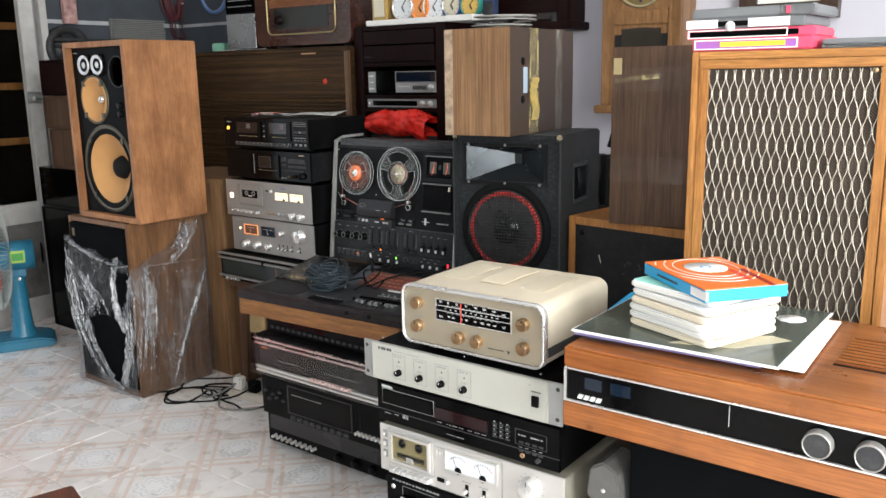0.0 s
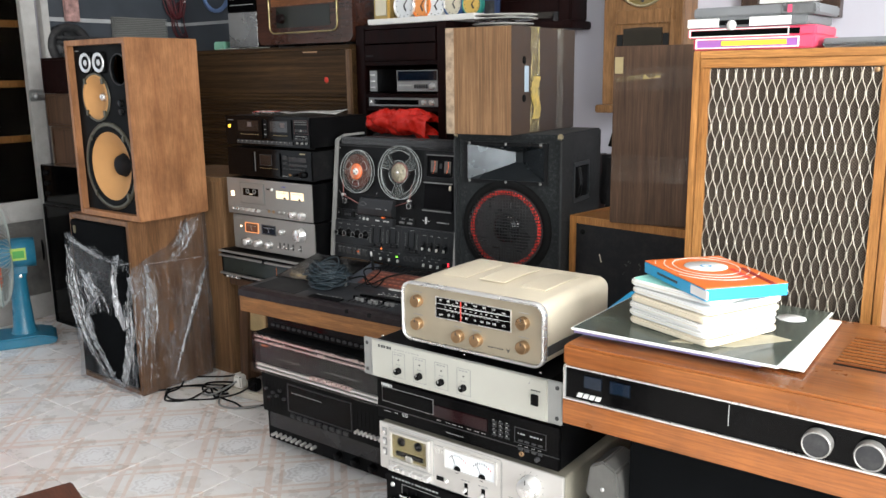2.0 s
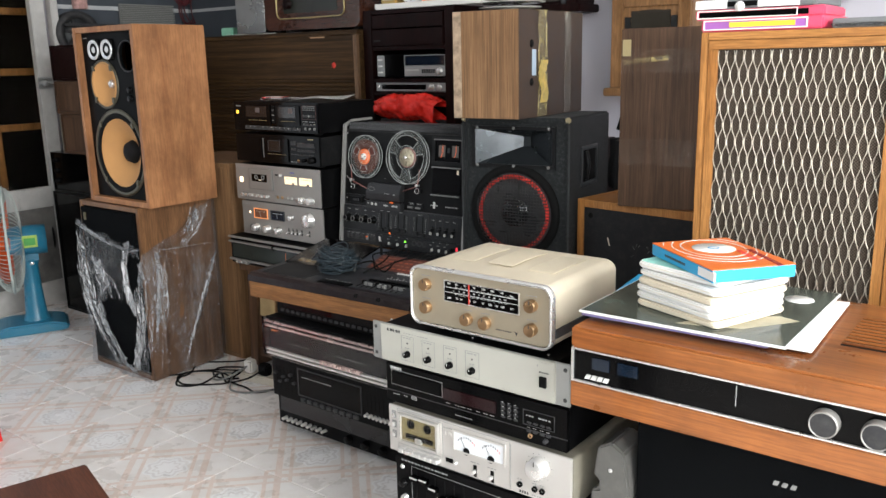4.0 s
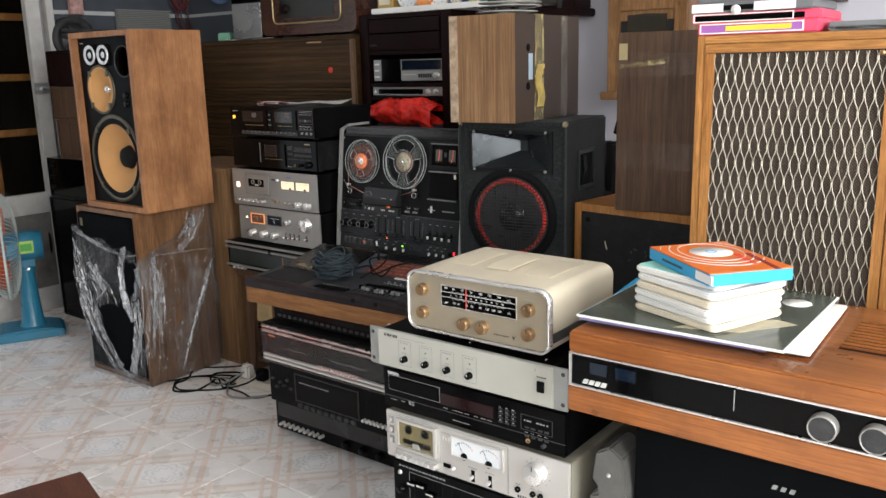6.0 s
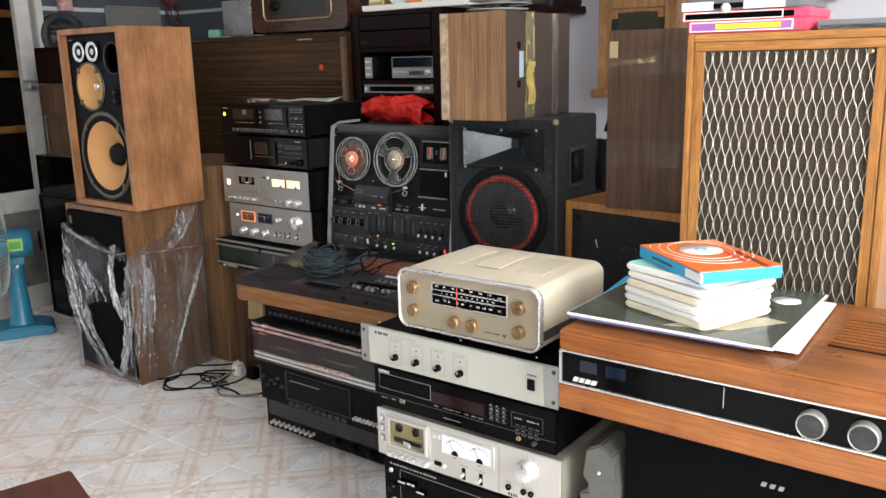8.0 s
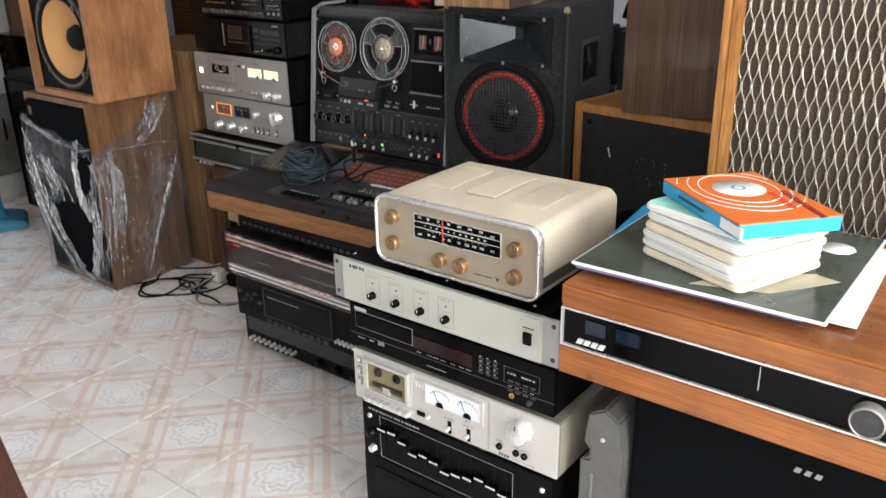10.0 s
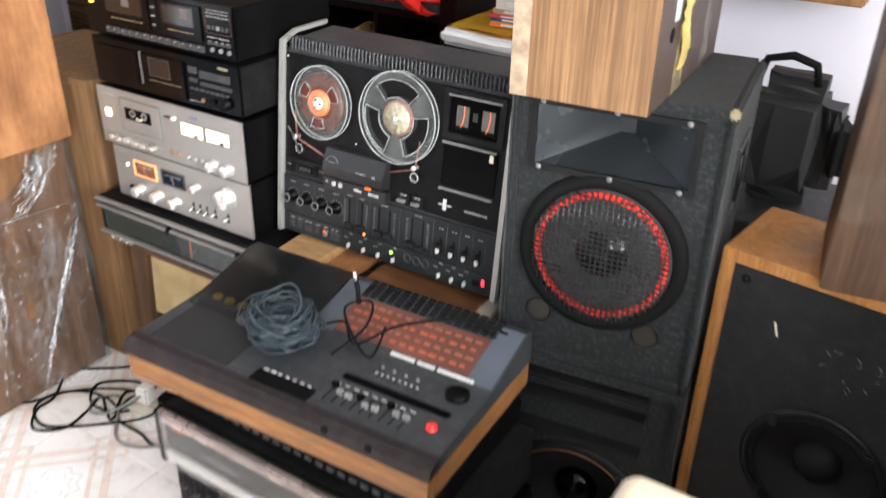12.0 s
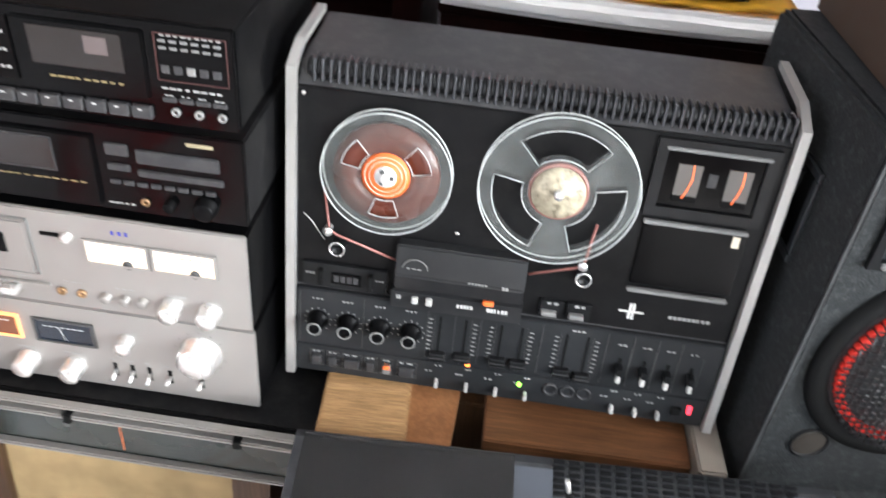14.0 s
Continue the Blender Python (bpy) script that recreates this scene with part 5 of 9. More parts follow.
    # bottom row
    for x, wdt in ((0.039, 0.012), (0.060, 0.011), (0.085, 0.020), (0.110, 0.010), (0.131, 0.010), (0.157, 0.020)):
        frame_part("switch_frame", t, DECK_GROOVE, x - wdt / 2 - 0.003, x + wdt / 2 + 0.003, 0.0, 0.025, 0.001, -0.0055, -0.0035)
        key(t, x - wdt / 2, x + wdt / 2, 0.003, 0.017, 0.006, GREY_DARK if x != 0.131 else GREY_MID, -0.004, "switch")
        bars(t, x - wdt / 2, x + wdt / 2, 0.0215, 2, 0.002, GREY_MARK, -0.004, int(x * 888))
    key(t, 0.1265, 0.1355, 0.011, 0.017, 0.0075, REEL_ORANGE, -0.004, "switch", "orange lit switch")
    for x in (0.197, 0.236, 0.274, 0.312, 0.423, 0.453, 0.482):
        part("lever_tip", add_box(bm_new(), x - 0.0022, x + 0.0022, -0.016, -0.006, -0.003, 0.007, 0.001, 1), LEVER_PALE, t, "white lever tip")
        bars(t, x - 0.016, x - 0.005, 0.016, 2, 0.002, GREY_MARK, -0.004, int(x * 444))
        bars(t, x - 0.004, x + 0.006, 0.026, 2, 0.002, GREY_MARK, -0.004, int(x * 222))
    for x in (0.343, 0.365, 0.386):
        part("socket", add_lathe(bm_new(), [(0.0095, 0), (0.0095, 0.002), (0.007, 0.002), (0.005, -0.004), (0, -0.004)], (x, -0.004, 0.014), "y", 24), GREY_DARK, t)
    part("indicator_lamp", add_cyl(bm_new(), (0.303, -0.004, 0.015), "y", 0.0032, 0.002, 12), GREEN_LED, t, "lit green indicator")
    part("indicator_lamp", add_cyl(bm_new(), (0.234, -0.004, 0.036), "y", 0.0028, 0.004, 12), glowing("orange_indicator", (1.0, 0.2, 0.03), 1.5), t, "lit orange indicator")
    part("indicator_lamp", add_box(bm_new(), 0.518, 0.523, -0.0065, -0.004, 0.008, 0.020), RED_LED, t, "lit red indicator")
    key(t, 0.498, 0.510, 0.004, 0.016, 0.005, RUBBER, -0.004, "switch")
    # reels sit on the spindles
    m = t.matrix_world.copy()
    small = reel(0.0735, "clear tape reel with orange hub label and brown tape", 0.027, 0.060, 0.34, radians(30))
    small.matrix_world = m @ Matrix.Translation((0.116, -0.006, 0.292))
    part("hub", add_lathe(bm_new(), [(0.027, 0.0), (0.027, 0.017), (0, 0.0175)], (0, 0.001, 0), "y", 40), REEL_ORANGE, small, "orange hub label")
    for r in (0.018, 0.023):
        part("hub_ring", add_ring(bm_new(), (0, -0.0168, 0), "y", r, r + 0.0008, 0.0006, 36), PAPER_CREAM, small)
    part("spindle_cap", add_lathe(bm_new(), [(0.0125, 0), (0.0125, 0.002), (0.005, 0.003), (0.005, 0.009), (0, 0.010)], (0, -0.0165, 0), "y", 24), PAPER, small, "white spindle cap")
    for k in range(3):
        a = radians(90 + 120 * k)
        box = add_box(bm_new(), -0.0022, 0.0022, -0.021, -0.0185, 0.002, 0.010)
        bmesh.ops.rotate(box, verts=box.verts, cent=(0, 0, 0), matrix=Matrix.Rotation(a, 3, "Y"))
        part("spindle_vane", box, DARK_MARK, small)
    big = reel(0.0885, "clear empty take-up reel with a cream centre", 0.030, 0.0, 0.72, radians(-30))
    big.matrix_world = m @ Matrix.Translation((0.307, -0.006, 0.299))
    part("hub", add_lathe(bm_new(), [(0.030, 0.0), (0.030, 0.0165), (0, 0.017)], (0, 0.001, 0), "y", 40), plain("cream_resin_hub", (0.36, 0.32, 0.23), 0.3, vary=0.55, scale=90), big, "mottled cream hub")
    part("hub_ring", add_ring(bm_new(), (0, -0.003, 0), "y", 0.0302, 0.0335, 0.009, 40), LEADER, big, "rose leader tape wound on the hub")
    part("spindle_cap", add_lathe(bm_new(), [(0.006, 0), (0.005, 0.008), (0, 0.009)], (0, -0.016, 0), "y", 16), CHROME, big)


tape_recorder()

# boards and cabinet that carry the recorder
t = thing("low_cabinet", "dark wooden cabinet carrying the tape recorder", "cabinet", (-1.935, 2.205, 0.0))
box_part("body", t, DARK_BROWN_BOX, 0, 0.565, 0, 0.20, 0, 0.505, 0.003)
WALNUT_DARK_X = wood("worn_dark_walnut_lengthwise", (0.085, 0.036, 0.015), (0.20, 0.092, 0.040), (2.2, 42, 42), 0.45)
for i, (x0, x1, y0, z0, m_) in enumerate(((-1.935, -1.70, 2.10, 0.508, WALNUT_LIGHT), (-1.66, -1.395, 2.125, 0.508, WALNUT_DARK_X))):
    solid("board", add_box(bm_new(), 0, x1 - x0, 0, 0.22, 0, 0.022, 0.002), m_, "reddish brown wooden board under the tape recorder", "board", (x0, y0, z0), -2 + 3 * i, "boards under the recorder")
solid("wood_block", add_box(bm_new(), 0, 0.112, 0, 0.15, 0, 0.020, 0.003), BOARD_X, "pale sawn wood block under the tape recorder", "wood block", (-1.865, 2.065, 0.5305), 4)
solid("wood_block", add_box(bm_new(), 0, 0.036, 0, 0.10, 0, 0.040, 0.003), plain("grey_block", (0.20, 0.175, 0.145), 0.7), "grey wooden block beside the board", "wood block", (-1.392, 2.11, 0.508), 2)
t = thing("black_box", "flat black box standing behind the music console", "box", (-1.66, 2.118, 0.30))
box_part("board", t, BLACK, 0, 0.27, 0, 0.004, 0.0, 0.204, 0.001)


# ---------------------------------------------------------------- sloped keyboard console with wooden band
def keyboard_console():
    t = thing("music_console", "black sloped music console with a wooden band round its base", "console", (-1.862, 1.702, 0.468), 2.6)
    w, d = 0.628, 0.355
    band = wood("brown_oak_band", (0.20, 0.085, 0.028), (0.33, 0.155, 0.055), (2.2, 45, 45), 0.45)
    box_part("front_band", t, band, 0, w, 0, 0.016, 0, 0.050, 0.001, "honey brown wooden band")
    box_part("side_band", t, band, 0, 0.016, 0.016, d, 0, 0.050, 0.001)
    box_part("side_band", t, band, w - 0.016, w, 0.016, d, 0, 0.050, 0.001)
    box_part("bottom", t, BLACK, 0.016, w - 0.016, 0.016, d - 0.002, 0.001, 0.050)
    plum = plain("plum_black_moulding", (0.012, 0.008, 0.009), 0.34, dust=0.04, spec=0.3)
    grey = plain("slate_console_top", (0.028, 0.030, 0.034), 0.42, dust=0.07, spec=0.32)
    bm = bm_new()
    add_prism(bm, [(-0.002, 0.0505), (0.001, 0.068), (0.012, 0.075), (0.200, 0.080), (0.300, 0.106), (d - 0.012, 0.114), (d, 0.112), (d, 0.0505)], "x", -0.002, w + 0.002)
    part("top_shell", bm, grey, t)
    part("lip", add_prism(bm_new(), [(-0.004, 0.051), (-0.001, 0.0685), (0.013, 0.0765), (0.028, 0.0775), (0.028, 0.052)], "x", -0.004, w + 0.004), plum, t, "dark plum moulded front lip")

    def on(y):
        return 0.075 + (y - 0.012) * 0.0266 if y < 0.2 else 0.080 + (y - 0.2) * 0.26

    def flat(name, x0, x1, y0, y1, material, h=0.0012, label=""):
        bm = bm_new()
        z0, z1 = on(y0), on(y1)
        vs = [bm.verts.new(p) for p in ((x0, y0, z0), (x1, y0, z0), (x1, y1, z1), (x0, y1, z1))]
        up = [bm.verts.new(v.co + Vector((0, 0, h))) for v in vs]
        bm.faces.new(vs[::-1])
        bm.faces.new(up)
        for i in range(4):
            bm.faces.new((vs[i], vs[(i + 1) % 4], up[(i + 1) % 4], up[i]))
        return part(name, bm, material, t, label)

    flat("speaker_panel", 0.026, 0.205, 0.034, 0.168, plain("matt_black_mesh", (0.008, 0.008, 0.008), 0.8), 0.0015, "matt black mesh panel")
    flat("side_strip", 0.578, 0.626, 0.205, 0.335, plain("blue_grey_plate", (0.065, 0.078, 0.098), 0.4), 0.0012, "blue-grey plate")
    flat("side_strip", 0.255, 0.300, 0.21, 0.335, plain("blue_grey_plate_b", (0.055, 0.064, 0.080), 0.4), 0.0012, "blue-grey plate")
    flat("key_chart", 0.300, 0.578, 0.215, 0.300, plain("rust_brown_chart", (0.12, 0.038, 0.026), 0.45, vary=0.3), 0.0012, "rust brown printed chart")
    rng = random.Random(3)
    rust, salmon = plain("rust_orange_print", (0.34, 0.09, 0.045), 0.5), plain("salmon_print", (0.24, 0.09, 0.06), 0.5)
    for r in range(4):
        y = 0.226 + r * 0.019
        ink = rust if r % 2 == 0 else salmon
        for i in range(13):
            x = 0.310 + i * 0.0203 + rng.uniform(-0.001, 0.001)
            part("chart_mark", add_box(bm_new(), x, x + 0.015 * rng.uniform(0.6, 1.0), y, y + 0.007, on(y) + 0.001, on(y + 0.007) + 0.0016), ink, t)
    bm = bm_new()
    for i in range(22):
        x = 0.430 + i * 0.0070 + (0.005 if i > 6 else 0) + (0.005 if i > 11 else 0)
        add_box(bm, x, x + 0.0055, 0.203, 0.211, on(0.203), on(0.211) + 0.0012)
    part("lettering", bm, WHITE_MARK, t)
    for i in range(8):
        x = 0.436 + i * 0.0115
        k = part("rhythm_key", add_box(bm_new(), x, x + 0.009, 0.134, 0.150, on(0.134), on(0.15) + 0.004, 0.001, 1), GREY_DARK, t)
        part("key_mark", add_box(bm_new(), x + 0.002, x + 0.007, 0.144, 0.147, on(0.15) + 0.0038, on(0.15) + 0.0046), WHITE_MARK, k)
        if i % 2 == 0:
            part("indicator", add_cyl(bm_new(), (x + 0.004, 0.166, on(0.166)), "z", 0.003, 0.004, 10), GREY_MID, t)
    part("ridge", add_box(bm_new(), 0.395, 0.600, 0.108, 0.122, on(0.11) - 0.002, on(0.12) + 0.006, 0.003), BLACK, t)
    part("dial", add_lathe(bm_new(), [(0.021, 0), (0.020, 0.008), (0.016, 0.010), (0, 0.009)], (0.585, 0.165, on(0.165)), "z", 28), BLACK, t)
    part("stop_button", add_lathe(bm_new(), [(0.0095, 0), (0.009, 0.006), (0, 0.0075)], (0.588, 0.078, on(0.078)), "z", 20), plain("red_button", (0.80, 0.03, 0.02), 0.4), t, "round red button")
    flat("slider_field", 0.385, 0.565, 0.042, 0.098, plain("grey_slider_field", (0.026, 0.028, 0.031), 0.45), 0.001)
    for i in range(9):
        x = 0.400 + i * 0.018
        box_part("slot", t, RUBBER, x - 0.001, x + 0.001, 0.048, 0.092, on(0.05), on(0.092) + 0.0012)
        y = 0.055 + rng.uniform(0, 0.028)
        part("slider", add_box(bm_new(), x - 0.006, x + 0.006, y, y + 0.008, on(y), on(y) + 0.010, 0.001, 1), GREY_MID if i % 3 else BLACK, t)
        bars_bm = add_box(bm_new(), x - 0.005, x + 0.005, 0.093, 0.0955, on(0.094), on(0.095) + 0.0016)
        part("key_mark", bars_bm, WHITE_MARK, t)
    flat("dark_strip", 0.262, 0.380, 0.030, 0.058, BLACK, 0.003)
    for i in range(7):
        x = 0.268 + i * 0.0155
        part("indicator", add_box(bm_new(), x, x + (0.010 if i < 2 else 0.006), 0.059, 0.064, on(0.06), on(0.064) + 0.002), WHITE_MARK, t)
    for i in range(3):
        part("yellow_key", add_lathe(bm_new(), [(0.010, 0), (0.009, 0.004), (0, 0.005)], (0.045 + i * 0.031, 0.188, on(0.188)), "z", 16), plain("dull_yellow", (0.38, 0.27, 0.04), 0.5), t, "dull yellow round key")
    lid = flat("smoked_lid", 0.010, 0.255, 0.150, 0.345, ACRYLIC, 0.004, "smoked plastic lid")
    for r in range(6):
        bm = bm_new()
        for i in range(16):
            x = 0.300 + i * 0.018
            y = 0.306 + r * 0.0075
            add_box(bm, x, x + 0.013, y, y + 0.004, on(y), on(y) + 0.0026)
        part("vent_rib", bm, DECK_BLACK, t)
    for x in (0.435, 0.517):
        part("thumb_notch", add_box(bm_new(), x, x + 0.012, -0.0052, 0.004, 0.060, 0.071, 0.002, 1), RUBBER, t)


keyboard_console()


def coil(name, label, at, r, strands, wire, colour, seed, flat=0.35):
    rng, t = random.Random(seed), thing(name, label, "cable", at)
    for s in range(strands):
        rr, tx, ty = r * rng.uniform(0.52, 1.08), rng.uniform(-0.32, 0.32), rng.uniform(-0.32, 0.32)
        ox, oy, oz = rng.uniform(-0.022, 0.022), rng.uniform(-0.018, 0.018), rng.uniform(0.004, 0.05) * flat * 2
        ph, n = rng.uniform(0, 6.28), 26
        pts = []
        for i in range(n):
            a = 2 * math.pi * i / n + ph
            k = rr * (1 + 0.10 * math.sin(3 * a + s) + 0.07 * math.sin(5 * a + 2.3 * s))
            z = oz + k * (tx * math.cos(a) + ty * math.sin(a)) + 0.006 * math.sin(2 * a + s)
            pts.append((ox + k * math.cos(a), oy + k * math.sin(a) * 0.85, max(wire, z)))
        part("loop", add_tube(bm_new(), pts, wire, 5, True), colour, t)
    return t


CABLE_SLATE = plain("slate_blue_cable", (0.028, 0.042, 0.052), 0.36)
cb = coil("cable_coil", "coil of slate blue cable lying on the music console", (-1.634, 1.862, 0.549), 0.058, 44, 0.0019, CABLE_SLATE, 4, 0.55)
part("tie", add_tube(bm_new(), [(0.055, 0.02, 0.0), (0.062, 0.024, 0.03), (0.045, 0.012, 0.045)], 0.004, 6), GREY_MID, cb)


def wire(name, label, pts, r, material, category="cable"):
    """A wire laid smoothly through some points."""
    pts, out = [Vector(p) for p in pts], []
    for i in range(len(pts) - 1):
        p0, p1, p2, p3 = pts[max(i - 1, 0)], pts[i], pts[i + 1], pts[min(i + 2, len(pts) - 1)]
        for k in range(8):
            u = k / 8
            out.append(0.5 * ((2 * p1) + (p2 - p0) * u + (2 * p0 - 5 * p1 + 4 * p2 - p3) * u * u + (3 * p1 - p0 - 3 * p2 + p3) * u ** 3))
    out.append(pts[-1])
    return solid(name, add_tube(bm_new(), out, r, 7), material, label, category)


wire("audio_lead", "black audio lead with plug lying on the console", [(-1.60, 1.88, 0.56), (-1.55, 1.93, 0.575), (-1.50, 1.90, 0.562), (-1.45, 1.96, 0.585), (-1.36, 2.02, 0.60), (-1.27, 2.03, 0.598)], 0.0026, RUBBER)
wire("audio_lead", "black audio lead looped on the console top", [(-1.52, 1.86, 0.556), (-1.50, 1.93, 0.58), (-1.53, 1.99, 0.592), (-1.56, 1.95, 0.59), (-1.50, 1.90, 0.572), (-1.45, 1.88, 0.566), (-1.47, 1.95, 0.580)], 0.0024, RUBBER)
plug = thing("audio_plug", "metal audio plug standing up from the cable tangle", "plug", (-1.556, 1.985, 0.582))
part("sleeve", add_tube(bm_new(), [(0.0, 0.0, 0.0), (-0.004, 0.004, 0.026), (-0.010, 0.006, 0.042)], 0.0046, 10), RUBBER, plug)
part("tip", add_tube(bm_new(), [(-0.010, 0.006, 0.042), (-0.014, 0.008, 0.058)], 0.0030, 8), CHROME, plug)


# ---------------------------------------------------------------- components under the console
def framed_tuner():
    t = unit("turntable_receiver", "dark receiver with chrome trim bars and clear front lid", (-1.820, 1.722, 0.278), 0.606, 0.33, 0.128, BLACK_DUSTY, BLACK, 0.008, "receiver")
    for z in (0.112, 0.098, 0.020, 0.008):
        box_part("trim_bar", t, plain("rosy_chrome", (0.58, 0.47, 0.44), 0.25, 0.8) if z > 0.05 else SILVER, 0.0, 0.606, -0.010, 0.001, z, z + 0.0065, 0.0015, "worn chrome trim bar")
    box_part("dial", t, BLACK_GLOSS, 0.02, 0.59, -0.003, 0.001, 0.032, 0.096)
    for i in range(9):
        key(t, 0.245 + i * 0.019, 0.259 + i * 0.019, 0.021, 0.032, 0.012, plain("rose_key", (0.52, 0.36, 0.33), 0.4), 0, "push_key")
    knob(t, 0.560, 0.048, 0.016, 0.020, SILVER)
    bars(t, 0.030, 0.060, 0.087, 4, 0.005, ORANGE_MARK, -0.003, 4, "logo_bar")
    bars(t, 0.10, 0.20, 0.056, 12, 0.002, GREY_MARK, -0.003, 4)
    bars(t, 0.30, 0.44, 0.056, 14, 0.002, GREY_MARK, -0.003, 6)
    lid = box_part("clear_lid", t, GLASS, -0.004, 0.610, -0.016, -0.013, 0.004, 0.124, 0.001, "clear plastic front lid")
    lid.visible_shadow = False
    for x in (-0.004, 0.597):
        box_part("lid_end", t, ACRYLIC, x, x + 0.013, -0.013, 0.004, 0.004, 0.124, 0.001)
    return t


framed_tuner()
t = unit("tape_player", "slim black tape player under the music console", (-1.79, 1.745, 0.409), 0.55, 0.30, 0.057, BLACK, BLACK, 0.006, "tape player")
for i in range(22):
    key(t, 0.02 + i * 0.0235, 0.034 + i * 0.0235, 0.016, 0.024, 0.004, GREY_DARK, 0, "push_key")
box_part("dial", t, BLACK_GLOSS, 0.03, 0.52, -0.0015, 0.001, 0.030, 0.050)


def eq_cassette():
    t = unit("receiver", "black receiver with sliders and glass dial", (-1.806, 1.722, 0.136), 0.60, 0.33, 0.136, BLACK, BLACK, 0.010, "receiver")
    for i in range(6):
        x = 0.022 + i * 0.0165
        box_part("slot", t, RUBBER, x - 0.001, x + 0.001, -0.0008, 0.001, 0.030, 0.112)
        z = (0.085, 0.06, 0.078, 0.07, 0.09, 0.066)[i]
        key(t, x - 0.006, x + 0.006, z, z + 0.007, 0.010, GREY_DARK, 0, "slider")
    box_part("dial", t, BLACK_GLOSS, 0.125, 0.385, -0.003, 0.001, 0.040, 0.118)
    frame_part("dial_frame", t, GREY_DARK, 0.120, 0.390, 0.034, 0.124, 0.003, -0.004, 0.001)
    bars(t, 0.14, 0.27, 0.098, 14, 0.003, GREY_MARK, -0.003, 3)
    for i in range(9):
        key(t, 0.130 + i * 0.028, 0.150 + i * 0.028, 0.016, 0.028, 0.006, GREY_DARK, 0, "push_key")
    for i in range(8):
        knob(t, 0.410 + i * 0.0155, 0.042, 0.005, 0.014, SILVER, None, 0, "lever")
        box_part("slot", t, RUBBER, 0.409 + i * 0.0155, 0.411 + i * 0.0155, -0.0008, 0.001, 0.055, 0.11)
    knob(t, 0.565, 0.075, 0.022, 0.02, BLACK_GLOSS)
    return t


eq_cassette()
t = unit("receiver", "wide black receiver with small silver levers on the floor", (-1.845, 1.772, 0.0), 0.62, 0.32, 0.126, BLACK_DUSTY, BLACK, 0.022, "receiver")
box_part("dial", t, plain("smoky_dial", (0.016, 0.016, 0.017), 0.25), 0.012, 0.608, -0.002, 0.001, 0.066, 0.118, 0.001)
box_part("trim_bar", t, GREY_MID, 0.004, 0.616, -0.003, 0.001, 0.120, 0.124)
for i in range(9):
    knob(t, 0.036 + i * 0.0225, 0.046, 0.0055, 0.020, SILVER, None, 0, "lever")
for i in range(4):
    knob(t, 0.32 + i * 0.07, 0.046, 0.013, 0.016, BLACK_GLOSS)
t = thing("wooden_screen", "dark wooden panel with a pale inner board beside the receivers", "panel", (-1.864, 1.80, 0.0), 0)
box_part("upright", t, DARK_BROWN_BOX, 0.0, 0.010, 0.0, 0.30, 0.0, 0.467, 0.002)
box_part("inner_board", t, BOARD_X, 0.0105, 0.016, -0.012, 0.27, 0.27, 0.455, 0.001, "pale wooden inner board")
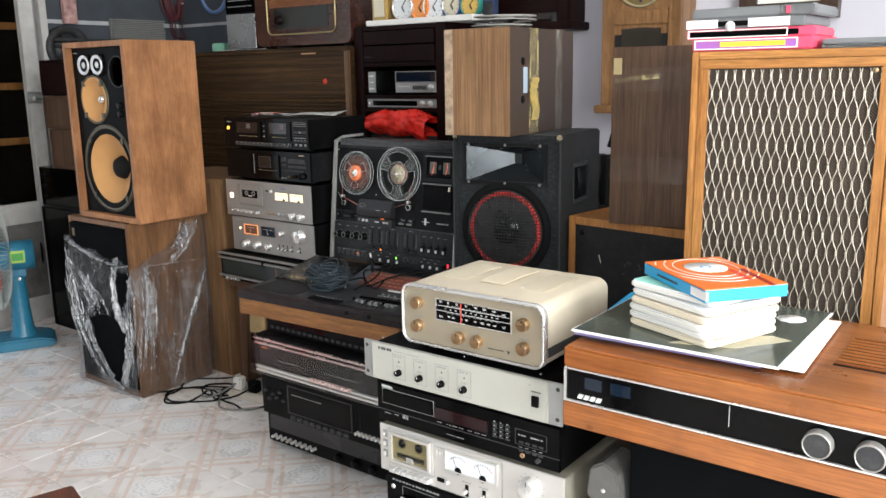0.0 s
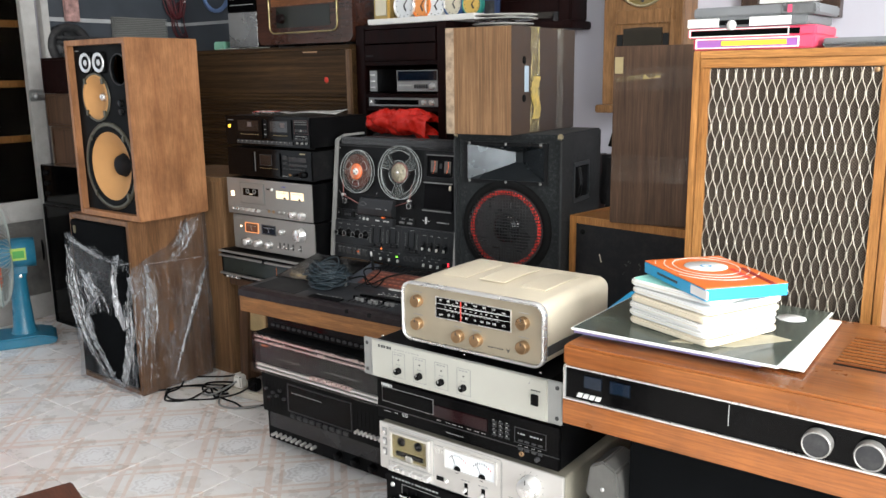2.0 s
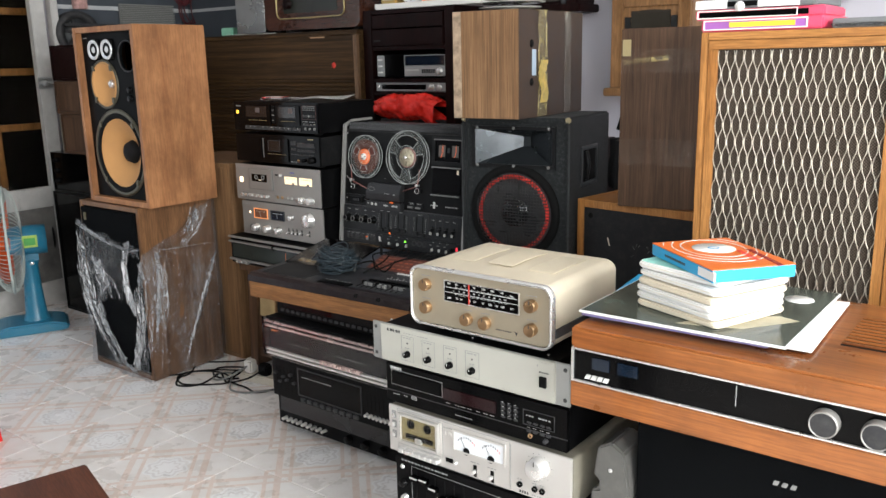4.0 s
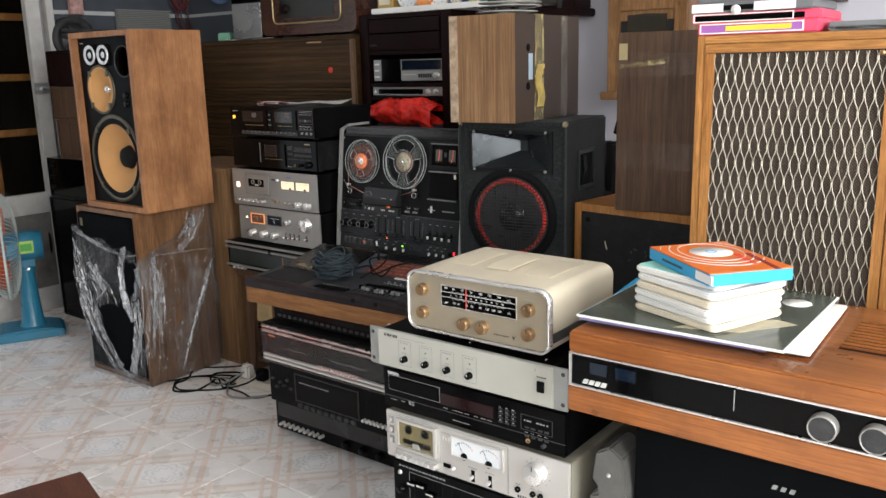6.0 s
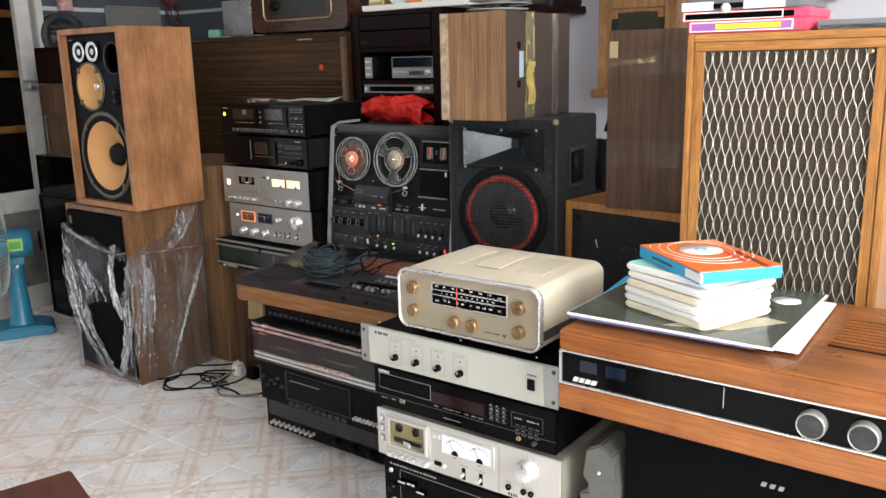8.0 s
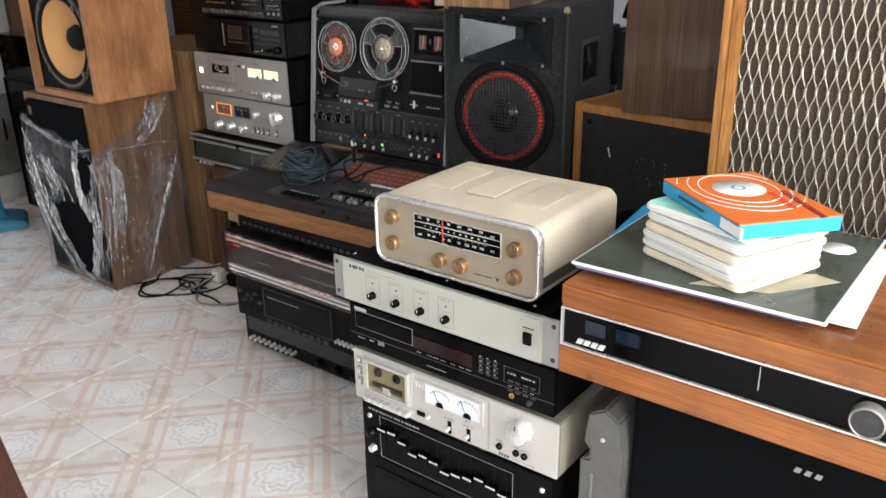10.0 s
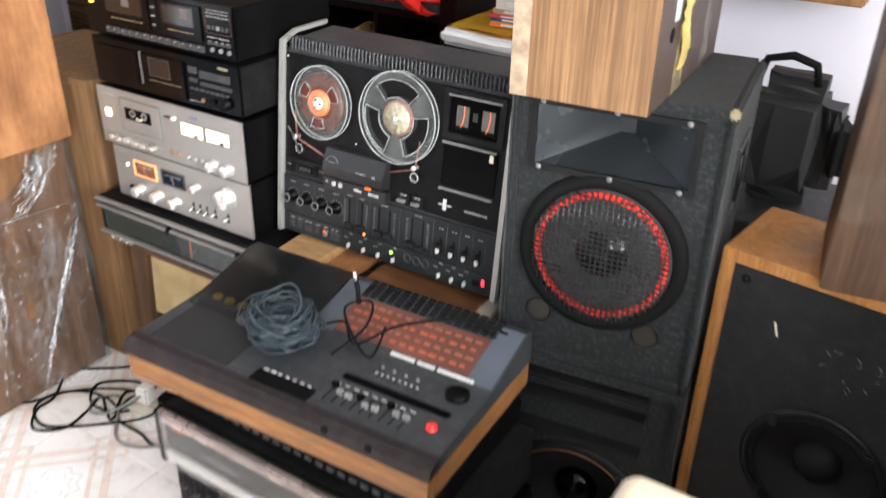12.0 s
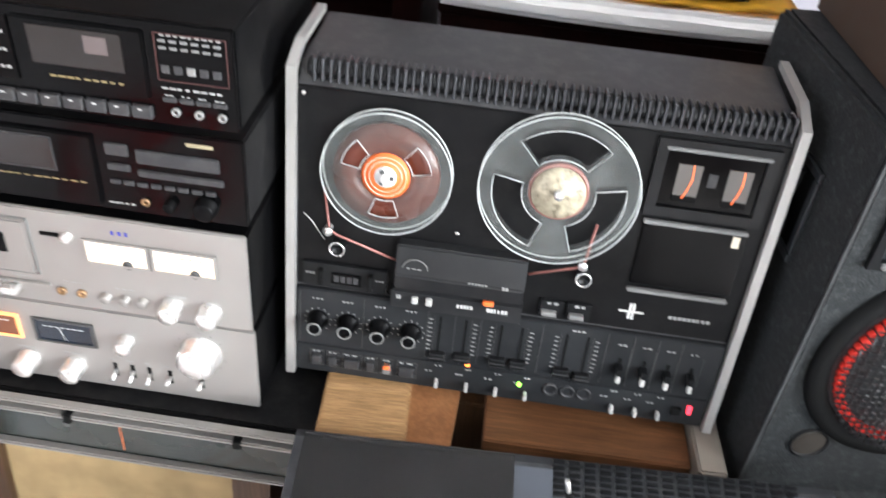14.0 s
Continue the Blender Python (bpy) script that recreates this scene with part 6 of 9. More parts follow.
# ---------------------------------------------------------------- silver and black component stack
def silver_cassette():
    t = unit("cassette_deck", "silver cassette deck with two lit meters in a stack", (-2.403, 2.108, 0.672), 0.458, 0.27, 0.140, BLACK, SILVER_SATIN, 0.004, "cassette deck")
    part("indicator_lamp", add_box(bm_new(), 0.024, 0.042, -0.003, 0.001, 0.070, 0.090, 0.002, 1), LAMP_WARM, t, "glowing warm power button")
    frame_part("door_outline", t, GREY_MID, 0.080, 0.213, 0.048, 0.126, 0.001, -0.0025, 0.0005)
    box_part("cassette_door", t, SILVER_SATIN, 0.083, 0.210, -0.005, 0.001, 0.050, 0.124, 0.002)
    box_part("door_window", t, BLACK_GLOSS, 0.098, 0.184, -0.0062, -0.004, 0.078, 0.106, 0.001)
    for x in (0.125, 0.163):
        part("cassette_hub", add_ring(bm_new(), (x, -0.0062, 0.095), "y", 0.005, 0.0095, 0.0008, 24), GREY_MID, t)
    box_part("cassette_label", t, PAPER_CREAM, 0.135, 0.155, -0.0068, -0.006, 0.083, 0.087)
    for x0 in (0.276, 0.353):
        frame_part("meter_bezel", t, SILVER_SATIN, x0 - 0.003, x0 + 0.071, 0.076, 0.110, 0.003, -0.003, 0.0005)
        box_part("level_meter", t, METER_LIT, x0, x0 + 0.068, -0.0012, 0.001, 0.079, 0.107, 0, "warm lit level meter")
        part("meter_pivot", add_lathe(bm_new(), [(0.006, 0), (0.006, 0.001), (0, 0.001)], (x0 + 0.045, -0.0012, 0.080), "y", 16), DARK_MARK, t)
        bars(t, x0 + 0.010, x0 + 0.058, 0.100, 5, 0.0012, DARK_MARK, -0.0012, int(x0 * 99))
    for i, x in enumerate((0.036, 0.058, 0.085, 0.112, 0.139, 0.166)):
        key(t, x, x + (0.018 if i else 0.014), 0.020, 0.030, 0.014, CHROME, 0, "transport_key")
    box_part("key_shelf", t, SILVER_SATIN, 0.020, 0.222, -0.004, 0.001, 0.031, 0.036, 0.001)
    for x in (0.234, 0.258):
        part("socket", add_ring(bm_new(), (x, 0, 0.027), "y", 0.002, 0.0055, 0.003, 18), BRASS, t)
    for x in (0.288, 0.310, 0.331):
        knob(t, x, 0.027, 0.006, 0.008, SILVER_SATIN)
    for x in (0.366, 0.411):
        knob(t, x, 0.027, 0.0125, 0.022, CHROME)
    box_part("slide_switch", t, BLACK, 0.225, 0.246, -0.002, 0.001, 0.107, 0.111)
    knob(t, 0.256, 0.109, 0.0055, 0.008, CHROME)
    bars(t, 0.307, 0.330, 0.122, 3, 0.005, plain("blue_ink", (0.04, 0.05, 0.35), 0.6), 0, 3, "scribble", 0.6)
    bars(t, 0.022, 0.060, 0.124, 6, 0.003, GREY_MARK, 0, 5, "logo_bar")
    for k in range(6):
        bars(t, 0.060 + k * 0.06, 0.085 + k * 0.06, 0.042, 3, 0.0014, GREY_MARK, 0, k)


def silver_amplifier():
    t = unit("amplifier", "silver integrated amplifier with two meters and bright knobs", (-2.384, 2.112, 0.534), 0.440, 0.27, 0.137, BLACK, SILVER_SATIN, 0.008, "amplifier")
    part("indicator_lamp", add_cyl(bm_new(), (0.046, 0, 0.094), "y", 0.004, 0.002, 14), LAMP_WARM, t)
    for x0, m_ in ((0.072, METER_AMBER), (0.166, BLUE_GLASS)):
        frame_part("meter_bezel", t, plain("dark_bezel", (0.05, 0.05, 0.05), 0.4) if m_ is BLUE_GLASS else METER_AMBER, x0 - 0.002, x0 + 0.074, 0.074, 0.112, 0.003, -0.003, 0.0005)
        box_part("level_meter", t, m_ if m_ is BLUE_GLASS else plain("brown_meter_face", (0.16, 0.06, 0.03), 0.4), x0 + 0.001, x0 + 0.071, -0.0012, 0.001, 0.077, 0.109)
        part("meter_needle", add_tube(bm_new(), [(x0 + 0.036, -0.002, 0.080), (x0 + 0.030, -0.002, 0.100)], 0.0005, 4), WHITE_MARK, t)
        bars(t, x0 + 0.010, x0 + 0.062, 0.100, 7, 0.0014, WHITE_MARK, -0.0012, 4)
    for x in (0.083, 0.146, 0.206):
        knob(t, x, 0.038, 0.0135, 0.024, CHROME)
        bars(t, x - 0.012, x + 0.012, 0.058, 3, 0.0014, GREY_MARK, 0, int(x * 99))
    knob(t, 0.280, 0.094, 0.010, 0.020, CHROME)
    knob(t, 0.372, 0.092, 0.024, 0.026, CHROME, None, 0, "volume_knob", "large bright volume knob")
    for k in range(11):
        a = radians(225 - k * 27)
        part("scale_mark", add_cyl(bm_new(), (0.372 + 0.031 * math.cos(a), 0, 0.092 + 0.031 * math.sin(a)), "y", 0.0007, 0.0006, 6), DARK_MARK, t)
    for x in (0.258, 0.280, 0.302, 0.328, 0.368):
        box_part("lever_slot", t, BLACK, x - 0.0025, x + 0.0025, -0.0008, 0.001, 0.030, 0.052)
        part("lever", add_tube(bm_new(), [(x, 0, 0.041), (x, -0.014, 0.034 if x < 0.31 else 0.040)], 0.0025, 8), CHROME, t)
        bars(t, x - 0.006, x + 0.006, 0.058, 1, 0.0014, GREY_MARK, 0, int(x * 99))
    part("socket", add_ring(bm_new(), (0.050, 0, 0.038), "y", 0.0025, 0.006, 0.003, 18), BLACK_GLOSS, t)
    bars(t, 0.020, 0.052, 0.124, 5, 0.003, GREY_MARK, 0, 5, "logo_bar")


def double_deck(z):
    t = unit("double_cassette_deck", "black double cassette deck topped with papers", (-2.390, 2.110, z), 0.447, 0.29, 0.116, BLACK, BLACK_GLOSS, 0.010, "cassette deck")
    for x0, x1 in ((0.060, 0.210), (0.236, 0.362)):
        box_part("cassette_door", t, BLACK_GLOSS, x0, x1, -0.004, 0.001, 0.036, 0.106, 0.0015)
        box_part("door_window", t, plain("brown_window", (0.012, 0.009, 0.008), 0.12), x0 + 0.016, x1 - 0.020, -0.0048, -0.003, 0.062, 0.100)
        box_part("label_square", t, plain("grey_rose", (0.10, 0.08, 0.078), 0.5), x0 + 0.070, x0 + 0.092, -0.0054, -0.004, 0.078, 0.095)
        bars(t, x0 + 0.03, x1 - 0.02, 0.050, 9, 0.002, plain("gold_print", (0.22, 0.17, 0.08), 0.5), -0.004, int(x0 * 99))
    box_part("indicator_strip", t, BLACK, 0.214, 0.232, -0.002, 0.001, 0.040, 0.104)
    for z_ in (0.052, 0.070, 0.088):
        bars(t, 0.217, 0.229, z_, 2, 0.003, GREY_MARK, -0.002, int(z_ * 999))
    for i in range(13):
        key(t, 0.066 + i * 0.0230, 0.0865 + i * 0.0230, 0.016, 0.029, 0.006, GREY_DARK, 0, "push_key")
        bars(t, 0.0735 + i * 0.0230, 0.0795 + i * 0.0230, 0.0262, 1, 0.0014, WHITE_MARK, -0.006, i, "key_mark")
    frame_part("button_field", t, plain("dull_red_line", (0.04, 0.013, 0.012), 0.5), 0.372, 0.441, 0.058, 0.106, 0.001, -0.0015, 0.0005)
    for i in range(6):
        for j in range(2):
            key(t, 0.376 + i * 0.0105, 0.383 + i * 0.0105, 0.090 + j * 0.007, 0.0925 + j * 0.007, 0.002, GREY_MID, 0)
    for i in range(5):
        key(t, 0.376 + i * 0.0125, 0.384 + i * 0.0125, 0.066, 0.074, 0.002, GREY_DARK if i != 2 else GREY_MID, 0)
    bars(t, 0.374, 0.436, 0.050, 8, 0.002, GREY_MARK, 0, 2)
    bars(t, 0.378, 0.438, 0.1035, 9, 0.0014, GREY_MARK, 0, 9)
    for i in range(4):
        key(t, 0.374 + i * 0.0165, 0.388 + i * 0.0165, 0.036, 0.041, 0.003, GREY_DARK, 0, "push_key")
        bars(t, 0.376 + i * 0.0165, 0.386 + i * 0.0165, 0.0425, 2, 0.0012, GREY_MARK, 0, i + 20)
    for x in (0.386, 0.409, 0.432):
        part("socket", add_ring(bm_new(), (x, 0, 0.026), "y", 0.002, 0.0045, 0.004, 14), GREY_MID, t)
    part("indicator_lamp", add_box(bm_new(), 0.018, 0.030, -0.002, 0.001, 0.072, 0.084), AMBER_LAMP, t, "lit amber power button")
    bars(t, 0.016, 0.046, 0.100, 5, 0.003, GREY_MARK, 0, 6, "logo_bar")


def single_deck(z):
    t = unit("cassette_deck", "black cassette deck with wide display in a stack", (-2.392, 2.112, z), 0.450, 0.27, 0.113, BLACK_DUSTY, BLACK_GLOSS, 0.010, "cassette deck")
    box_part("disc_tray", t, BLACK_GLOSS, 0.020, 0.150, -0.004, 0.001, 0.030, 0.098, 0.001)
    box_part("cassette_door", t, BLACK_GLOSS, 0.163, 0.294, -0.005, 0.001, 0.018, 0.100, 0.0015)
    box_part("door_edge", t, GREY_MID, 0.1575, 0.161, -0.004, 0.001, 0.030, 0.100)
    frame_part("door_window", t, GREY_DARK, 0.188, 0.252, 0.054, 0.094, 0.0015, -0.006, -0.004)
    box_part("door_glass", t, plain("brown_window_b", (0.012, 0.009, 0.008), 0.12), 0.190, 0.250, -0.0056, -0.004, 0.056, 0.092)
    bars(t, 0.185, 0.285, 0.044, 10, 0.0018, plain("gold_print_b", (0.2, 0.15, 0.07), 0.5), -0.005, 2)
    for x0, x1, z0, z1 in ((0.306, 0.330, 0.080, 0.094), (0.306, 0.330, 0.062, 0.070), (0.338, 0.425, 0.074, 0.090), (0.338, 0.428, 0.058, 0.066)):
        box_part("display", t, GREY_DARK, x0, x1, -0.003, 0.001, z0, z1, 0.001)
    for i in range(8):
        key(t, 0.306 + i * 0.0145, 0.317 + i * 0.0145, 0.045, 0.050, 0.003, GREY_DARK, 0, "push_key")
    part("socket", add_ring(bm_new(), (0.341, 0, 0.026), "y", 0.0022, 0.0048, 0.003, 16), BRASS, t)
    knob(t, 0.368, 0.027, 0.006, 0.010, BLACK)
    knob(t, 0.407, 0.030, 0.0115, 0.014, BLACK)
    box_part("name_plate", t, plain("dull_gold", (0.30, 0.26, 0.16), 0.5), 0.392, 0.420, -0.001, 0.001, 0.101, 0.105)
    bars(t, 0.300, 0.330, 0.020, 5, 0.002, GREY_MARK, 0, 2)


def long_tuner():
    t = unit("tuner", "long black tuner with aluminium trim rails", (-2.440, 2.088, 0.418), 0.580, 0.30, 0.115, BLACK_DUSTY, BLACK, 0.006, "tuner")
    for z in (0.106, 0.088, 0.018):
        box_part("trim_rail", t, SILVER_SATIN, -0.003, 0.583, -0.012, 0.001, z, z + 0.007, 0.002, "aluminium trim rail")
    box_part("dial_glass", t, plain("green_black_dial", (0.022, 0.028, 0.025), 0.1, bumps=0), 0.016, 0.564, -0.004, 0.001, 0.030, 0.086, 0.001)
    for i in range(6):
        key(t, 0.034 + i * 0.013, 0.043 + i * 0.013, -0.004 + 0.012, 0.017, 0.010, GREY_MID if i % 2 else CHROME, 0, "push_key")
    for x in (0.25, 0.47):
        box_part("rail_clip", t, RUBBER, x, x + 0.010, -0.014, 0.0, 0.083, 0.098, 0.001)
    box_part("dial_pointer", t, ORANGE_MARK, 0.318, 0.3190, -0.005, -0.003, 0.036, 0.080)
    return t


def floor_radio():
    t = thing("vintage_radio", "old brown wooden radio with woven tan cloth front", "radio", (-2.432, 2.112, 0.0))
    w, d, h = 0.500, 0.27, 0.417
    bm = bm_new()
    add_box(bm, 0, w, 0, d, h - 0.030, h - 0.0005, 0.003)
    add_prism(bm, [(0.030, 0.0), (0.075, 0.0), (0.104, h - 0.030), (0.050, h - 0.030)], "y", 0.0, d)
    add_prism(bm, [(w - 0.030, 0.0), (w - 0.075, 0.0), (w - 0.060, h - 0.030), (w - 0.006, h - 0.030)], "y", 0.0, d)
    add_box(bm, 0.06, w - 0.06, 0.012, d, 0.04, 0.075)
    part("cabinet", bm, DARK_BROWN_BOX, t)
    box_part("cloth", t, CLOTH_TAN, 0.08, w - 0.05, 0.014, 0.020, 0.21, h - 0.030, 0, "woven tan cloth")
    box_part("lower_panel", t, BLACK, 0.07, w - 0.05, 0.022, 0.03, 0.075, 0.21)
    for i in range(3):
        knob(t, 0.15 + i * 0.09, 0.15, 0.022, 0.03, BLACK, None, 0.022)


silver_cassette()
silver_amplifier()
single_deck(0.8135)
double_deck(0.928)
long_tuner()
floor_radio()
t = thing("cassette_tape", "clear cassette with red and white label on the black deck", "cassette", (-2.300, 2.165, 1.0445), 12)
box_part("shell", t, CASE_CLEAR, 0, 0.100, 0, 0.060, 0, 0.012, 0.002)
box_part("label", t, RED_MARK, 0.008, 0.094, 0.006, 0.050, 0.0123, 0.0130)
for y in (0.010, 0.030):
    box_part("label_stripe", t, PAPER, 0.012, 0.080, y, y + 0.012, 0.0128, 0.0135)
bm = bm_new()
add_sheet(bm, 8, 6, lambda u, v: (0.21 * u, 0.10 * v + 0.03 * u, 0.003 + 0.006 * math.sin(3 * u + v) ** 2 + 0.012 * u * v), 0.0006)
solid("paper", bm, PAPER, "creased white paper lying on the black deck", "paper", (-2.170, 2.190, 1.0445), 14)
bm = bm_new()
add_sheet(bm, 6, 5, lambda u, v: (0.20 * u, 0.10 * v, 0.002 + 0.008 * (u - 0.4) ** 2), 0.0006)
solid("paper", bm, PAPER, "folded white paper lying on the black deck", "paper", (-2.375, 2.27, 1.0445), -4)


# ---------------------------------------------------------------- four-way loudspeaker on a film-wrapped one
def cone_driver(parent, x, z, r, cone, surround, frame_m, y, cap, cap_m, name="driver", label=""):
    b = part(name, add_lathe(bm_new(), [(r * 1.0, 0), (r * 1.0, 0.004), (r * 0.93, 0.006), (r * 0.90, 0.003)], (x, y, z), "y", 48), frame_m, parent, label)
    part("surround", add_lathe(bm_new(), [(r * 0.91, 0.003), (r * 0.86, 0.008), (r * 0.80, 0.003), (r * 0.78, 0.001)], (x, y, z), "y", 48), surround, b)
    part("cone", add_lathe(bm_new(), [(r * 0.79, 0.001), (r * 0.5, -0.018 * r / 0.1), (cap * 0.9, -0.034 * r / 0.1)], (x, y, z), "y", 48), cone, b)
    part("dust_cap", add_lathe(bm_new(), [(cap, -0.032 * r / 0.1), (cap * 0.8, -0.026 * r / 0.1 + cap * 0.25), (cap * 0.4, -0.024 * r / 0.1 + cap * 0.42), (0, -0.023 * r / 0.1 + cap * 0.48)], (x, y, z), "y", 28), cap_m, b)
    for k in range(4):
        a = radians(45 + 90 * k)
        box = add_box(bm_new(), x + r * 0.9 * math.cos(a) - 0.006, x + r * 0.9 * math.cos(a) + 0.006, y - 0.012, y - 0.004, z + r * 0.9 * math.sin(a) - 0.010, z + r * 0.9 * math.sin(a) + 0.010, 0.001, 1)
        part("clamp", box, frame_m, b)
    return b


def four_way():
    t = cabinet("loudspeaker", "walnut four-way loudspeaker with bare tan paper cones", (-2.882, 1.780, 0.6755), 0.394, 0.300, 0.6485, WALNUT_LIGHT, 0.020)
    part("baffle", holed_panel(0.0205, 0.3735, 0.0205, 0.628, 0.025, [(0.203, 0.190, 0.148), (0.148, 0.442, 0.081), (0.308, 0.540, 0.052)]), plain("matt_black_baffle", (0.003, 0.003, 0.0033), 0.6, spec=0.1), t)
    box_part("chamber", t, RUBBER, 0.0205, 0.3735, 0.20, 0.205, 0.0205, 0.628)
    olive = plain("dull_olive_metal", (0.085, 0.078, 0.055), 0.4, 0.5)
    horn_metal = plain("bright_spun_horn", (0.62, 0.63, 0.64), 0.25, 0.35, bumps=0)
    cone_driver(t, 0.203, 0.190, 0.163, CONE_TAN, RUBBER, olive, 0.025, 0.044, CONE_BLACK, "woofer", "large tan woofer with black centre")
    cone_driver(t, 0.148, 0.442, 0.090, CONE_TAN, CONE_TAN, olive, 0.025, 0.017, CHROME, "midrange_driver", "tan midrange cone with metal centre")
    for x in (0.107, 0.194):
        b = part("tweeter", add_box(bm_new(), x - 0.037, x + 0.037, 0.016, 0.025, 0.528, 0.604, 0.016), RUBBER, t)
        part("horn", add_lathe(bm_new(), [(0.036, -0.001), (0.035, 0.004), (0.031, 0.004), (0.024, 0.0), (0.014, -0.003), (0.010, 0.002), (0, 0.007)], (x, 0.016, 0.566), "y", 28), horn_metal, b, "bright metal tweeter horn")
    part("port", add_ring(bm_new(), (0.308, 0.025, 0.540), "y", 0.052, 0.056, 0.003, 36), GREY_DARK, t)
    for z in (0.415, 0.385):
        knob(t, 0.305, z + 0.006, 0.012, 0.010, BLACK_GLOSS, None, 0.025, "level_control")
    bars(t, 0.030, 0.058, 0.610, 4, 0.004, GREY_MARK, 0.025, 3, "logo_bar")


four_way()


def wrapped_speaker():
    t = cabinet("wrapped_loudspeaker", "walnut loudspeaker with black cloth in torn stretch film", (-2.955, 1.770, 0.0), 0.402, 0.325, 0.672, WALNUT, 0.018)
    box_part("grille_cloth", t, CLOTH_BLACK, 0.019, 0.383, -0.010, 0.02, 0.03, 0.650, 0.004, "black grille cloth")
    part("badge", add_box(bm_new(), 0.040, 0.058, -0.0125, -0.009, 0.598, 0.628, 0.002, 1), plain("dull_brass_badge", (0.12, 0.10, 0.05), 0.4, 0.6), t)
    rng = random.Random(11)

    def ragged(u, lo, hi, seed):
        return lo + (hi - lo) * (0.5 + 0.5 * noise.noise(Vector((u * 5.0, seed, 0.3))))

    # film over the front, torn open in the middle
    def front_top(u):
        return 0.60 - 0.13 * u + 0.06 * u * u + 0.006 * math.sin(17 * u)

    # outline of the hole torn into the film
    tear = [(0.29, 0.27), (0.48, 0.30), (0.68, 0.295), (0.72, 0.42), (0.86, 0.50), (1.0, 0.48), (0.99, 0.22), (0.78, 0.06), (0.67, 0.045), (0.46, 0.126)]

    def torn(u, z):
        u += 0.03 * noise.noise(Vector((u * 9, z * 30, 5.5)))
        z += 0.012 * noise.noise(Vector((u * 28, z * 20, 8.5)))
        inside = False
        for (u0, z0), (u1, z1) in zip(tear, tear[1:] + tear[:1]):
            if (z0 > z) != (z1 > z) and u < u0 + (u1 - u0) * (z - z0) / (z1 - z0):
                inside = not inside
        return inside

    bm = bm_new()
    nu, nv = 56, 64
    g = {}
    for i in range(nu + 1):
        u = i / nu
        for j in range(nv + 1):
            z = front_top(u) * j / nv
            if torn(u, z):
                continue
            y = -0.018 - 0.012 * noise.noise(Vector((u * 6, z * 7, 1.7))) - 0.008 * noise.noise(Vector((u * 21, z * 13, 4.2)))
            g[i, j] = bm.verts.new((-0.006 + 0.418 * u, y, z))
    for i in range(nu):
        for j in range(nv):
            q = [g.get(k) for k in ((i, j), (i + 1, j), (i + 1, j + 1), (i, j + 1))]
            if all(q):
                bm.faces.new(q).smooth = True
    part("stretch_film", bm, WRAP, t, "torn clear stretch film")
    bm = bm_new()
    nu, nv = 30, 40
    side = {}
    for i in range(nu + 1):
        u = i / nu
        top = 0.50 + 0.13 * u + 0.04 * min(1.0, max(0.0, (u - 0.50) / 0.18))
        for j in range(nv + 1):
            z = top * j / nv
            x = 0.410 + 0.010 * noise.noise(Vector((u * 6, z * 6, 9.1))) + 0.007 * noise.noise(Vector((u * 19, z * 9, 2.2)))
            side[i, j] = bm.verts.new((x, -0.010 + 0.345 * u, z))
    for i in range(nu):
        for j in range(nv):
            bm.faces.new((side[i, j], side[i + 1, j], side[i + 1, j + 1], side[i, j + 1])).smooth = True
    part("stretch_film", bm, WRAP, t)

    def fold(pts, width, seed):
        rng2, bm2 = random.Random(seed), bm_new()
        ps, n = [Vector(p) for p in pts], 26
        rows = []
        for k in range(n + 1):
            f = k / n * (len(ps) - 1)
            a = min(int(f), len(ps) - 2)
            p = ps[a].lerp(ps[a + 1], f - a)
            wd = width * (0.45 + 0.75 * rng2.random())
            row = []
            for s in range(-2, 3):
                row.append(bm2.verts.new(p + Vector((s * wd / 2, -0.010 * rng2.random() - 0.004 * abs(s % 2), s * wd * 0.18 + 0.004 * rng2.random()))))
            rows.append(row)
        for a, b in zip(rows, rows[1:]):
            for s in range(4):
                bm2.faces.new((a[s], a[s + 1], b[s + 1], b[s])).smooth = True
        part("film_fold", bm2, WRAP_FOLD, t, "bunched milky film")

    fold([(0.0, -0.018, 0.590), (0.10, -0.022, 0.560), (0.20, -0.024, 0.535), (0.36, -0.026, 0.512)], 0.010, 1)
    fold([(0.355, -0.026, 0.545), (0.360, -0.032, 0.512), (0.330, -0.028, 0.46), (0.335, -0.028, 0.38), (0.350, -0.026, 0.31), (0.375, -0.024, 0.265)], 0.017, 2)
    fold([(0.36, -0.026, 0.512), (0.39, -0.020, 0.515), (0.414, -0.008, 0.520)], 0.011, 3)
    fold([(0.105, -0.02, 0.28), (0.13, -0.022, 0.20), (0.19, -0.022, 0.12), (0.26, -0.022, 0.05), (0.32, -0.02, 0.02)], 0.018, 4)
    fold([(0.412, -0.012, 0.47), (0.405, -0.020, 0.34), (0.400, -0.020, 0.22), (0.36, -0.02, 0.12), (0.33, -0.02, 0.03)], 0.022, 5)
    fold([(0.416, 0.06, 0.50), (0.418, 0.05, 0.36), (0.418, 0.03, 0.20)], 0.013, 6)
    fold([(0.414, 0.245, 0.655), (0.418, 0.230, 0.60), (0.418, 0.195, 0.555)], 0.018, 7)
    fold([(0.416, 0.32, 0.45), (0.420, 0.27, 0.33), (0.418, 0.20, 0.16)], 0.009, 8)
    fold([(0.10, -0.022, 0.46), (0.15, -0.026, 0.42), (0.20, -0.026, 0.36), (0.13, -0.024, 0.31)], 0.016, 9)

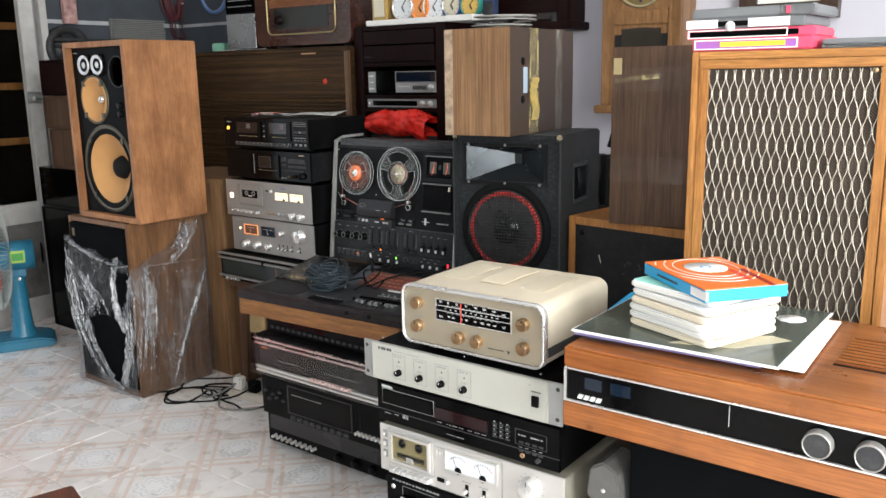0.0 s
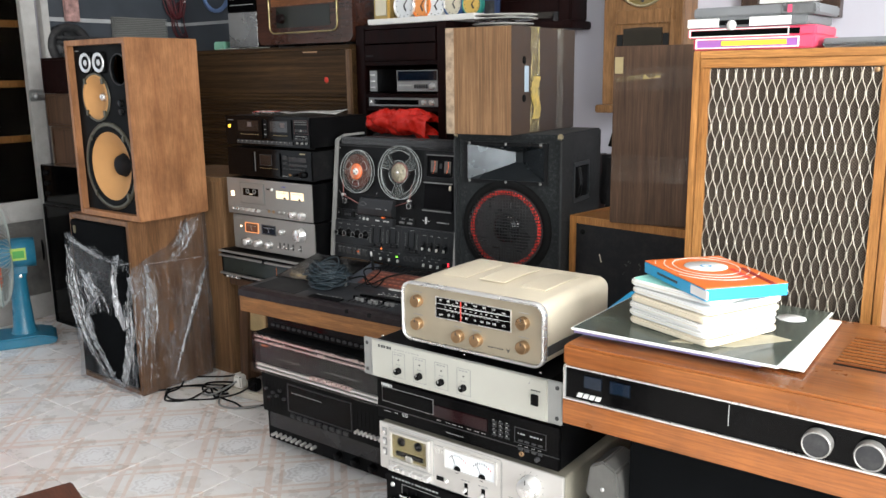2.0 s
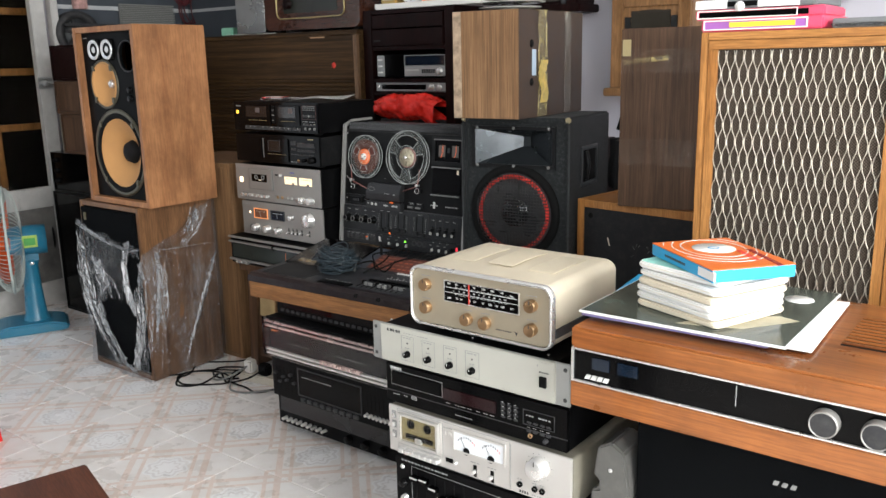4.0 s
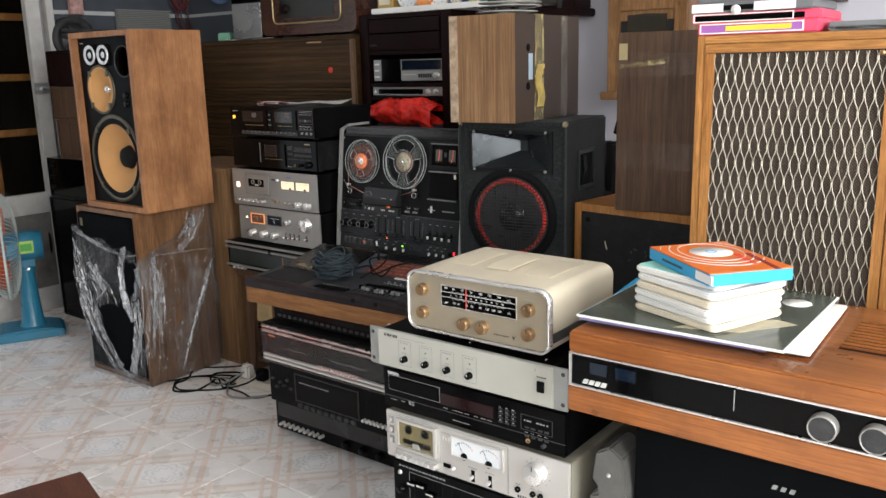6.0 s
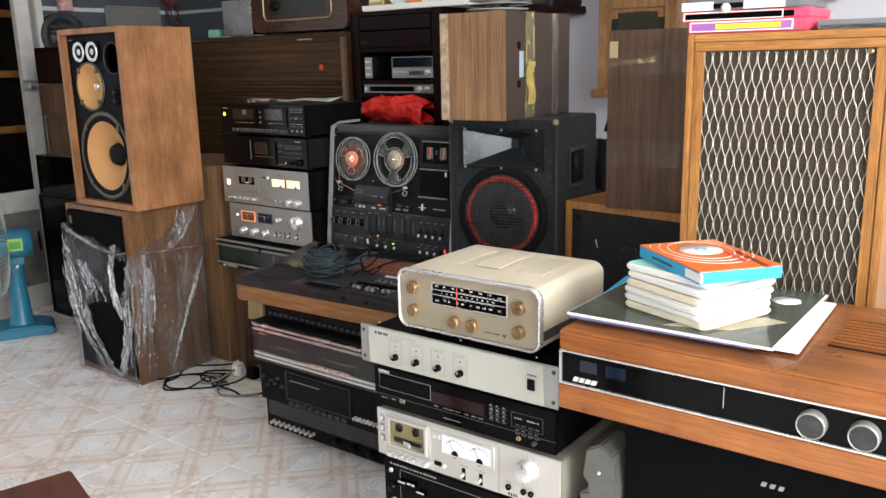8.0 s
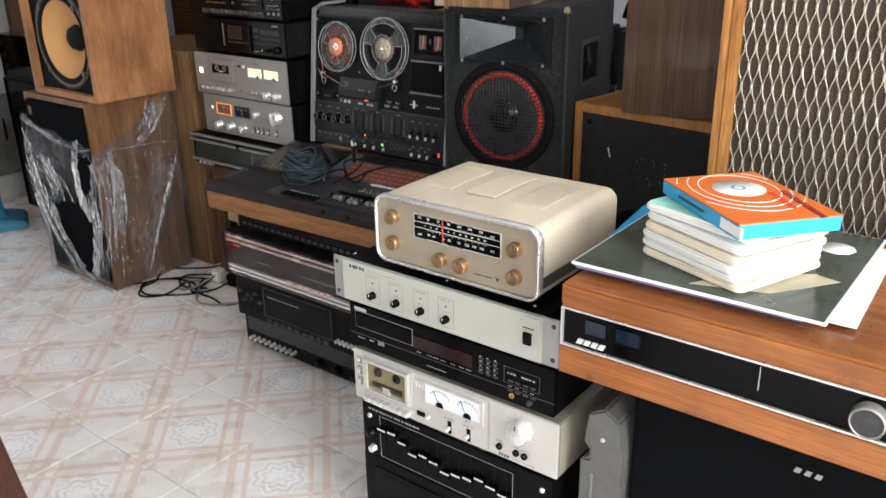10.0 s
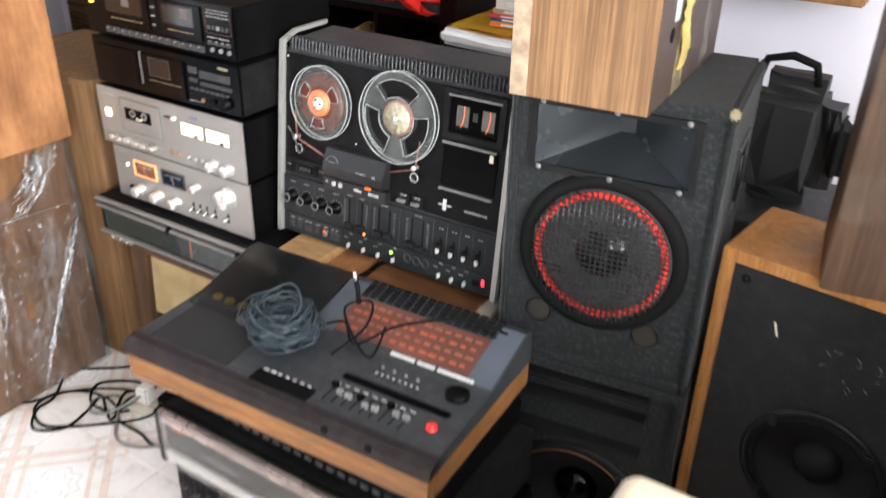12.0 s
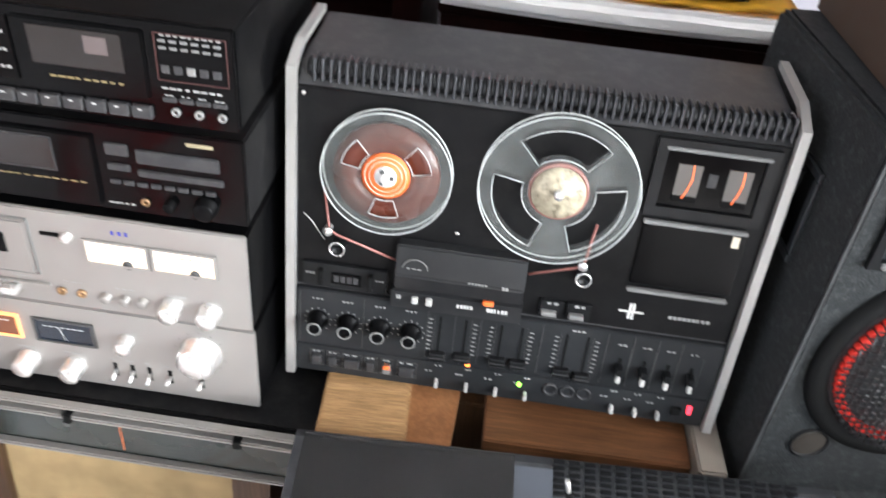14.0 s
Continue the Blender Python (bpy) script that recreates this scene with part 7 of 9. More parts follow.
    def streaks(path, spread, n, seed, width=0.0022, proud=(0.0, -0.006, 0.0)):
        """Thin bright creases pulled along a path of the film, tapering out at both ends."""
        r2, bm2 = random.Random(seed), bm_new()
        ps, up = [Vector(p) for p in path], Vector(proud)
        across = Vector((0, 1, 0)) if abs(up.x) > abs(up.y) else Vector((1, 0, 0))
        for q in range(n):
            a0 = r2.uniform(0.0, 0.55)
            a1 = min(1.0, a0 + r2.uniform(0.2, 0.6))
            off, wd, rows = r2.gauss(0, spread * 0.5), width * r2.uniform(0.4, 1.5), []
            for k in range(13):
                f = (a0 + (a1 - a0) * k / 12) * (len(ps) - 1)
                i = min(int(f), len(ps) - 2)
                p = ps[i].lerp(ps[i + 1], f - i) + across * (off + 0.25 * spread * noise.noise(Vector((k * 0.5, q, seed)))) + up * (0.5 + 0.5 * r2.random())
                half = across * wd * math.sin(math.pi * (k + 0.4) / 12.8) * r2.uniform(0.5, 1.3)
                rows.append((bm2.verts.new(p - half), bm2.verts.new(p + up * r2.uniform(0.2, 0.7)), bm2.verts.new(p + half)))
            for u, v in zip(rows, rows[1:]):
                bm2.faces.new((u[0], u[1], v[1], v[0]))
                bm2.faces.new((u[1], u[2], v[2], v[1]))
        part("film_crease", bm2, WRAP_GLINT, t, "bright creased film")

    out = (0.006, 0.0, 0.0)
    streaks([(0.0, -0.03, 0.590), (0.10, -0.03, 0.560), (0.20, -0.03, 0.535), (0.36, -0.03, 0.512)], 0.010, 12, 1, 0.0020)
    streaks([(0.36, -0.034, 0.525), (0.335, -0.034, 0.46), (0.337, -0.034, 0.38), (0.352, -0.034, 0.31), (0.372, -0.03, 0.265)], 0.016, 34, 2, 0.0030)
    streaks([(0.36, -0.03, 0.512), (0.39, -0.026, 0.517), (0.416, -0.012, 0.524)], 0.008, 8, 3, 0.0040)
    streaks([(0.418, 0.02, 0.52), (0.418, 0.045, 0.40), (0.418, 0.03, 0.25), (0.418, 0.005, 0.05)], 0.050, 46, 4, 0.0020, out)
    streaks([(0.412, -0.024, 0.40), (0.400, -0.026, 0.25), (0.36, -0.026, 0.12), (0.33, -0.026, 0.03)], 0.030, 24, 5, 0.0020)
    streaks([(0.420, 0.305, 0.44), (0.420, 0.25, 0.33), (0.420, 0.18, 0.16), (0.420, 0.13, 0.03)], 0.014, 18, 6, 0.0020, out)
    streaks([(0.418, 0.255, 0.665), (0.418, 0.235, 0.60), (0.418, 0.205, 0.55), (0.418, 0.14, 0.50)], 0.050, 30, 7, 0.0024, out)
    streaks([(0.02, -0.03, 0.57), (0.03, -0.03, 0.42), (0.06, -0.03, 0.28), (0.13, -0.03, 0.16), (0.25, -0.03, 0.03)], 0.055, 24, 8, 0.0018)
    streaks([(0.13, -0.03, 0.47), (0.17, -0.03, 0.40), (0.21, -0.03, 0.34), (0.24, -0.03, 0.28)], 0.070, 18, 9, 0.0020)
    streaks([(0.418, 0.02, 0.505), (0.418, 0.12, 0.50), (0.418, 0.30, 0.49)], 0.006, 6, 10, 0.0012, (0.004, 0, 0.004))
    # small pale quads scattered over the side film as modelled specular glints
    r3, bm3 = random.Random(31), bm_new()
    for q in range(190):
        y, z = r3.uniform(0.02, 0.31), r3.random() ** 1.2 * 0.5
        p, e = Vector((0.420 + 0.004 * r3.random(), y, z)), r3.uniform(0.0012, 0.0042)
        vs = [bm3.verts.new(p + Vector((e * r3.uniform(-0.9, 0.9), e * r3.uniform(0.3, 1) * sy, e * r3.uniform(0.5, 1.6) * sz))) for sy, sz in ((-1, -1), (1, -1), (1, 1), (-1, 1))]
        bm3.faces.new(vs)
    tagged(part("film_glints", bm3, WRAP_GLINT, t, "tiny pale flecks standing in for glints on the film"), kind="stuff")


wrapped_speaker()
t = cabinet("wooden_cabinet", "plain wood-print cabinet standing behind the loudspeakers", (-2.900, 2.125, 0.0), 0.436, 0.32, 0.802, OAK_PRINT, 0.016, category="cabinet")
box_part("door", t, OAK_PRINT, 0.017, 0.419, 0.002, 0.016, 0.017, 0.785, 0.001)

# ---------------------------------------------------------------- stacked small speakers further left
for i, (x0, x1, z0, z1, m_, lb) in enumerate(((-3.80, -3.40, 0.0, 0.595, BLACK, "black cabinet under a pile of small speakers"), (-3.79, -3.42, 0.597, 0.785, BLACK_GLOSS, "glossy black component under small brown speakers"),
                                         (-3.66, -3.44, 0.787, 0.968, DARK_BROWN_BOX, "small brown wooden speaker in a pile"), (-3.69, -3.44, 0.970, 1.118, DARK_BROWN_BOX, "small brown wooden speaker in a pile"),
                                         (-3.70, -3.44, 1.120, 1.280, DARK_RED_WOOD, "small dark red wooden speaker in a pile"))):
    t = cabinet("small_speaker" if i > 1 else "black_component", lb, (x0, 2.10 + 0.004 * i, z0), x1 - x0, 0.26, z1 - z0, m_, 0.010, category="loudspeaker" if i > 1 else "component")
    box_part("front", t, m_ if i > 1 else BLACK_GLOSS, 0.011, x1 - x0 - 0.011, 0.006, 0.02, 0.011, z1 - z0 - 0.011)
    if i == 1:
        for k in range(3):
            knob(t, 0.04, 0.05 + 0.05 * k, 0.012, 0.012, BLACK, None, 0.006)


# ---------------------------------------------------------------- standing fan
def table_fan():
    t = thing("floor_fan", "teal blue floor fan with orange blades in a film-covered cage", "fan", (-3.60, 1.86, 0.0), 64.5)
    bm = bm_new()
    add_prism(bm, [(-0.21, 0.0), (0.10, 0.0), (0.125, 0.012), (0.118, 0.030), (0.05, 0.048), (-0.13, 0.048), (-0.22, 0.026), (-0.225, 0.010)], "y", -0.105, 0.105)
    bmesh.ops.bevel(bm, geom=list(bm.edges), offset=0.012, segments=3, affect="EDGES", clamp_overlap=True)
    part("base", bm, BLUE_PLASTIC, t)
    bm = bm_new()
    add_lathe(bm, [(0.060, 0.040), (0.046, 0.080), (0.038, 0.200), (0.034, 0.300), (0.040, 0.325), (0.0, 0.33)], (-0.010, 0, 0), "z", 28)
    part("neck", bm, BLUE_PLASTIC, t)
    bm = bm_new()
    add_lathe(bm, [(0, -0.102), (0.040, -0.100), (0.058, -0.086), (0.066, -0.055), (0.068, 0.0), (0.066, 0.070), (0, 0.072)], (0, 0, 0.418), "x", 32)
    add_box(bm, -0.040, 0.030, -0.030, 0.030, 0.320, 0.370, 0.006)
    part("motor_housing", bm, BLUE_PLASTIC, t)
    part("motor_back", add_lathe(bm_new(), [(0.050, 0), (0.048, 0.006), (0.030, 0.010), (0, 0.010)], (0.100, 0, 0.418), "x", 28), BLACK, t)
    part("sticker", add_box(bm_new(), -0.030, 0.032, -0.0695, -0.067, 0.395, 0.450), plain("lime_label", (0.33, 0.50, 0.08), 0.5), t, "green and white label")
    part("sticker_field", add_box(bm_new(), -0.022, 0.024, -0.0702, -0.069, 0.405, 0.438), plain("green_label", (0.06, 0.32, 0.05), 0.5), t)
    part("screw", add_cyl(bm_new(), (0.0, -0.045, 0.318), "y", 0.008, 0.004, 14), CHROME, t)
    cx, cz, r = -0.085, 0.425, 0.240
    cage = bm_new()
    for k in range(72):
        a = 2 * math.pi * k / 72
        pts = []
        for s in range(9):
            u = s / 8
            rr = 0.03 + (r - 0.03) * math.sin(u * math.pi / 2)
            pts.append((cx - 0.085 + 0.085 * (1 - math.cos(u * math.pi / 2)) , rr * math.cos(a), cz + rr * math.sin(a)))
        add_tube(cage, pts, 0.0012, 4)
        pts = [(cx + 0.060 - 0.060 * (1 - math.cos(s / 6 * math.pi / 2)), (0.05 + (r - 0.05) * math.sin(s / 6 * math.pi / 2)) * math.cos(a), cz + (0.05 + (r - 0.05) * math.sin(s / 6 * math.pi / 2)) * math.sin(a)) for s in range(7)]
        add_tube(cage, pts, 0.0012, 4)
    add_tube(cage, [(cx, r * math.cos(2 * math.pi * k / 48), cz + r * math.sin(2 * math.pi * k / 48)) for k in range(48)], 0.006, 6, True)
    part("cage", cage, plain("pale_grey_wire", (0.45, 0.50, 0.47), 0.4), t, "pale wire cage")
    orange = plain("orange_blade", (0.85, 0.14, 0.02), 0.35)
    for k in range(3):
        bm = bm_new()
        a0 = radians(120 * k + 20)

        def blade(u, v):
            a = a0 + (v - 0.5) * 1.5 * (0.5 + 0.5 * u)
            rr = 0.03 + 0.165 * u
            return (cx - 0.02 + (v - 0.5) * 0.06, rr * math.cos(a), cz + rr * math.sin(a))
        add_sheet(bm, 8, 8, blade, 0.002)
        part("blade", bm, orange, t, "orange plastic blade")
    part("hub", add_lathe(bm_new(), [(0.035, -0.05), (0.035, 0.02), (0.0, 0.02)], (cx - 0.01, 0, cz), "x", 24), orange, t)
    bm = bm_new()
    add_lathe(bm, [(r * 1.02, 0.0), (r * 0.98, 0.045), (r * 0.75, 0.068), (0.03, 0.074)], (cx, 0, cz), "x", 40)
    for v in bm.verts:
        v.co += Vector((0.004, 0, 0)) * noise.noise(v.co * 14)
    part("film_cover", bm, film("fan_film", 0.045, 18.0), t, "thin clear film over the cage")


table_fan()
# low brown table in the foreground and a red stool at its side
t = thing("low_table", "dark red-brown wooden table corner by the walkway", "table", (-1.262, 0.806, 0.0), -15.7)
part("tabletop", add_box(bm_new(), 0, 0.62, -0.50, 0, 0.425, 0.450, 0.003), wood("red_brown_table", (0.075, 0.024, 0.013), (0.15, 0.052, 0.028), (3, 40, 40), 0.4), t)
for x in (0.03, 0.55):
    for y in (-0.46, -0.07):
        box_part("leg", t, DARK_RED_WOOD, x, x + 0.04, y, y + 0.04, 0.0, 0.4245, 0.003)
t = thing("plastic_stool", "bright red plastic stool standing on the tiles", "stool", (-2.62, 0.98, 0.0), 20)
RED_PLASTIC = plain("bright_red_plastic", (0.75, 0.02, 0.02), 0.35)
part("seat", add_box(bm_new(), -0.13, 0.13, -0.13, 0.13, 0.255, 0.270, 0.006), RED_PLASTIC, t)
for sx in (-1, 1):
    for sy in (-1, 1):
        part("leg", add_prism(bm_new(), [(sx * 0.165, 0.0), (sx * 0.130, 0.0), (sx * 0.100, 0.255), (sx * 0.128, 0.255)], "y", sy * 0.13 - 0.02, sy * 0.13 + 0.02), RED_PLASTIC, t)

# power leads and a socket strip on the floor
t = thing("socket_strip", "worn white socket strip with plugs on the floor", "socket strip", (-2.31, 1.965, 0.0), 8)
box_part("body", t, plain("yellowed_white_plastic", (0.55, 0.50, 0.42), 0.5, dust=0.2), 0, 0.20, 0, 0.055, 0, 0.030, 0.005)
box_part("plug", t, plain("plug_white", (0.62, 0.60, 0.56), 0.5), 0.03, 0.070, 0.008, 0.045, 0.0305, 0.080, 0.006)
box_part("plug", t, BLACK, 0.10, 0.145, 0.008, 0.045, 0.0305, 0.075, 0.006)
wire("power_lead", "black power lead lying in loops on the tiles", [(-2.16, 1.99, 0.075), (-2.22, 1.95, 0.03), (-2.31, 1.90, 0.004), (-2.38, 1.84, 0.004), (-2.44, 1.81, 0.004), (-2.51, 1.84, 0.004), (-2.52, 1.90, 0.004), (-2.47, 1.95, 0.004), (-2.40, 1.97, 0.004), (-2.32, 1.96, 0.010), (-2.25, 1.99, 0.075)], 0.0035, RUBBER)
wire("power_lead", "black power lead trailing from under the wrapped speaker", [(-2.44, 2.24, 0.004), (-2.43, 2.18, 0.004), (-2.45, 2.10, 0.004), (-2.53, 2.03, 0.004), (-2.60, 1.98, 0.004), (-2.62, 1.90, 0.004), (-2.58, 1.83, 0.004), (-2.54, 1.85, 0.004), (-2.50, 1.92, 0.006), (-2.44, 1.985, 0.004), (-2.35, 2.03, 0.004), (-2.24, 2.03, 0.01)], 0.0032, RUBBER)
wire("power_lead", "black power lead looping out over the tiles", [(-2.62, 2.10, 0.004), (-2.61, 2.02, 0.004), (-2.51, 1.90, 0.004), (-2.50, 1.84, 0.004), (-2.44, 1.79, 0.004), (-2.38, 1.835, 0.004), (-2.39, 1.91, 0.004), (-2.41, 1.965, 0.004), (-2.35, 1.935, 0.004), (-2.31, 1.92, 0.004), (-2.34, 1.99, 0.004), (-2.33, 2.02, 0.006), (-2.27, 2.02, 0.03)], 0.0036, RUBBER)
wire("power_lead", "black power lead wound round the socket strip", [(-2.32, 2.07, 0.004), (-2.40, 2.05, 0.004), (-2.46, 1.995, 0.004), (-2.42, 1.94, 0.004), (-2.355, 1.934, 0.004), (-2.30, 1.97, 0.006), (-2.32, 2.03, 0.010), (-2.36, 2.00, 0.012), (-2.30, 1.93, 0.006), (-2.21, 1.925, 0.004), (-2.14, 1.915, 0.004), (-2.10, 1.97, 0.006)], 0.0036, RUBBER)
wire("power_lead", "grey power lead curled beside the socket strip", [(-2.26, 1.985, 0.06), (-2.33, 1.93, 0.012), (-2.38, 1.91, 0.004), (-2.41, 1.95, 0.004), (-2.37, 1.99, 0.004), (-2.30, 1.93, 0.008), (-2.24, 1.88, 0.004), (-2.17, 1.89, 0.004), (-2.10, 1.95, 0.01)], 0.004, GREY_MID)
# ---------------------------------------------------------------- stage loudspeakers
GRID_BLACK = plain("satin_black_wire", (0.016, 0.016, 0.017), 0.32, spec=0.6)
CONE_SHEEN = plain("waxed_black_cone", (0.030, 0.032, 0.034), 0.3, spec=0.7)


def stage_speaker():
    t = thing("stage_loudspeaker", "black stage loudspeaker with red-ringed woofer and horn", "loudspeaker", (-1.337, 2.124, 0.500), 7)
    w, d, h = 0.350, 0.325, 0.513
    box_part("side_board", t, TOLEX, 0, 0.014, 0, d, 0, h, 0.005, "black textured side board")
    box_part("side_board", t, TOLEX, w - 0.014, w, 0, d, 0, h, 0.005)
    box_part("top_board", t, TOLEX, 0.014, w - 0.014, 0.001, d, h - 0.014, h - 0.0005)
    box_part("bottom_board", t, TOLEX, 0.014, w - 0.014, 0.001, d, 0.0005, 0.014)
    box_part("back_board", t, TOLEX, 0.014, w - 0.014, d - 0.012, d - 0.001, 0.014, h - 0.014)
    # baffle with openings for horn, woofer and ports
    bm = bm_new()
    hx0, hx1, hz0, hz1 = 0.043, 0.295, 0.372, 0.478
    add_box(bm, 0.0145, w - 0.0145, 0.010, 0.024, hz1, h - 0.0145)
    add_box(bm, 0.0145, hx0, 0.010, 0.024, hz0, hz1)
    add_box(bm, hx1, w - 0.0145, 0.010, 0.024, hz0, hz1)
    add_box(bm, 0.0145, w - 0.0145, 0.012, 0.024, 0.0145, hz0)
    part("baffle", bm, TOLEX, t)
    horn = bm_new()
    m = [(hx0, 0.008, hz0), (hx1, 0.008, hz0), (hx1, 0.008, hz1), (hx0, 0.008, hz1)]
    cxm = 0.172
    n = [(cxm - 0.012, 0.100, 0.418), (cxm + 0.012, 0.100, 0.418), (cxm + 0.012, 0.100, 0.448), (cxm - 0.012, 0.100, 0.448)]
    mv, nv = [horn.verts.new(p) for p in m], [horn.verts.new(p) for p in n]
    for i in range(4):
        horn.faces.new((mv[i], mv[(i + 1) % 4], nv[(i + 1) % 4], nv[i]))
    horn.faces.new(nv)
    bmesh.ops.solidify(horn, geom=list(horn.faces), thickness=0.002)
    part("horn", horn, plain("satin_black_horn", (0.095, 0.107, 0.118), 0.22, 0.5, spec=0.9), t, "satin black horn flare")
    frame_part("horn_flange", t, DECK_BLACK, hx0 - 0.010, hx1 + 0.010, hz0 - 0.008, hz1 + 0.008, 0.010, 0.004, 0.011)
    for x in (hx0 + 0.008, cxm, hx1 - 0.012):
        for z in (hz0 - 0.003, hz1 + 0.003):
            part("screw", add_lathe(bm_new(), [(0.005, 0), (0.004, 0.002), (0, 0.003)], (x, 0.004, z), "y", 12), GREY_MID, t)
    cx, cz, r = 0.172, 0.229, 0.114
    b = part("woofer", add_lathe(bm_new(), [(0.146, 0), (0.144, 0.008), (0.128, 0.012), (0.120, 0.004), (r, 0.001)], (cx, 0.012, cz), "y", 56), RUBBER, t, "black rubber woofer rim")
    part("cone", add_lathe(bm_new(), [(0.120, -0.001), (0.102, -0.002), (0.070, -0.0042), (0.040, -0.0056), (0.0, -0.006)], (cx, 0.006, cz), "y", 48), CONE_SHEEN, b)
    part("dust_cap", add_lathe(bm_new(), [(0.045, -0.005), (0.036, 0.003), (0.020, 0.008), (0, 0.010)], (cx, 0.006, cz), "y", 32), plain("glossy_black_cap", (0.012, 0.012, 0.013), 0.14), b)
    red = plain("red_surround", (0.80, 0.045, 0.030), 0.35)
    part("red_ring", add_lathe(bm_new(), [(0.106, 0.000), (0.108, 0.001), (0.113, 0.001), (0.115, 0.000)], (cx, 0.008, cz), "y", 64), plain("dark_red_surround", (0.22, 0.012, 0.010), 0.5), b, "dark red ring")
    bead = mesh_of("red_bead", add_box(bm_new(), -0.0036, 0.0036, -0.006, 0.003, -0.0056, 0.0056, 0.0014, 1), red)
    for i in range(68):
        a = 2 * math.pi * i / 68
        ob = part("red_bead", bead, None, b)
        ob.matrix_local = Matrix.Translation((cx + 0.1095 * math.cos(a), 0.004, cz + 0.1095 * math.sin(a))) @ Matrix.Rotation(-a + math.pi / 2 + 0.35, 4, "Y")
    # wire grid over the woofer
    k, s = 0, 0.0092
    while -0.112 + k * s < 0.113:
        o = -0.112 + k * s
        half = math.sqrt(max(0.0, 0.119 ** 2 - o * o))
        bow = 0.006 * (1 - (o / 0.12) ** 2)
        part("grid_wire", add_tube(bm_new(), [(cx + half * u, -0.008 - bow * (1 - u * u), cz + o) for u in (-1, -0.6, 0, 0.6, 1)], 0.0014, 4), GRID_BLACK, b)
        part("grid_wire", add_tube(bm_new(), [(cx + o, -0.010 - bow * (1 - u * u), cz + half * u) for u in (-1, -0.6, 0, 0.6, 1)], 0.0014, 4), GRID_BLACK, b)
        k += 1
    for x in (0.072, 0.265):
        p = part("port", add_ring(bm_new(), (x, 0.0115, 0.092), "y", 0.021, 0.024, 0.003, 28), DECK_BLACK, t)
        part("port_mouth", add_lathe(bm_new(), [(0.0215, 0.001), (0.021, 0.0012), (0, 0.0012)], (x, 0.0115, 0.092), "y", 28), plain("raw_port_board", (0.020, 0.015, 0.010), 0.9), p)
    # recessed side handles, one on each side
    for side in (0, 1):
        def out(v):
            return (w + v) if side else -v
        rim = bm_new()
        for y0, y1, z0, z1 in ((0.085, 0.215, 0.412, 0.424), (0.085, 0.215, 0.306, 0.318), (0.085, 0.097, 0.318, 0.412), (0.203, 0.215, 0.318, 0.412)):
            add_box(rim, min(out(-0.001), out(0.005)), max(out(-0.001), out(0.005)), y0, y1, z0, z1, 0.0015, 1)
        hd = part("handle", rim, plain("worn_handle_steel", (0.05, 0.055, 0.058), 0.35, 0.5, spec=0.6), t, "recessed dark side handle")
        part("handle_cup", add_box(bm_new(), min(out(-0.0005), out(0.0015)), max(out(-0.0005), out(0.0015)), 0.097, 0.203, 0.318, 0.412), RUBBER, hd)
        part("handle_bar", add_tube(bm_new(), [(out(0.003), 0.125, 0.322), (out(0.005), 0.138, 0.365), (out(0.003), 0.125, 0.408)], 0.007, 8), DECK_BLACK, hd)
    chipped = plain("scuffed_corner", (0.30, 0.25, 0.15), 0.6)
    for x in (0.0, w - 0.014):
        part("corner", add_box(bm_new(), x - 0.001, x + 0.015, -0.002, 0.014, h - 0.016, h + 0.001, 0.004), chipped, t, "chipped bare corner")
    # thin greyer lines down the front edges, an edge highlight put into the colour
    for x in (-0.0006, w - 0.0034):
        part("worn_edge", add_box(bm_new(), x, x + 0.004, -0.0008, 0.002, 0.02, h - 0.02), plain("edge_highlight_grey", (0.028, 0.030, 0.031), 0.6, vary=0.5, scale=30), t)


stage_speaker()


def stage_speaker_low():
    t = thing("stage_loudspeaker", "black stage loudspeaker with slotted front under another one", "loudspeaker", (-1.341, 2.114, 0.0), 7)
    w, d, h = 0.358, 0.37, 0.498
    box_part("side_board", t, TOLEX, 0, 0.014, 0, d, 0, h, 0.004)
    box_part("side_board", t, TOLEX, w - 0.014, w, 0, d, 0, h, 0.004)
    box_part("top_board", t, TOLEX, 0.014, w - 0.014, 0.001, d, h - 0.016, h - 0.0005)
    part("baffle", holed_panel(0.0145, w - 0.0145, 0.001, h - 0.0165, 0.018, [(0.175, 0.170, 0.130)]), TOLEX, t)
    box_part("back_board", t, TOLEX, 0.014, w - 0.014, d - 0.014, d, 0.0, h - 0.016)
    for z in (0.470, 0.430, 0.352):
        part("slot_ledge", add_prism(bm_new(), [(0.018, z), (-0.002, z - 0.006), (-0.002, z - 0.014), (0.018, z - 0.030)], "x", 0.060, w - 0.060), DECK_BLACK, t)
    cone_driver(t, 0.175, 0.170, 0.145, CONE_BLACK, RUBBER, DECK_BLACK, 0.018, 0.045, BLACK_GLOSS, "woofer", "large black woofer")
    part("copper_ring", add_ring(bm_new(), (0.175, 0.012, 0.170), "y", 0.125, 0.128, 0.002, 48), plain("dull_copper", (0.20, 0.09, 0.05), 0.5, 0.5), t)


stage_speaker_low()


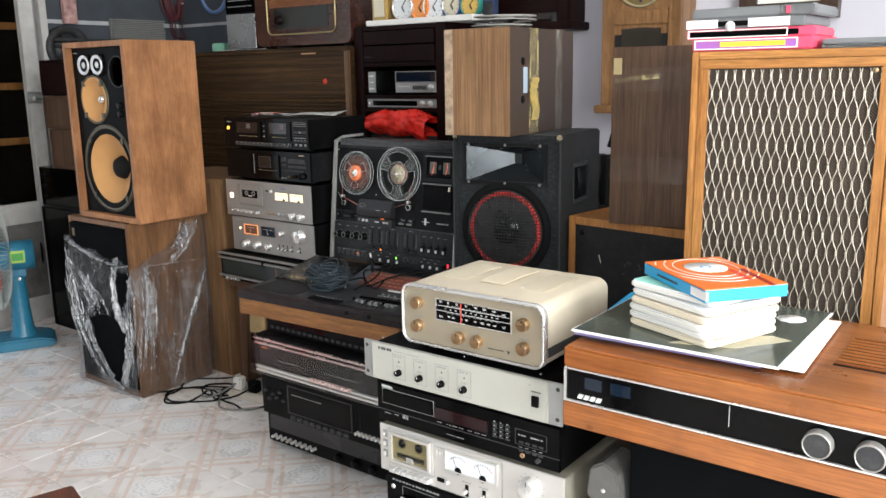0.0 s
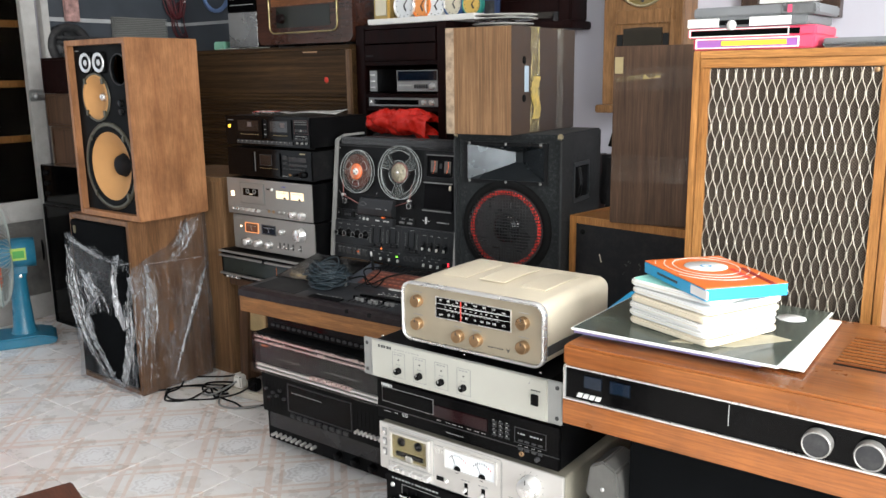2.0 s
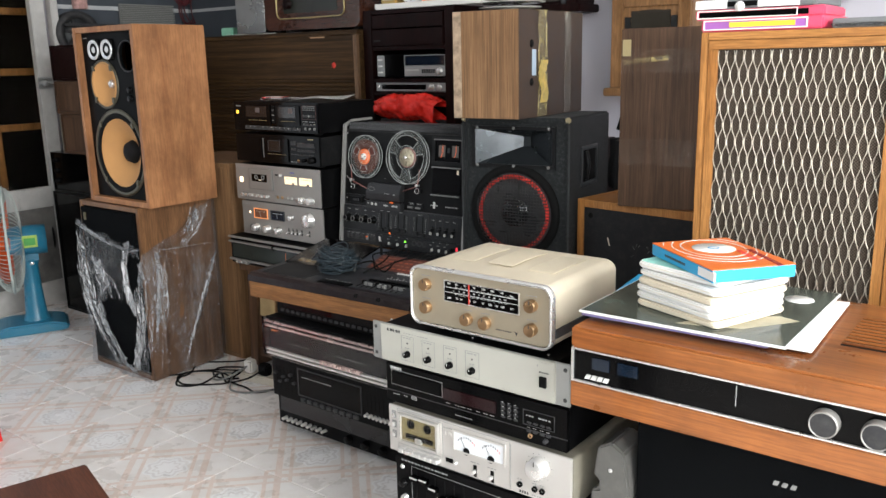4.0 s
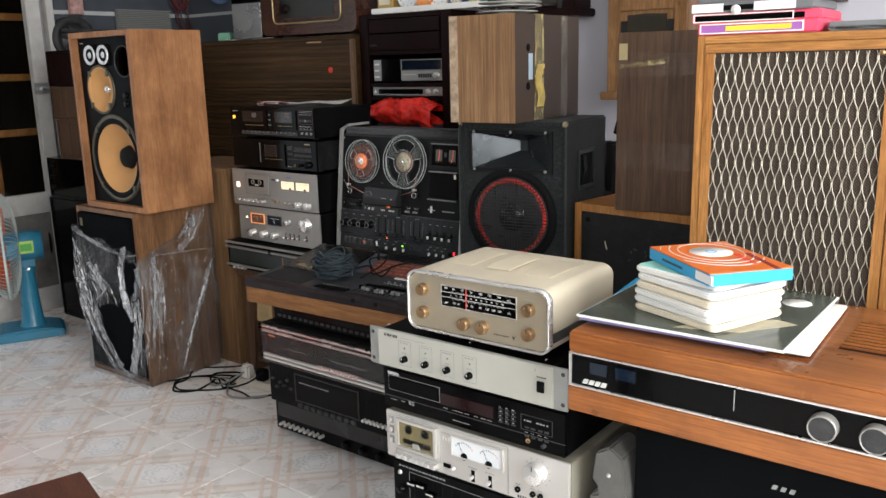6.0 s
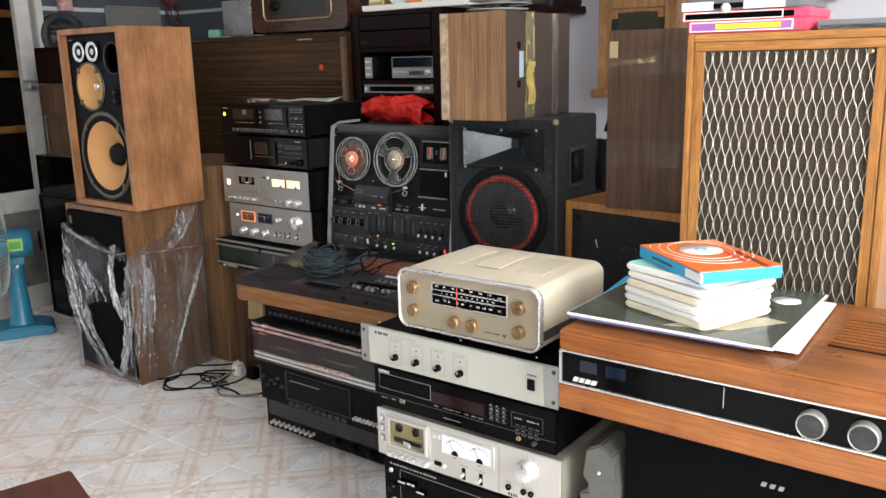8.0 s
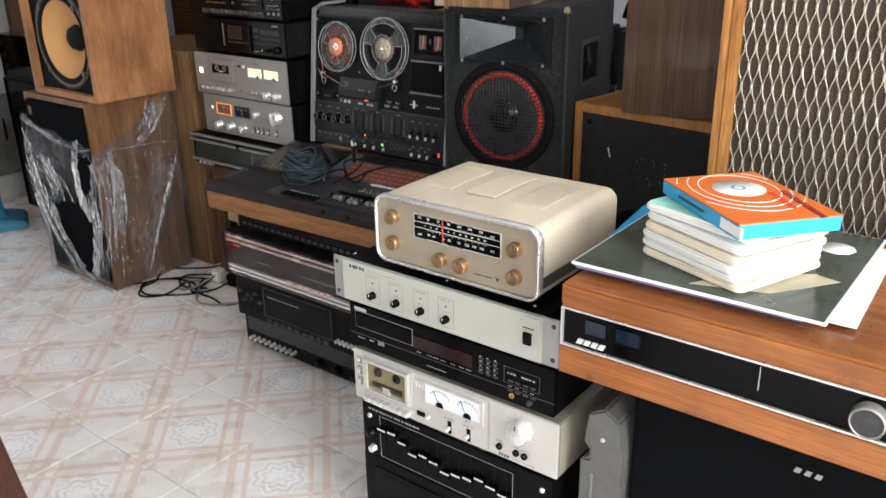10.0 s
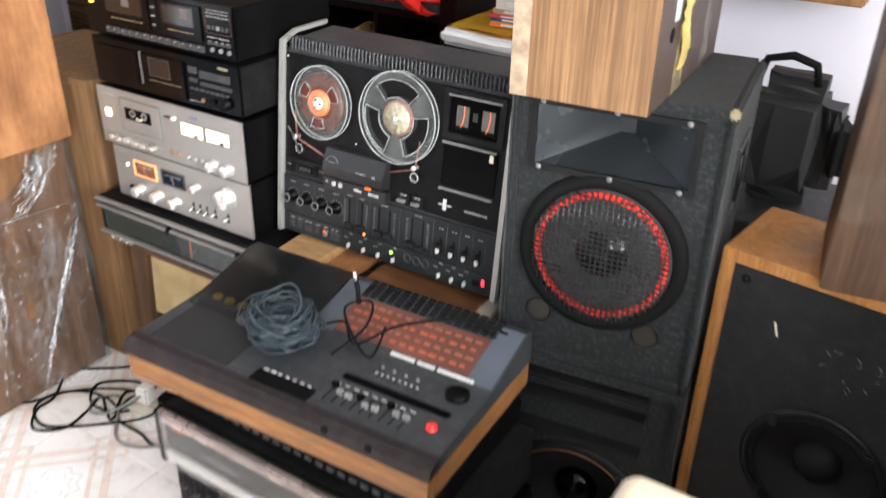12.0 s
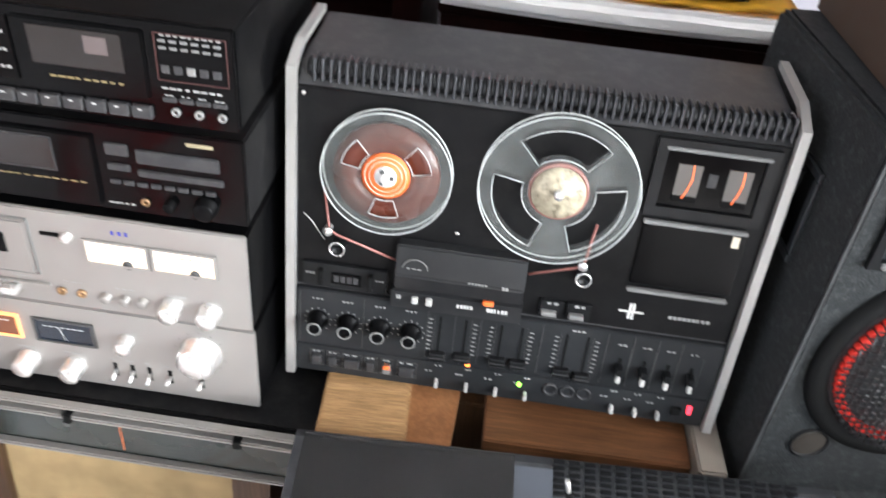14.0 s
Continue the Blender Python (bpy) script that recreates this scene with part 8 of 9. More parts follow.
def taped_box():
    t = thing("taped_cabinet", "wood-grained cabinet with brown side and peeling yellow tape", "cabinet", (-1.302, 2.044, 1.0140), 4)
    w, d, h = 0.212, 0.415, 0.298
    bm = bm_new()
    add_box(bm, 0, w, 0, d, 0, h, 0.0015)
    part("body", bm, plain("brown_side_board", (0.052, 0.032, 0.021), 0.55, vary=0.25, scale=20), t)
    box_part("veneer", t, OAK_PRINT, 0.001, w - 0.0005, -0.003, 0.0005, 0.001, h - 0.001, 0.0008, "wood-grained front veneer")
    part("worn_edge", add_box(bm_new(), 0.001, 0.028, -0.0040, -0.002, 0.001, h - 0.001), plain("chipped_board", (0.30, 0.22, 0.15), 0.9, vary=0.45, scale=45, bumps=0.6), t, "chipped pale edge")
    for z in (0.206, 0.100):
        part("oval_hole", add_lathe(bm_new(), [(0.011, 0), (0.011, 0.0015), (0, 0.0015)], (w - 0.0005, 0.075, z), "x", 20), RUBBER, t)
    part("label_sticker", add_box(bm_new(), w - 0.0005, w + 0.0012, 0.078, 0.102, 0.118, 0.190), plain("pale_blue_label", (0.45, 0.55, 0.65), 0.5), t, "pale blue label sticker")
    for y0, y1, sd in ((0.112, 0.170, 1), (0.285, 0.330, 2)):
        bm = bm_new()
        add_sheet(bm, 10, 30, lambda u, v: (w + 0.0012 + 0.004 * max(0, noise.noise(Vector((u * 5, v * 9, sd)))), y0 + (y1 - y0) * u + 0.004 * noise.noise(Vector((v * 6, u, sd))), h * v), 0.0)
        part("adhesive_tape", bm, film("yellow_tape_film" if sd == 1 else "clear_tape_film", 0.5 if sd == 1 else 0.22, 28.0, 0.012, (0.66, 0.55, 0.27) if sd == 1 else (0.6, 0.58, 0.5)), t, "crinkled adhesive tape")
        box_part("tape_top", t, TAPE_CLEAR, 0.02, w + 0.001, y0, y1, h, h + 0.0012)
    bm = bm_new()
    add_sheet(bm, 6, 14, lambda u, v: (w + 0.004 + 0.007 * abs(noise.noise(Vector((u * 4, v * 7, 5)))), 0.118 + 0.046 * u + 0.010 * math.sin(7 * v), 0.04 + 0.12 * v), 0.0)
    part("adhesive_tape", bm, plain("yellow_tape", (0.55, 0.40, 0.10), 0.35, vary=0.35, scale=40), t, "bunched yellow tape")


taped_box()


def wood_speaker():
    t = cabinet("loudspeaker", "large loudspeaker with honey wood edges and black baffle", (-0.983, 2.205, 0.0), 0.424, 0.205, 0.7805, HONEY, 0.022, turn=-8)
    # added sheet over the right side, coloured dark in place of the shade there
    box_part("side_veneer", t, wood("shade_dark_wood", (0.018, 0.008, 0.005), (0.05, 0.022, 0.013), (40, 40, 2), 0.72, spec=0.08), 0.424, 0.4265, 0.004, 0.203, 0.002, 0.779, 0.0005, "dark sheet that puts the side's shade into its colour")
    part("baffle", holed_panel(0.0225, 0.4015, 0.0225, 0.758, 0.004, [(0.215, 0.430, 0.106)]), plain("scratched_black_baffle", (0.009, 0.009, 0.010), 0.5, dust=0.03, spec=0.3), t)
    b = cone_driver(t, 0.215, 0.430, 0.118, CONE_BLACK, RUBBER, DECK_BLACK, 0.004, 0.040, CONE_BLACK, "woofer", "black woofer in a black baffle")
    for x in (0.045, 0.379):
        for z in (0.735, 0.045):
            part("fastener", add_lathe(bm_new(), [(0.008, 0), (0.006, 0.004), (0, 0.004)], (x, 0.004, z), "y", 16), RUBBER, t)
    rng2, bm = random.Random(5), bm_new()
    for i in range(14):
        x, z, a = 0.18 + rng2.uniform(0, 0.09), 0.600 + rng2.uniform(0, 0.07), rng2.uniform(-0.8, 0.8)
        add_prism(bm, [(x, z), (x + 0.001, z), (x + 0.001 + 0.010 * math.sin(a), z + 0.006), (x + 0.010 * math.sin(a), z + 0.006)], "y", 0.0032, 0.0042)
    part("scratches", bm, GREY_MID, t)
    part("scratches", add_prism(bm_new(), [(0.110, 0.655), (0.113, 0.655), (0.106, 0.678), (0.103, 0.678)], "y", 0.003, 0.0042), PAPER_CREAM, t)


wood_speaker()
for k, (x, y, a) in enumerate(((-0.50, 2.28, 12), (-0.47, 2.42, -20))):
    bm = bm_new()
    add_sheet(bm, 8, 6, lambda u, v: (0.24 * u, 0.17 * v, 0.004 + 0.004 * k + 0.010 * abs(noise.noise(Vector((u * 4, v * 3, 5 + k))))), 0.0006)
    solid("newspaper", bm, plain("grey_newsprint", (0.46, 0.44, 0.41), 0.8, vary=0.2, scale=40), "crumpled newspaper lying on the tiles", "newspaper", (x, y, 0.0), a)
t = thing("boxed_speaker", "tall dull brown wood-print box standing on a loudspeaker", "loudspeaker", (-0.828, 2.146, 0.7815), 8)
box_part("body", t, DARK_BROWN_BOX, 0, 0.222, 0, 0.22, 0, 0.468, 0.002)
bm = bm_new()
add_sheet(bm, 12, 4, lambda u, v: (0.005 + 0.12 * u, -0.0015 - 0.002 * abs(noise.noise(Vector((u * 9, v, 1)))), 0.375 + 0.012 * v + 0.012 * u), 0.0)
part("adhesive_tape", bm, TAPE_CLEAR, t, "clear adhesive tape strip")
PACK_FILM = film("glossy_packing_film", 0.06, 14.0, 0.004, (0.60, 0.55, 0.48))
for z0, z1 in ((0.115, 0.185), (0.355, 0.415)):
    for face in ("front", "side"):
        bm = bm_new()
        if face == "front":
            add_sheet(bm, 16, 5, lambda u, v: (0.222 * u, -0.0015 - 0.0015 * abs(noise.noise(Vector((u * 8, v * 3, z0)))), z0 + (z1 - z0) * v))
        else:
            add_sheet(bm, 16, 5, lambda u, v: (0.2235 + 0.0015 * abs(noise.noise(Vector((u * 8, v * 3, z0)))), 0.22 * u, z0 + (z1 - z0) * v))
        part("packing_film", bm, PACK_FILM, t, "glossy clear packing film")
part("sticker", add_box(bm_new(), 0.004, 0.026, -0.0015, 0.001, 0.398, 0.440), plain("yellowed_sticker", (0.45, 0.36, 0.18), 0.6), t, "yellowed sticker")


def carry_bag():
    bm = bm_new()
    add_box(bm, 0, 0.20, 0, 0.14, 0, 0.255, 0.045, 4)
    bmesh.ops.subdivide_edges(bm, edges=bm.edges, cuts=2)
    for v in bm.verts:
        v.co += Vector((0.012, 0.012, 0.008)) * noise.noise(v.co * 16)
    t = thing("carry_bag", "black fabric carry bag behind the stage loudspeaker", "bag", (-1.095, 2.58, 0.702))
    part("body", bm, plain("black_nylon", (0.012, 0.012, 0.013), 0.55), t)
    part("strap", add_tube(bm_new(), [(0.03, 0.05, 0.240), (0.04, 0.05, 0.278), (0.085, 0.05, 0.290), (0.13, 0.05, 0.278), (0.14, 0.05, 0.240)], 0.008, 8), RUBBER, t)
    part("side_pocket", add_box(bm_new(), 0.180, 0.215, 0.03, 0.12, 0.06, 0.18, 0.015, 3), RUBBER, t)


carry_bag()
t = thing("equipment_pile", "pile of flat black components behind the loudspeakers", "component pile", (-1.08, 2.50, 0.0))
for k in range(5):
    box_part("component", t, BLACK if k % 2 else GREY_DARK, 0.012 * (k % 2), 0.44 - 0.015 * (k % 3), 0.0, 0.30, k * 0.14, k * 0.14 + 0.136, 0.003)
solid("magazine", add_box(bm_new(), 0, 0.34, 0, 0.24, 0, 0.10, 0.003), BLACK, "stack of black flat cases on the pile", "case", (-0.70, 2.54, 0.702), 0)


# ---------------------------------------------------------------- tall dark rack with receivers and a red bag
def tall_rack():
    t = thing("stereo_rack", "dark mahogany stereo rack with open shelves", "rack", (-2.340, 2.785, 0.0))
    w, d, h = 0.487, 0.31, 1.388
    box_part("side", t, DARK_RED_WOOD, 0, 0.052, 0, d, 0, h, 0.003)
    box_part("side", t, DARK_RED_WOOD, w - 0.050, w, 0, d, 0, h, 0.003)
    box_part("back", t, DARK_RED_WOOD, 0.052, w - 0.05, d - 0.012, d, 0.02, h - 0.02)
    for z in (0.02, 0.32, 0.60, 0.765, 0.895, 1.035, 1.090, 1.222, h - 0.018):
        box_part("shelf", t, DARK_RED_WOOD, 0.0525, w - 0.0505, 0.002, d - 0.012, z, z + 0.016, 0.001)
    box_part("drawer", t, DARK_RED_WOOD, 0.054, w - 0.052, -0.004, 0.02, 1.240, 1.306, 0.003)
    box_part("glass_flap", t, DARK_RED_WOOD, 0.056, w - 0.054, -0.002, 0.012, 1.312, 1.366, 0.002)
    box_part("divider", t, DARK_RED_WOOD, 0.225, 0.238, 0.004, d - 0.012, 0.781, 0.895)
    bars(t, 0.065, 0.105, 1.262, 4, 0.006, GREY_DARK, -0.004, 2)
    return t


tall_rack()
t = unit("radio_cassette", "grey radio cassette with silver controls on a rack shelf", (-2.278, 2.80, 1.107), 0.372, 0.2, 0.098, GREY_DARK, BLACK_GLOSS, 0.004, "radio")
box_part("left_panel", t, plain("satin_grey_panel", (0.36, 0.36, 0.36), 0.4, 0.4), 0.004, 0.044, -0.006, 0.001, 0.008, 0.094, 0.002)
for z in (0.024, 0.050, 0.076):
    key(t, 0.012, 0.036, z - 0.004, z + 0.004, 0.005, CHROME, -0.006, "switch")
box_part("right_panel", t, plain("satin_grey_panel_b", (0.36, 0.36, 0.36), 0.4, 0.4), 0.155, 0.370, -0.006, 0.001, 0.008, 0.048, 0.002)
frame_part("dial_frame", t, GREY_MID, 0.155, 0.370, 0.048, 0.094, 0.004, -0.006, 0.001)
box_part("dial", t, BLUE_GLASS, 0.159, 0.366, -0.003, 0.001, 0.052, 0.090)
for i in range(6):
    key(t, 0.250 + i * 0.012, 0.258 + i * 0.012, 0.020, 0.036, 0.004, GREY_DARK, -0.006)
knob(t, 0.345, 0.028, 0.013, 0.012, CHROME, None, -0.006)
box_part("scale_panel", t, WHITE_MARK, 0.165, 0.235, -0.0068, -0.005, 0.030, 0.036)
t = unit("tuner", "slim grey tuner on a rack shelf above a red bag", (-2.284, 2.795, 1.052), 0.380, 0.2, 0.037, GREY_DARK, plain("satin_grey_panel_c", (0.33, 0.33, 0.33), 0.4, 0.4), 0.002, "tuner")
box_part("dial", t, BLACK_GLOSS, 0.035, 0.275, -0.002, 0.001, 0.009, 0.029)
for x in (0.305, 0.345):
    knob(t, x, 0.019, 0.011, 0.010, CHROME)
key(t, 0.012, 0.020, 0.012, 0.026, 0.003, CHROME)


def red_bag():
    bm = bm_new()

    def skin(u, v):
        a = 2 * math.pi * v
        x = 0.04 + 0.33 * u
        rr = 0.042 * math.sin(math.pi * min(1, max(0.0, 0.06 + 0.9 * u))) ** 0.5 + 0.012
        k = 1 + 0.32 * noise.noise(Vector((u * 5, math.cos(a) * 1.6, math.sin(a) * 1.6))) + 0.18 * noise.noise(Vector((u * 13, math.cos(a) * 4, math.sin(a) * 4)))
        z = 0.055 + rr * k * math.sin(a)
        if u > 0.72 and math.sin(a) < 0:
            z -= 0.050 * (u - 0.72) / 0.28
        return (x, -0.020 + 0.055 * math.cos(a) * k, max(z, 0.002 if u < 0.72 else -0.02))
    add_sheet(bm, 46, 40, skin)
    bmesh.ops.remove_doubles(bm, verts=bm.verts, dist=0.0004)
    return solid("plastic_bag", bm, RED_BAG, "crumpled bright red plastic bag on a rack shelf", "bag", (-2.290, 2.80, 0.935))


red_bag()
solid("cassette_player", add_box(bm_new(), 0, 0.36, 0, 0.20, 0, 0.026, 0.004), GREY_DARK, "grey flat player under a red plastic bag", "player", (-2.275, 2.80, 0.911))
for k, (x, z) in enumerate(((-2.27, 0.782), (-2.22, 0.800))):
    bm = bm_new()
    add_sheet(bm, 8, 5, lambda u, v: (0.13 * u, 0.09 * v, 0.010 + 0.018 * math.sin(4 * u + k) * v + 0.012 * k), 0.002)
    solid("envelope", bm, plain("manila_paper", (0.55, 0.38, 0.16), 0.8, vary=0.2), "crumpled manila envelope on a rack shelf", "envelope", (x, 2.80, z))

# styrofoam lid with books on a chest beside the rack
t = thing("side_chest", "dark wooden chest carrying a styrofoam lid", "chest", (-1.815, 2.680, 0.0))
box_part("body", t, DARK_RED_WOOD, 0.004, 0.566, 0.004, 0.30, 0, 0.864, 0.004)
box_part("top", t, DARK_RED_WOOD, 0, 0.57, -0.006, 0.30, 0.8645, 0.8825, 0.003)
t = thing("foam_lid", "white styrofoam lid with yellow printed edge carrying books", "foam lid", (-1.822, 2.655, 0.8830), 0)
bm = bm_new()
add_box(bm, 0, 0.56, 0, 0.31, 0, 0.038, 0.012, 3)
bmesh.ops.subdivide_edges(bm, edges=[e for e in bm.edges if e.calc_length() > 0.1], cuts=14, use_grid_fill=True)
for v in bm.verts:
    v.co.y -= 0.018 * math.sin(math.pi * v.co.x / 0.56) * (1 - v.co.y / 0.31)
    if v.co.z > 0.02:
        v.co.z += 0.004 * noise.noise(v.co * 9)
        v.co.y += 0.003 * noise.noise(v.co * 30)
part("slab", bm, plain("styrofoam", (0.84, 0.84, 0.83), 0.8, vary=0.03, bumps=0.5), t)
bm = bm_new()
add_sheet(bm, 30, 12, lambda u, v: (0.012 + 0.54 * u, 0.016 + 0.275 * v - 0.016 * math.sin(math.pi * u) * (1 - v) + 0.006 * noise.noise(Vector((u * 7, v, 3))), 0.0432 + 0.002 * noise.noise(Vector((u * 6, v * 5, 1)))), 0.0006)
part("yellow_paper", bm, plain("yellow_orange_paper", (0.82, 0.46, 0.03), 0.6, vary=0.15, scale=30), t, "yellow-orange printed paper")
bm = bm_new()
add_sheet(bm, 12, 10, lambda u, v: (0.325 + 0.15 * u, 0.050 + 0.22 * v + 0.005 * noise.noise(Vector((u * 7, v, 9))), 0.0462 + 0.0015 * noise.noise(Vector((u * 6, v * 5, 7)))), 0.0005)
part("white_sheet", bm, PAPER, t, "white paper sheet on the lid")
rng = random.Random(21)
book_mats = [("white_cover", (0.72, 0.70, 0.66)), ("orange_cover", (0.75, 0.22, 0.04)), ("navy_cover", (0.05, 0.09, 0.25)), ("red_cover", (0.55, 0.05, 0.05)), ("violet_cover", (0.13, 0.08, 0.20)), ("tan_cover", (0.45, 0.30, 0.18)), ("green_cover", (0.05, 0.18, 0.10))]
BOOKS = [plain(n, c, 0.55, vary=0.1) for n, c in book_mats]


def book(x, y, z, w, d, h, turn, cover, lab):
    t = thing("book", lab, "book", (x, y, z), turn, "pile of books")
    box_part("pages", t, PAPER_CREAM, 0.002, w - 0.003, 0.003, d - 0.003, 0.0015, h - 0.0015)
    bm = bm_new()
    add_box(bm, 0, w, 0, d, 0, 0.0015)
    add_box(bm, 0, w, 0, d, h - 0.0015, h)
    add_box(bm, 0, w, 0, 0.0015, 0.0015, h - 0.0015)
    part("cover", bm, cover, t)
    part("spine_label", add_box(bm_new(), w * 0.2, w * 0.6, -0.0007, 0.0008, h * 0.25, h * 0.75), PAPER, t)


zz = 0.9300
pile = [(1, 0.011, 0.150, 0.0), (2, 0.009, 0.160, -0.003), (3, 0.007, 0.155, -0.004), (5, 0.012, 0.150, 0.002), (0, 0.026, 0.150, 0.012), (0, 0.016, 0.150, -0.030), (1, 0.010, 0.150, 0.010), (5, 0.008, 0.155, -0.020), (4, 0.013, 0.185, -0.042),
        (0, 0.012, 0.170, -0.030), (5, 0.007, 0.160, -0.022), (0, 0.015, 0.150, -0.020), (0, 0.010, 0.165, -0.025), (5, 0.006, 0.150, -0.015), (0, 0.012, 0.150, -0.010)]
kinds = {0: "white-spined paperback book in a pile", 1: "orange-covered book in a pile", 2: "navy blue book in a pile", 3: "red book in a pile", 4: "dark violet folder in a pile", 5: "tan-covered book in a pile"}
for k, hh, wd, dx in pile:
    book(-1.716 + dx, 2.722 + rng.uniform(-0.008, 0.008), zz, wd, 0.155, hh, rng.uniform(-5, 6) - (12 if hh == 0.010 else 0), BOOKS[k], kinds[k])
    zz += hh + 0.0006
t = thing("boxed_tape", "pale grey tape box with red stripes lying on the foam lid", "tape box", (-1.585, 2.690, 0.9300), -7)
box_part("box", t, plain("pale_grey_card", (0.50, 0.49, 0.45), 0.6), 0, 0.105, 0, 0.15, 0, 0.012, 0.001)
for x0, x1, y0, y1 in ((0.006, 0.055, 0.100, 0.112), (0.006, 0.095, 0.060, 0.070)):
    box_part("stripe", t, RED_MARK, x0, x1, y0, y1, 0.0118, 0.0127)
t = thing("record", "small dark vinyl records stacked on the foam lid", "record", (-1.405, 2.800, 0.9320))
for k in range(5):
    part("disc", add_lathe(bm_new(), [(0.0, 0), (0.108, 0), (0.110, 0.0014), (0.108, 0.0028), (0, 0.0028)], (0.003 * (k % 3), 0, k * 0.0052), "z", 56), BLACK_GLOSS if k % 2 else plain("dark_red_vinyl", (0.06, 0.012, 0.014), 0.2), t)


# ---------------------------------------------------------------- long rolling-front cabinet, radios and clocks
def long_cabinet():
    t = thing("tambour_cabinet", "long rosewood sideboard with ribbed rolling front", "sideboard", (-3.42, 2.752, 0.0))
    w, d, h = 1.075, 0.335, 1.312
    box_part("body", t, ROSEWOOD_X, 0, w, 0.012, d, 0.0, h - 0.02, 0.002)
    box_part("top", t, ROSEWOOD_X, -0.005, w + 0.004, -0.004, d, h - 0.0195, h, 0.003)
    box_part("upper_front", t, ROSEWOOD_X, 0.004, w - 0.024, 0.0, 0.012, 1.105, h - 0.022, 0.001)
    box_part("end_post", t, wood("pale_edge_wood", (0.14, 0.08, 0.045), (0.24, 0.15, 0.09)), w - 0.022, w, -0.004, 0.012, 0.0, h - 0.0205, 0.001)
    slat = mesh_of("tambour_slat", add_box(bm_new(), 0.004, w - 0.024, 0.0, 0.0118, 0.0, 0.0165, 0.004, 1), ROSEWOOD_X)
    for k in range(62):
        ob = part("tambour_slat", slat, None, t)
        ob.location = (0, 0.0, 0.052 + k * 0.017)
    box_part("tape_scrap", t, plain("masking_tape", (0.42, 0.25, 0.14), 0.6), 0.790, 0.880, -0.0012, 0.001, 1.283, 1.289)
    part("sticker", add_lathe(bm_new(), [(0.013, 0), (0.012, 0.001), (0, 0.0012)], (0.930, 0.0, 1.165), "y", 24), RED_MARK, t, "round red sticker")


long_cabinet()


def tube_radio():
    t = thing("tube_radio", "old dark wooden tube radio with cloth front and dial", "radio", (-2.940, 2.77, 1.3125))
    w, d, h = 0.60, 0.24, 0.36
    bm = add_prism(bm_new(), round_rect(0, w, 0.012, h, 0.035, 6), "y", 0.0, d)
    part("cabinet", bm, wood("dark_red_lacquer", (0.030, 0.010, 0.006), (0.085, 0.030, 0.017), (3, 40, 40), 0.25, coat=0.3), t)
    box_part("cloth", t, CLOTH_TAN, 0.115, 0.485, -0.003, 0.001, 0.215, 0.335, 0.001, "tan woven cloth panel")
    box_part("dial", t, plain("dark_dial_glass", (0.02, 0.022, 0.018), 0.12), 0.13, 0.47, -0.003, 0.001, 0.085, 0.175, 0.001)
    box_part("rail", t, wood("amber_wood", (0.16, 0.055, 0.02), (0.28, 0.11, 0.04), (3, 40, 40), 0.3), 0.10, 0.50, -0.004, 0.001, 0.180, 0.215, 0.001)
    part("trim", add_tube(bm_new(), [(x, -0.004, z) for x, z in round_rect(0.085, 0.515, 0.062, 0.35, 0.03, 5)], 0.0035, 6, True), plain("dull_gold_trim", (0.55, 0.45, 0.22), 0.35, 0.8), t, "dull gold trim line")
    knob(t, 0.165, 0.125, 0.020, 0.02, DARK_RED_WOOD, None, -0.003)
    bars(t, 0.26, 0.34, 0.060, 5, 0.007, plain("dull_gold_script", (0.28, 0.22, 0.12), 0.5), 0, 4, "logo_bar")
    for x in (0.04, w - 0.07):
        for y in (0.03, d - 0.05):
            box_part("foot", t, RUBBER, x, x + 0.03, y, y + 0.03, 0.0, 0.0125)


tube_radio()
t = thing("transistor_radio", "silver transistor radio standing on white papers", "radio", (-3.180, 2.79, 1.318), 4)
box_part("body", t, BLACK, 0, 0.20, 0.006, 0.075, 0, 0.30, 0.004)
box_part("speaker_plate", t, plain("spun_aluminium", (0.45, 0.45, 0.44), 0.25, 0.85, vary=0.15, scale=5), 0.004, 0.196, 0.0, 0.007, 0.004, 0.165, 0.002, "shiny metal plate")
box_part("dial", t, BLACK_GLOSS, 0.004, 0.196, 0.001, 0.007, 0.172, 0.295, 0.001)
for k in range(3):
    bars(t, 0.02, 0.18, 0.20 + 0.028 * k, 16, 0.004, GREY_MARK, 0.001, k)
for z in (0.06, 0.11, 0.16, 0.21):
    part("side_knob", add_lathe(bm_new(), [(0.014, 0), (0.014, 0.010), (0.010, 0.014), (0, 0.014)], (0.20, 0.04, z), "x", 20), CHROME, t)
bm = bm_new()
add_sheet(bm, 10, 6, lambda u, v: (0.36 * u, 0.14 * v, 0.002 + 0.010 * abs(noise.noise(Vector((u * 5, v * 3, 2))))), 0.0006)
solid("paper", bm, PAPER, "crumpled white papers under a radio", "paper", (-3.245, 2.765, 1.3125), 0)
solid("small_box", add_box(bm_new(), 0, 0.075, 0, 0.06, 0, 0.042, 0.006), plain("pale_green_tin", (0.20, 0.42, 0.30), 0.4), "small pale green box on the sideboard", "box", (-3.315, 2.80, 1.3125), 10)
t = thing("yellow_box", "small yellow box behind the cassette decks", "box", (-2.52, 2.40, 0.803))
box_part("body", t, plain("pale_yellow_card", (0.60, 0.48, 0.15), 0.6), 0, 0.10, 0, 0.08, 0, 0.07, 0.002)
box_part("lid", t, PAPER, -0.002, 0.102, -0.002, 0.082, 0.0705, 0.085, 0.002)

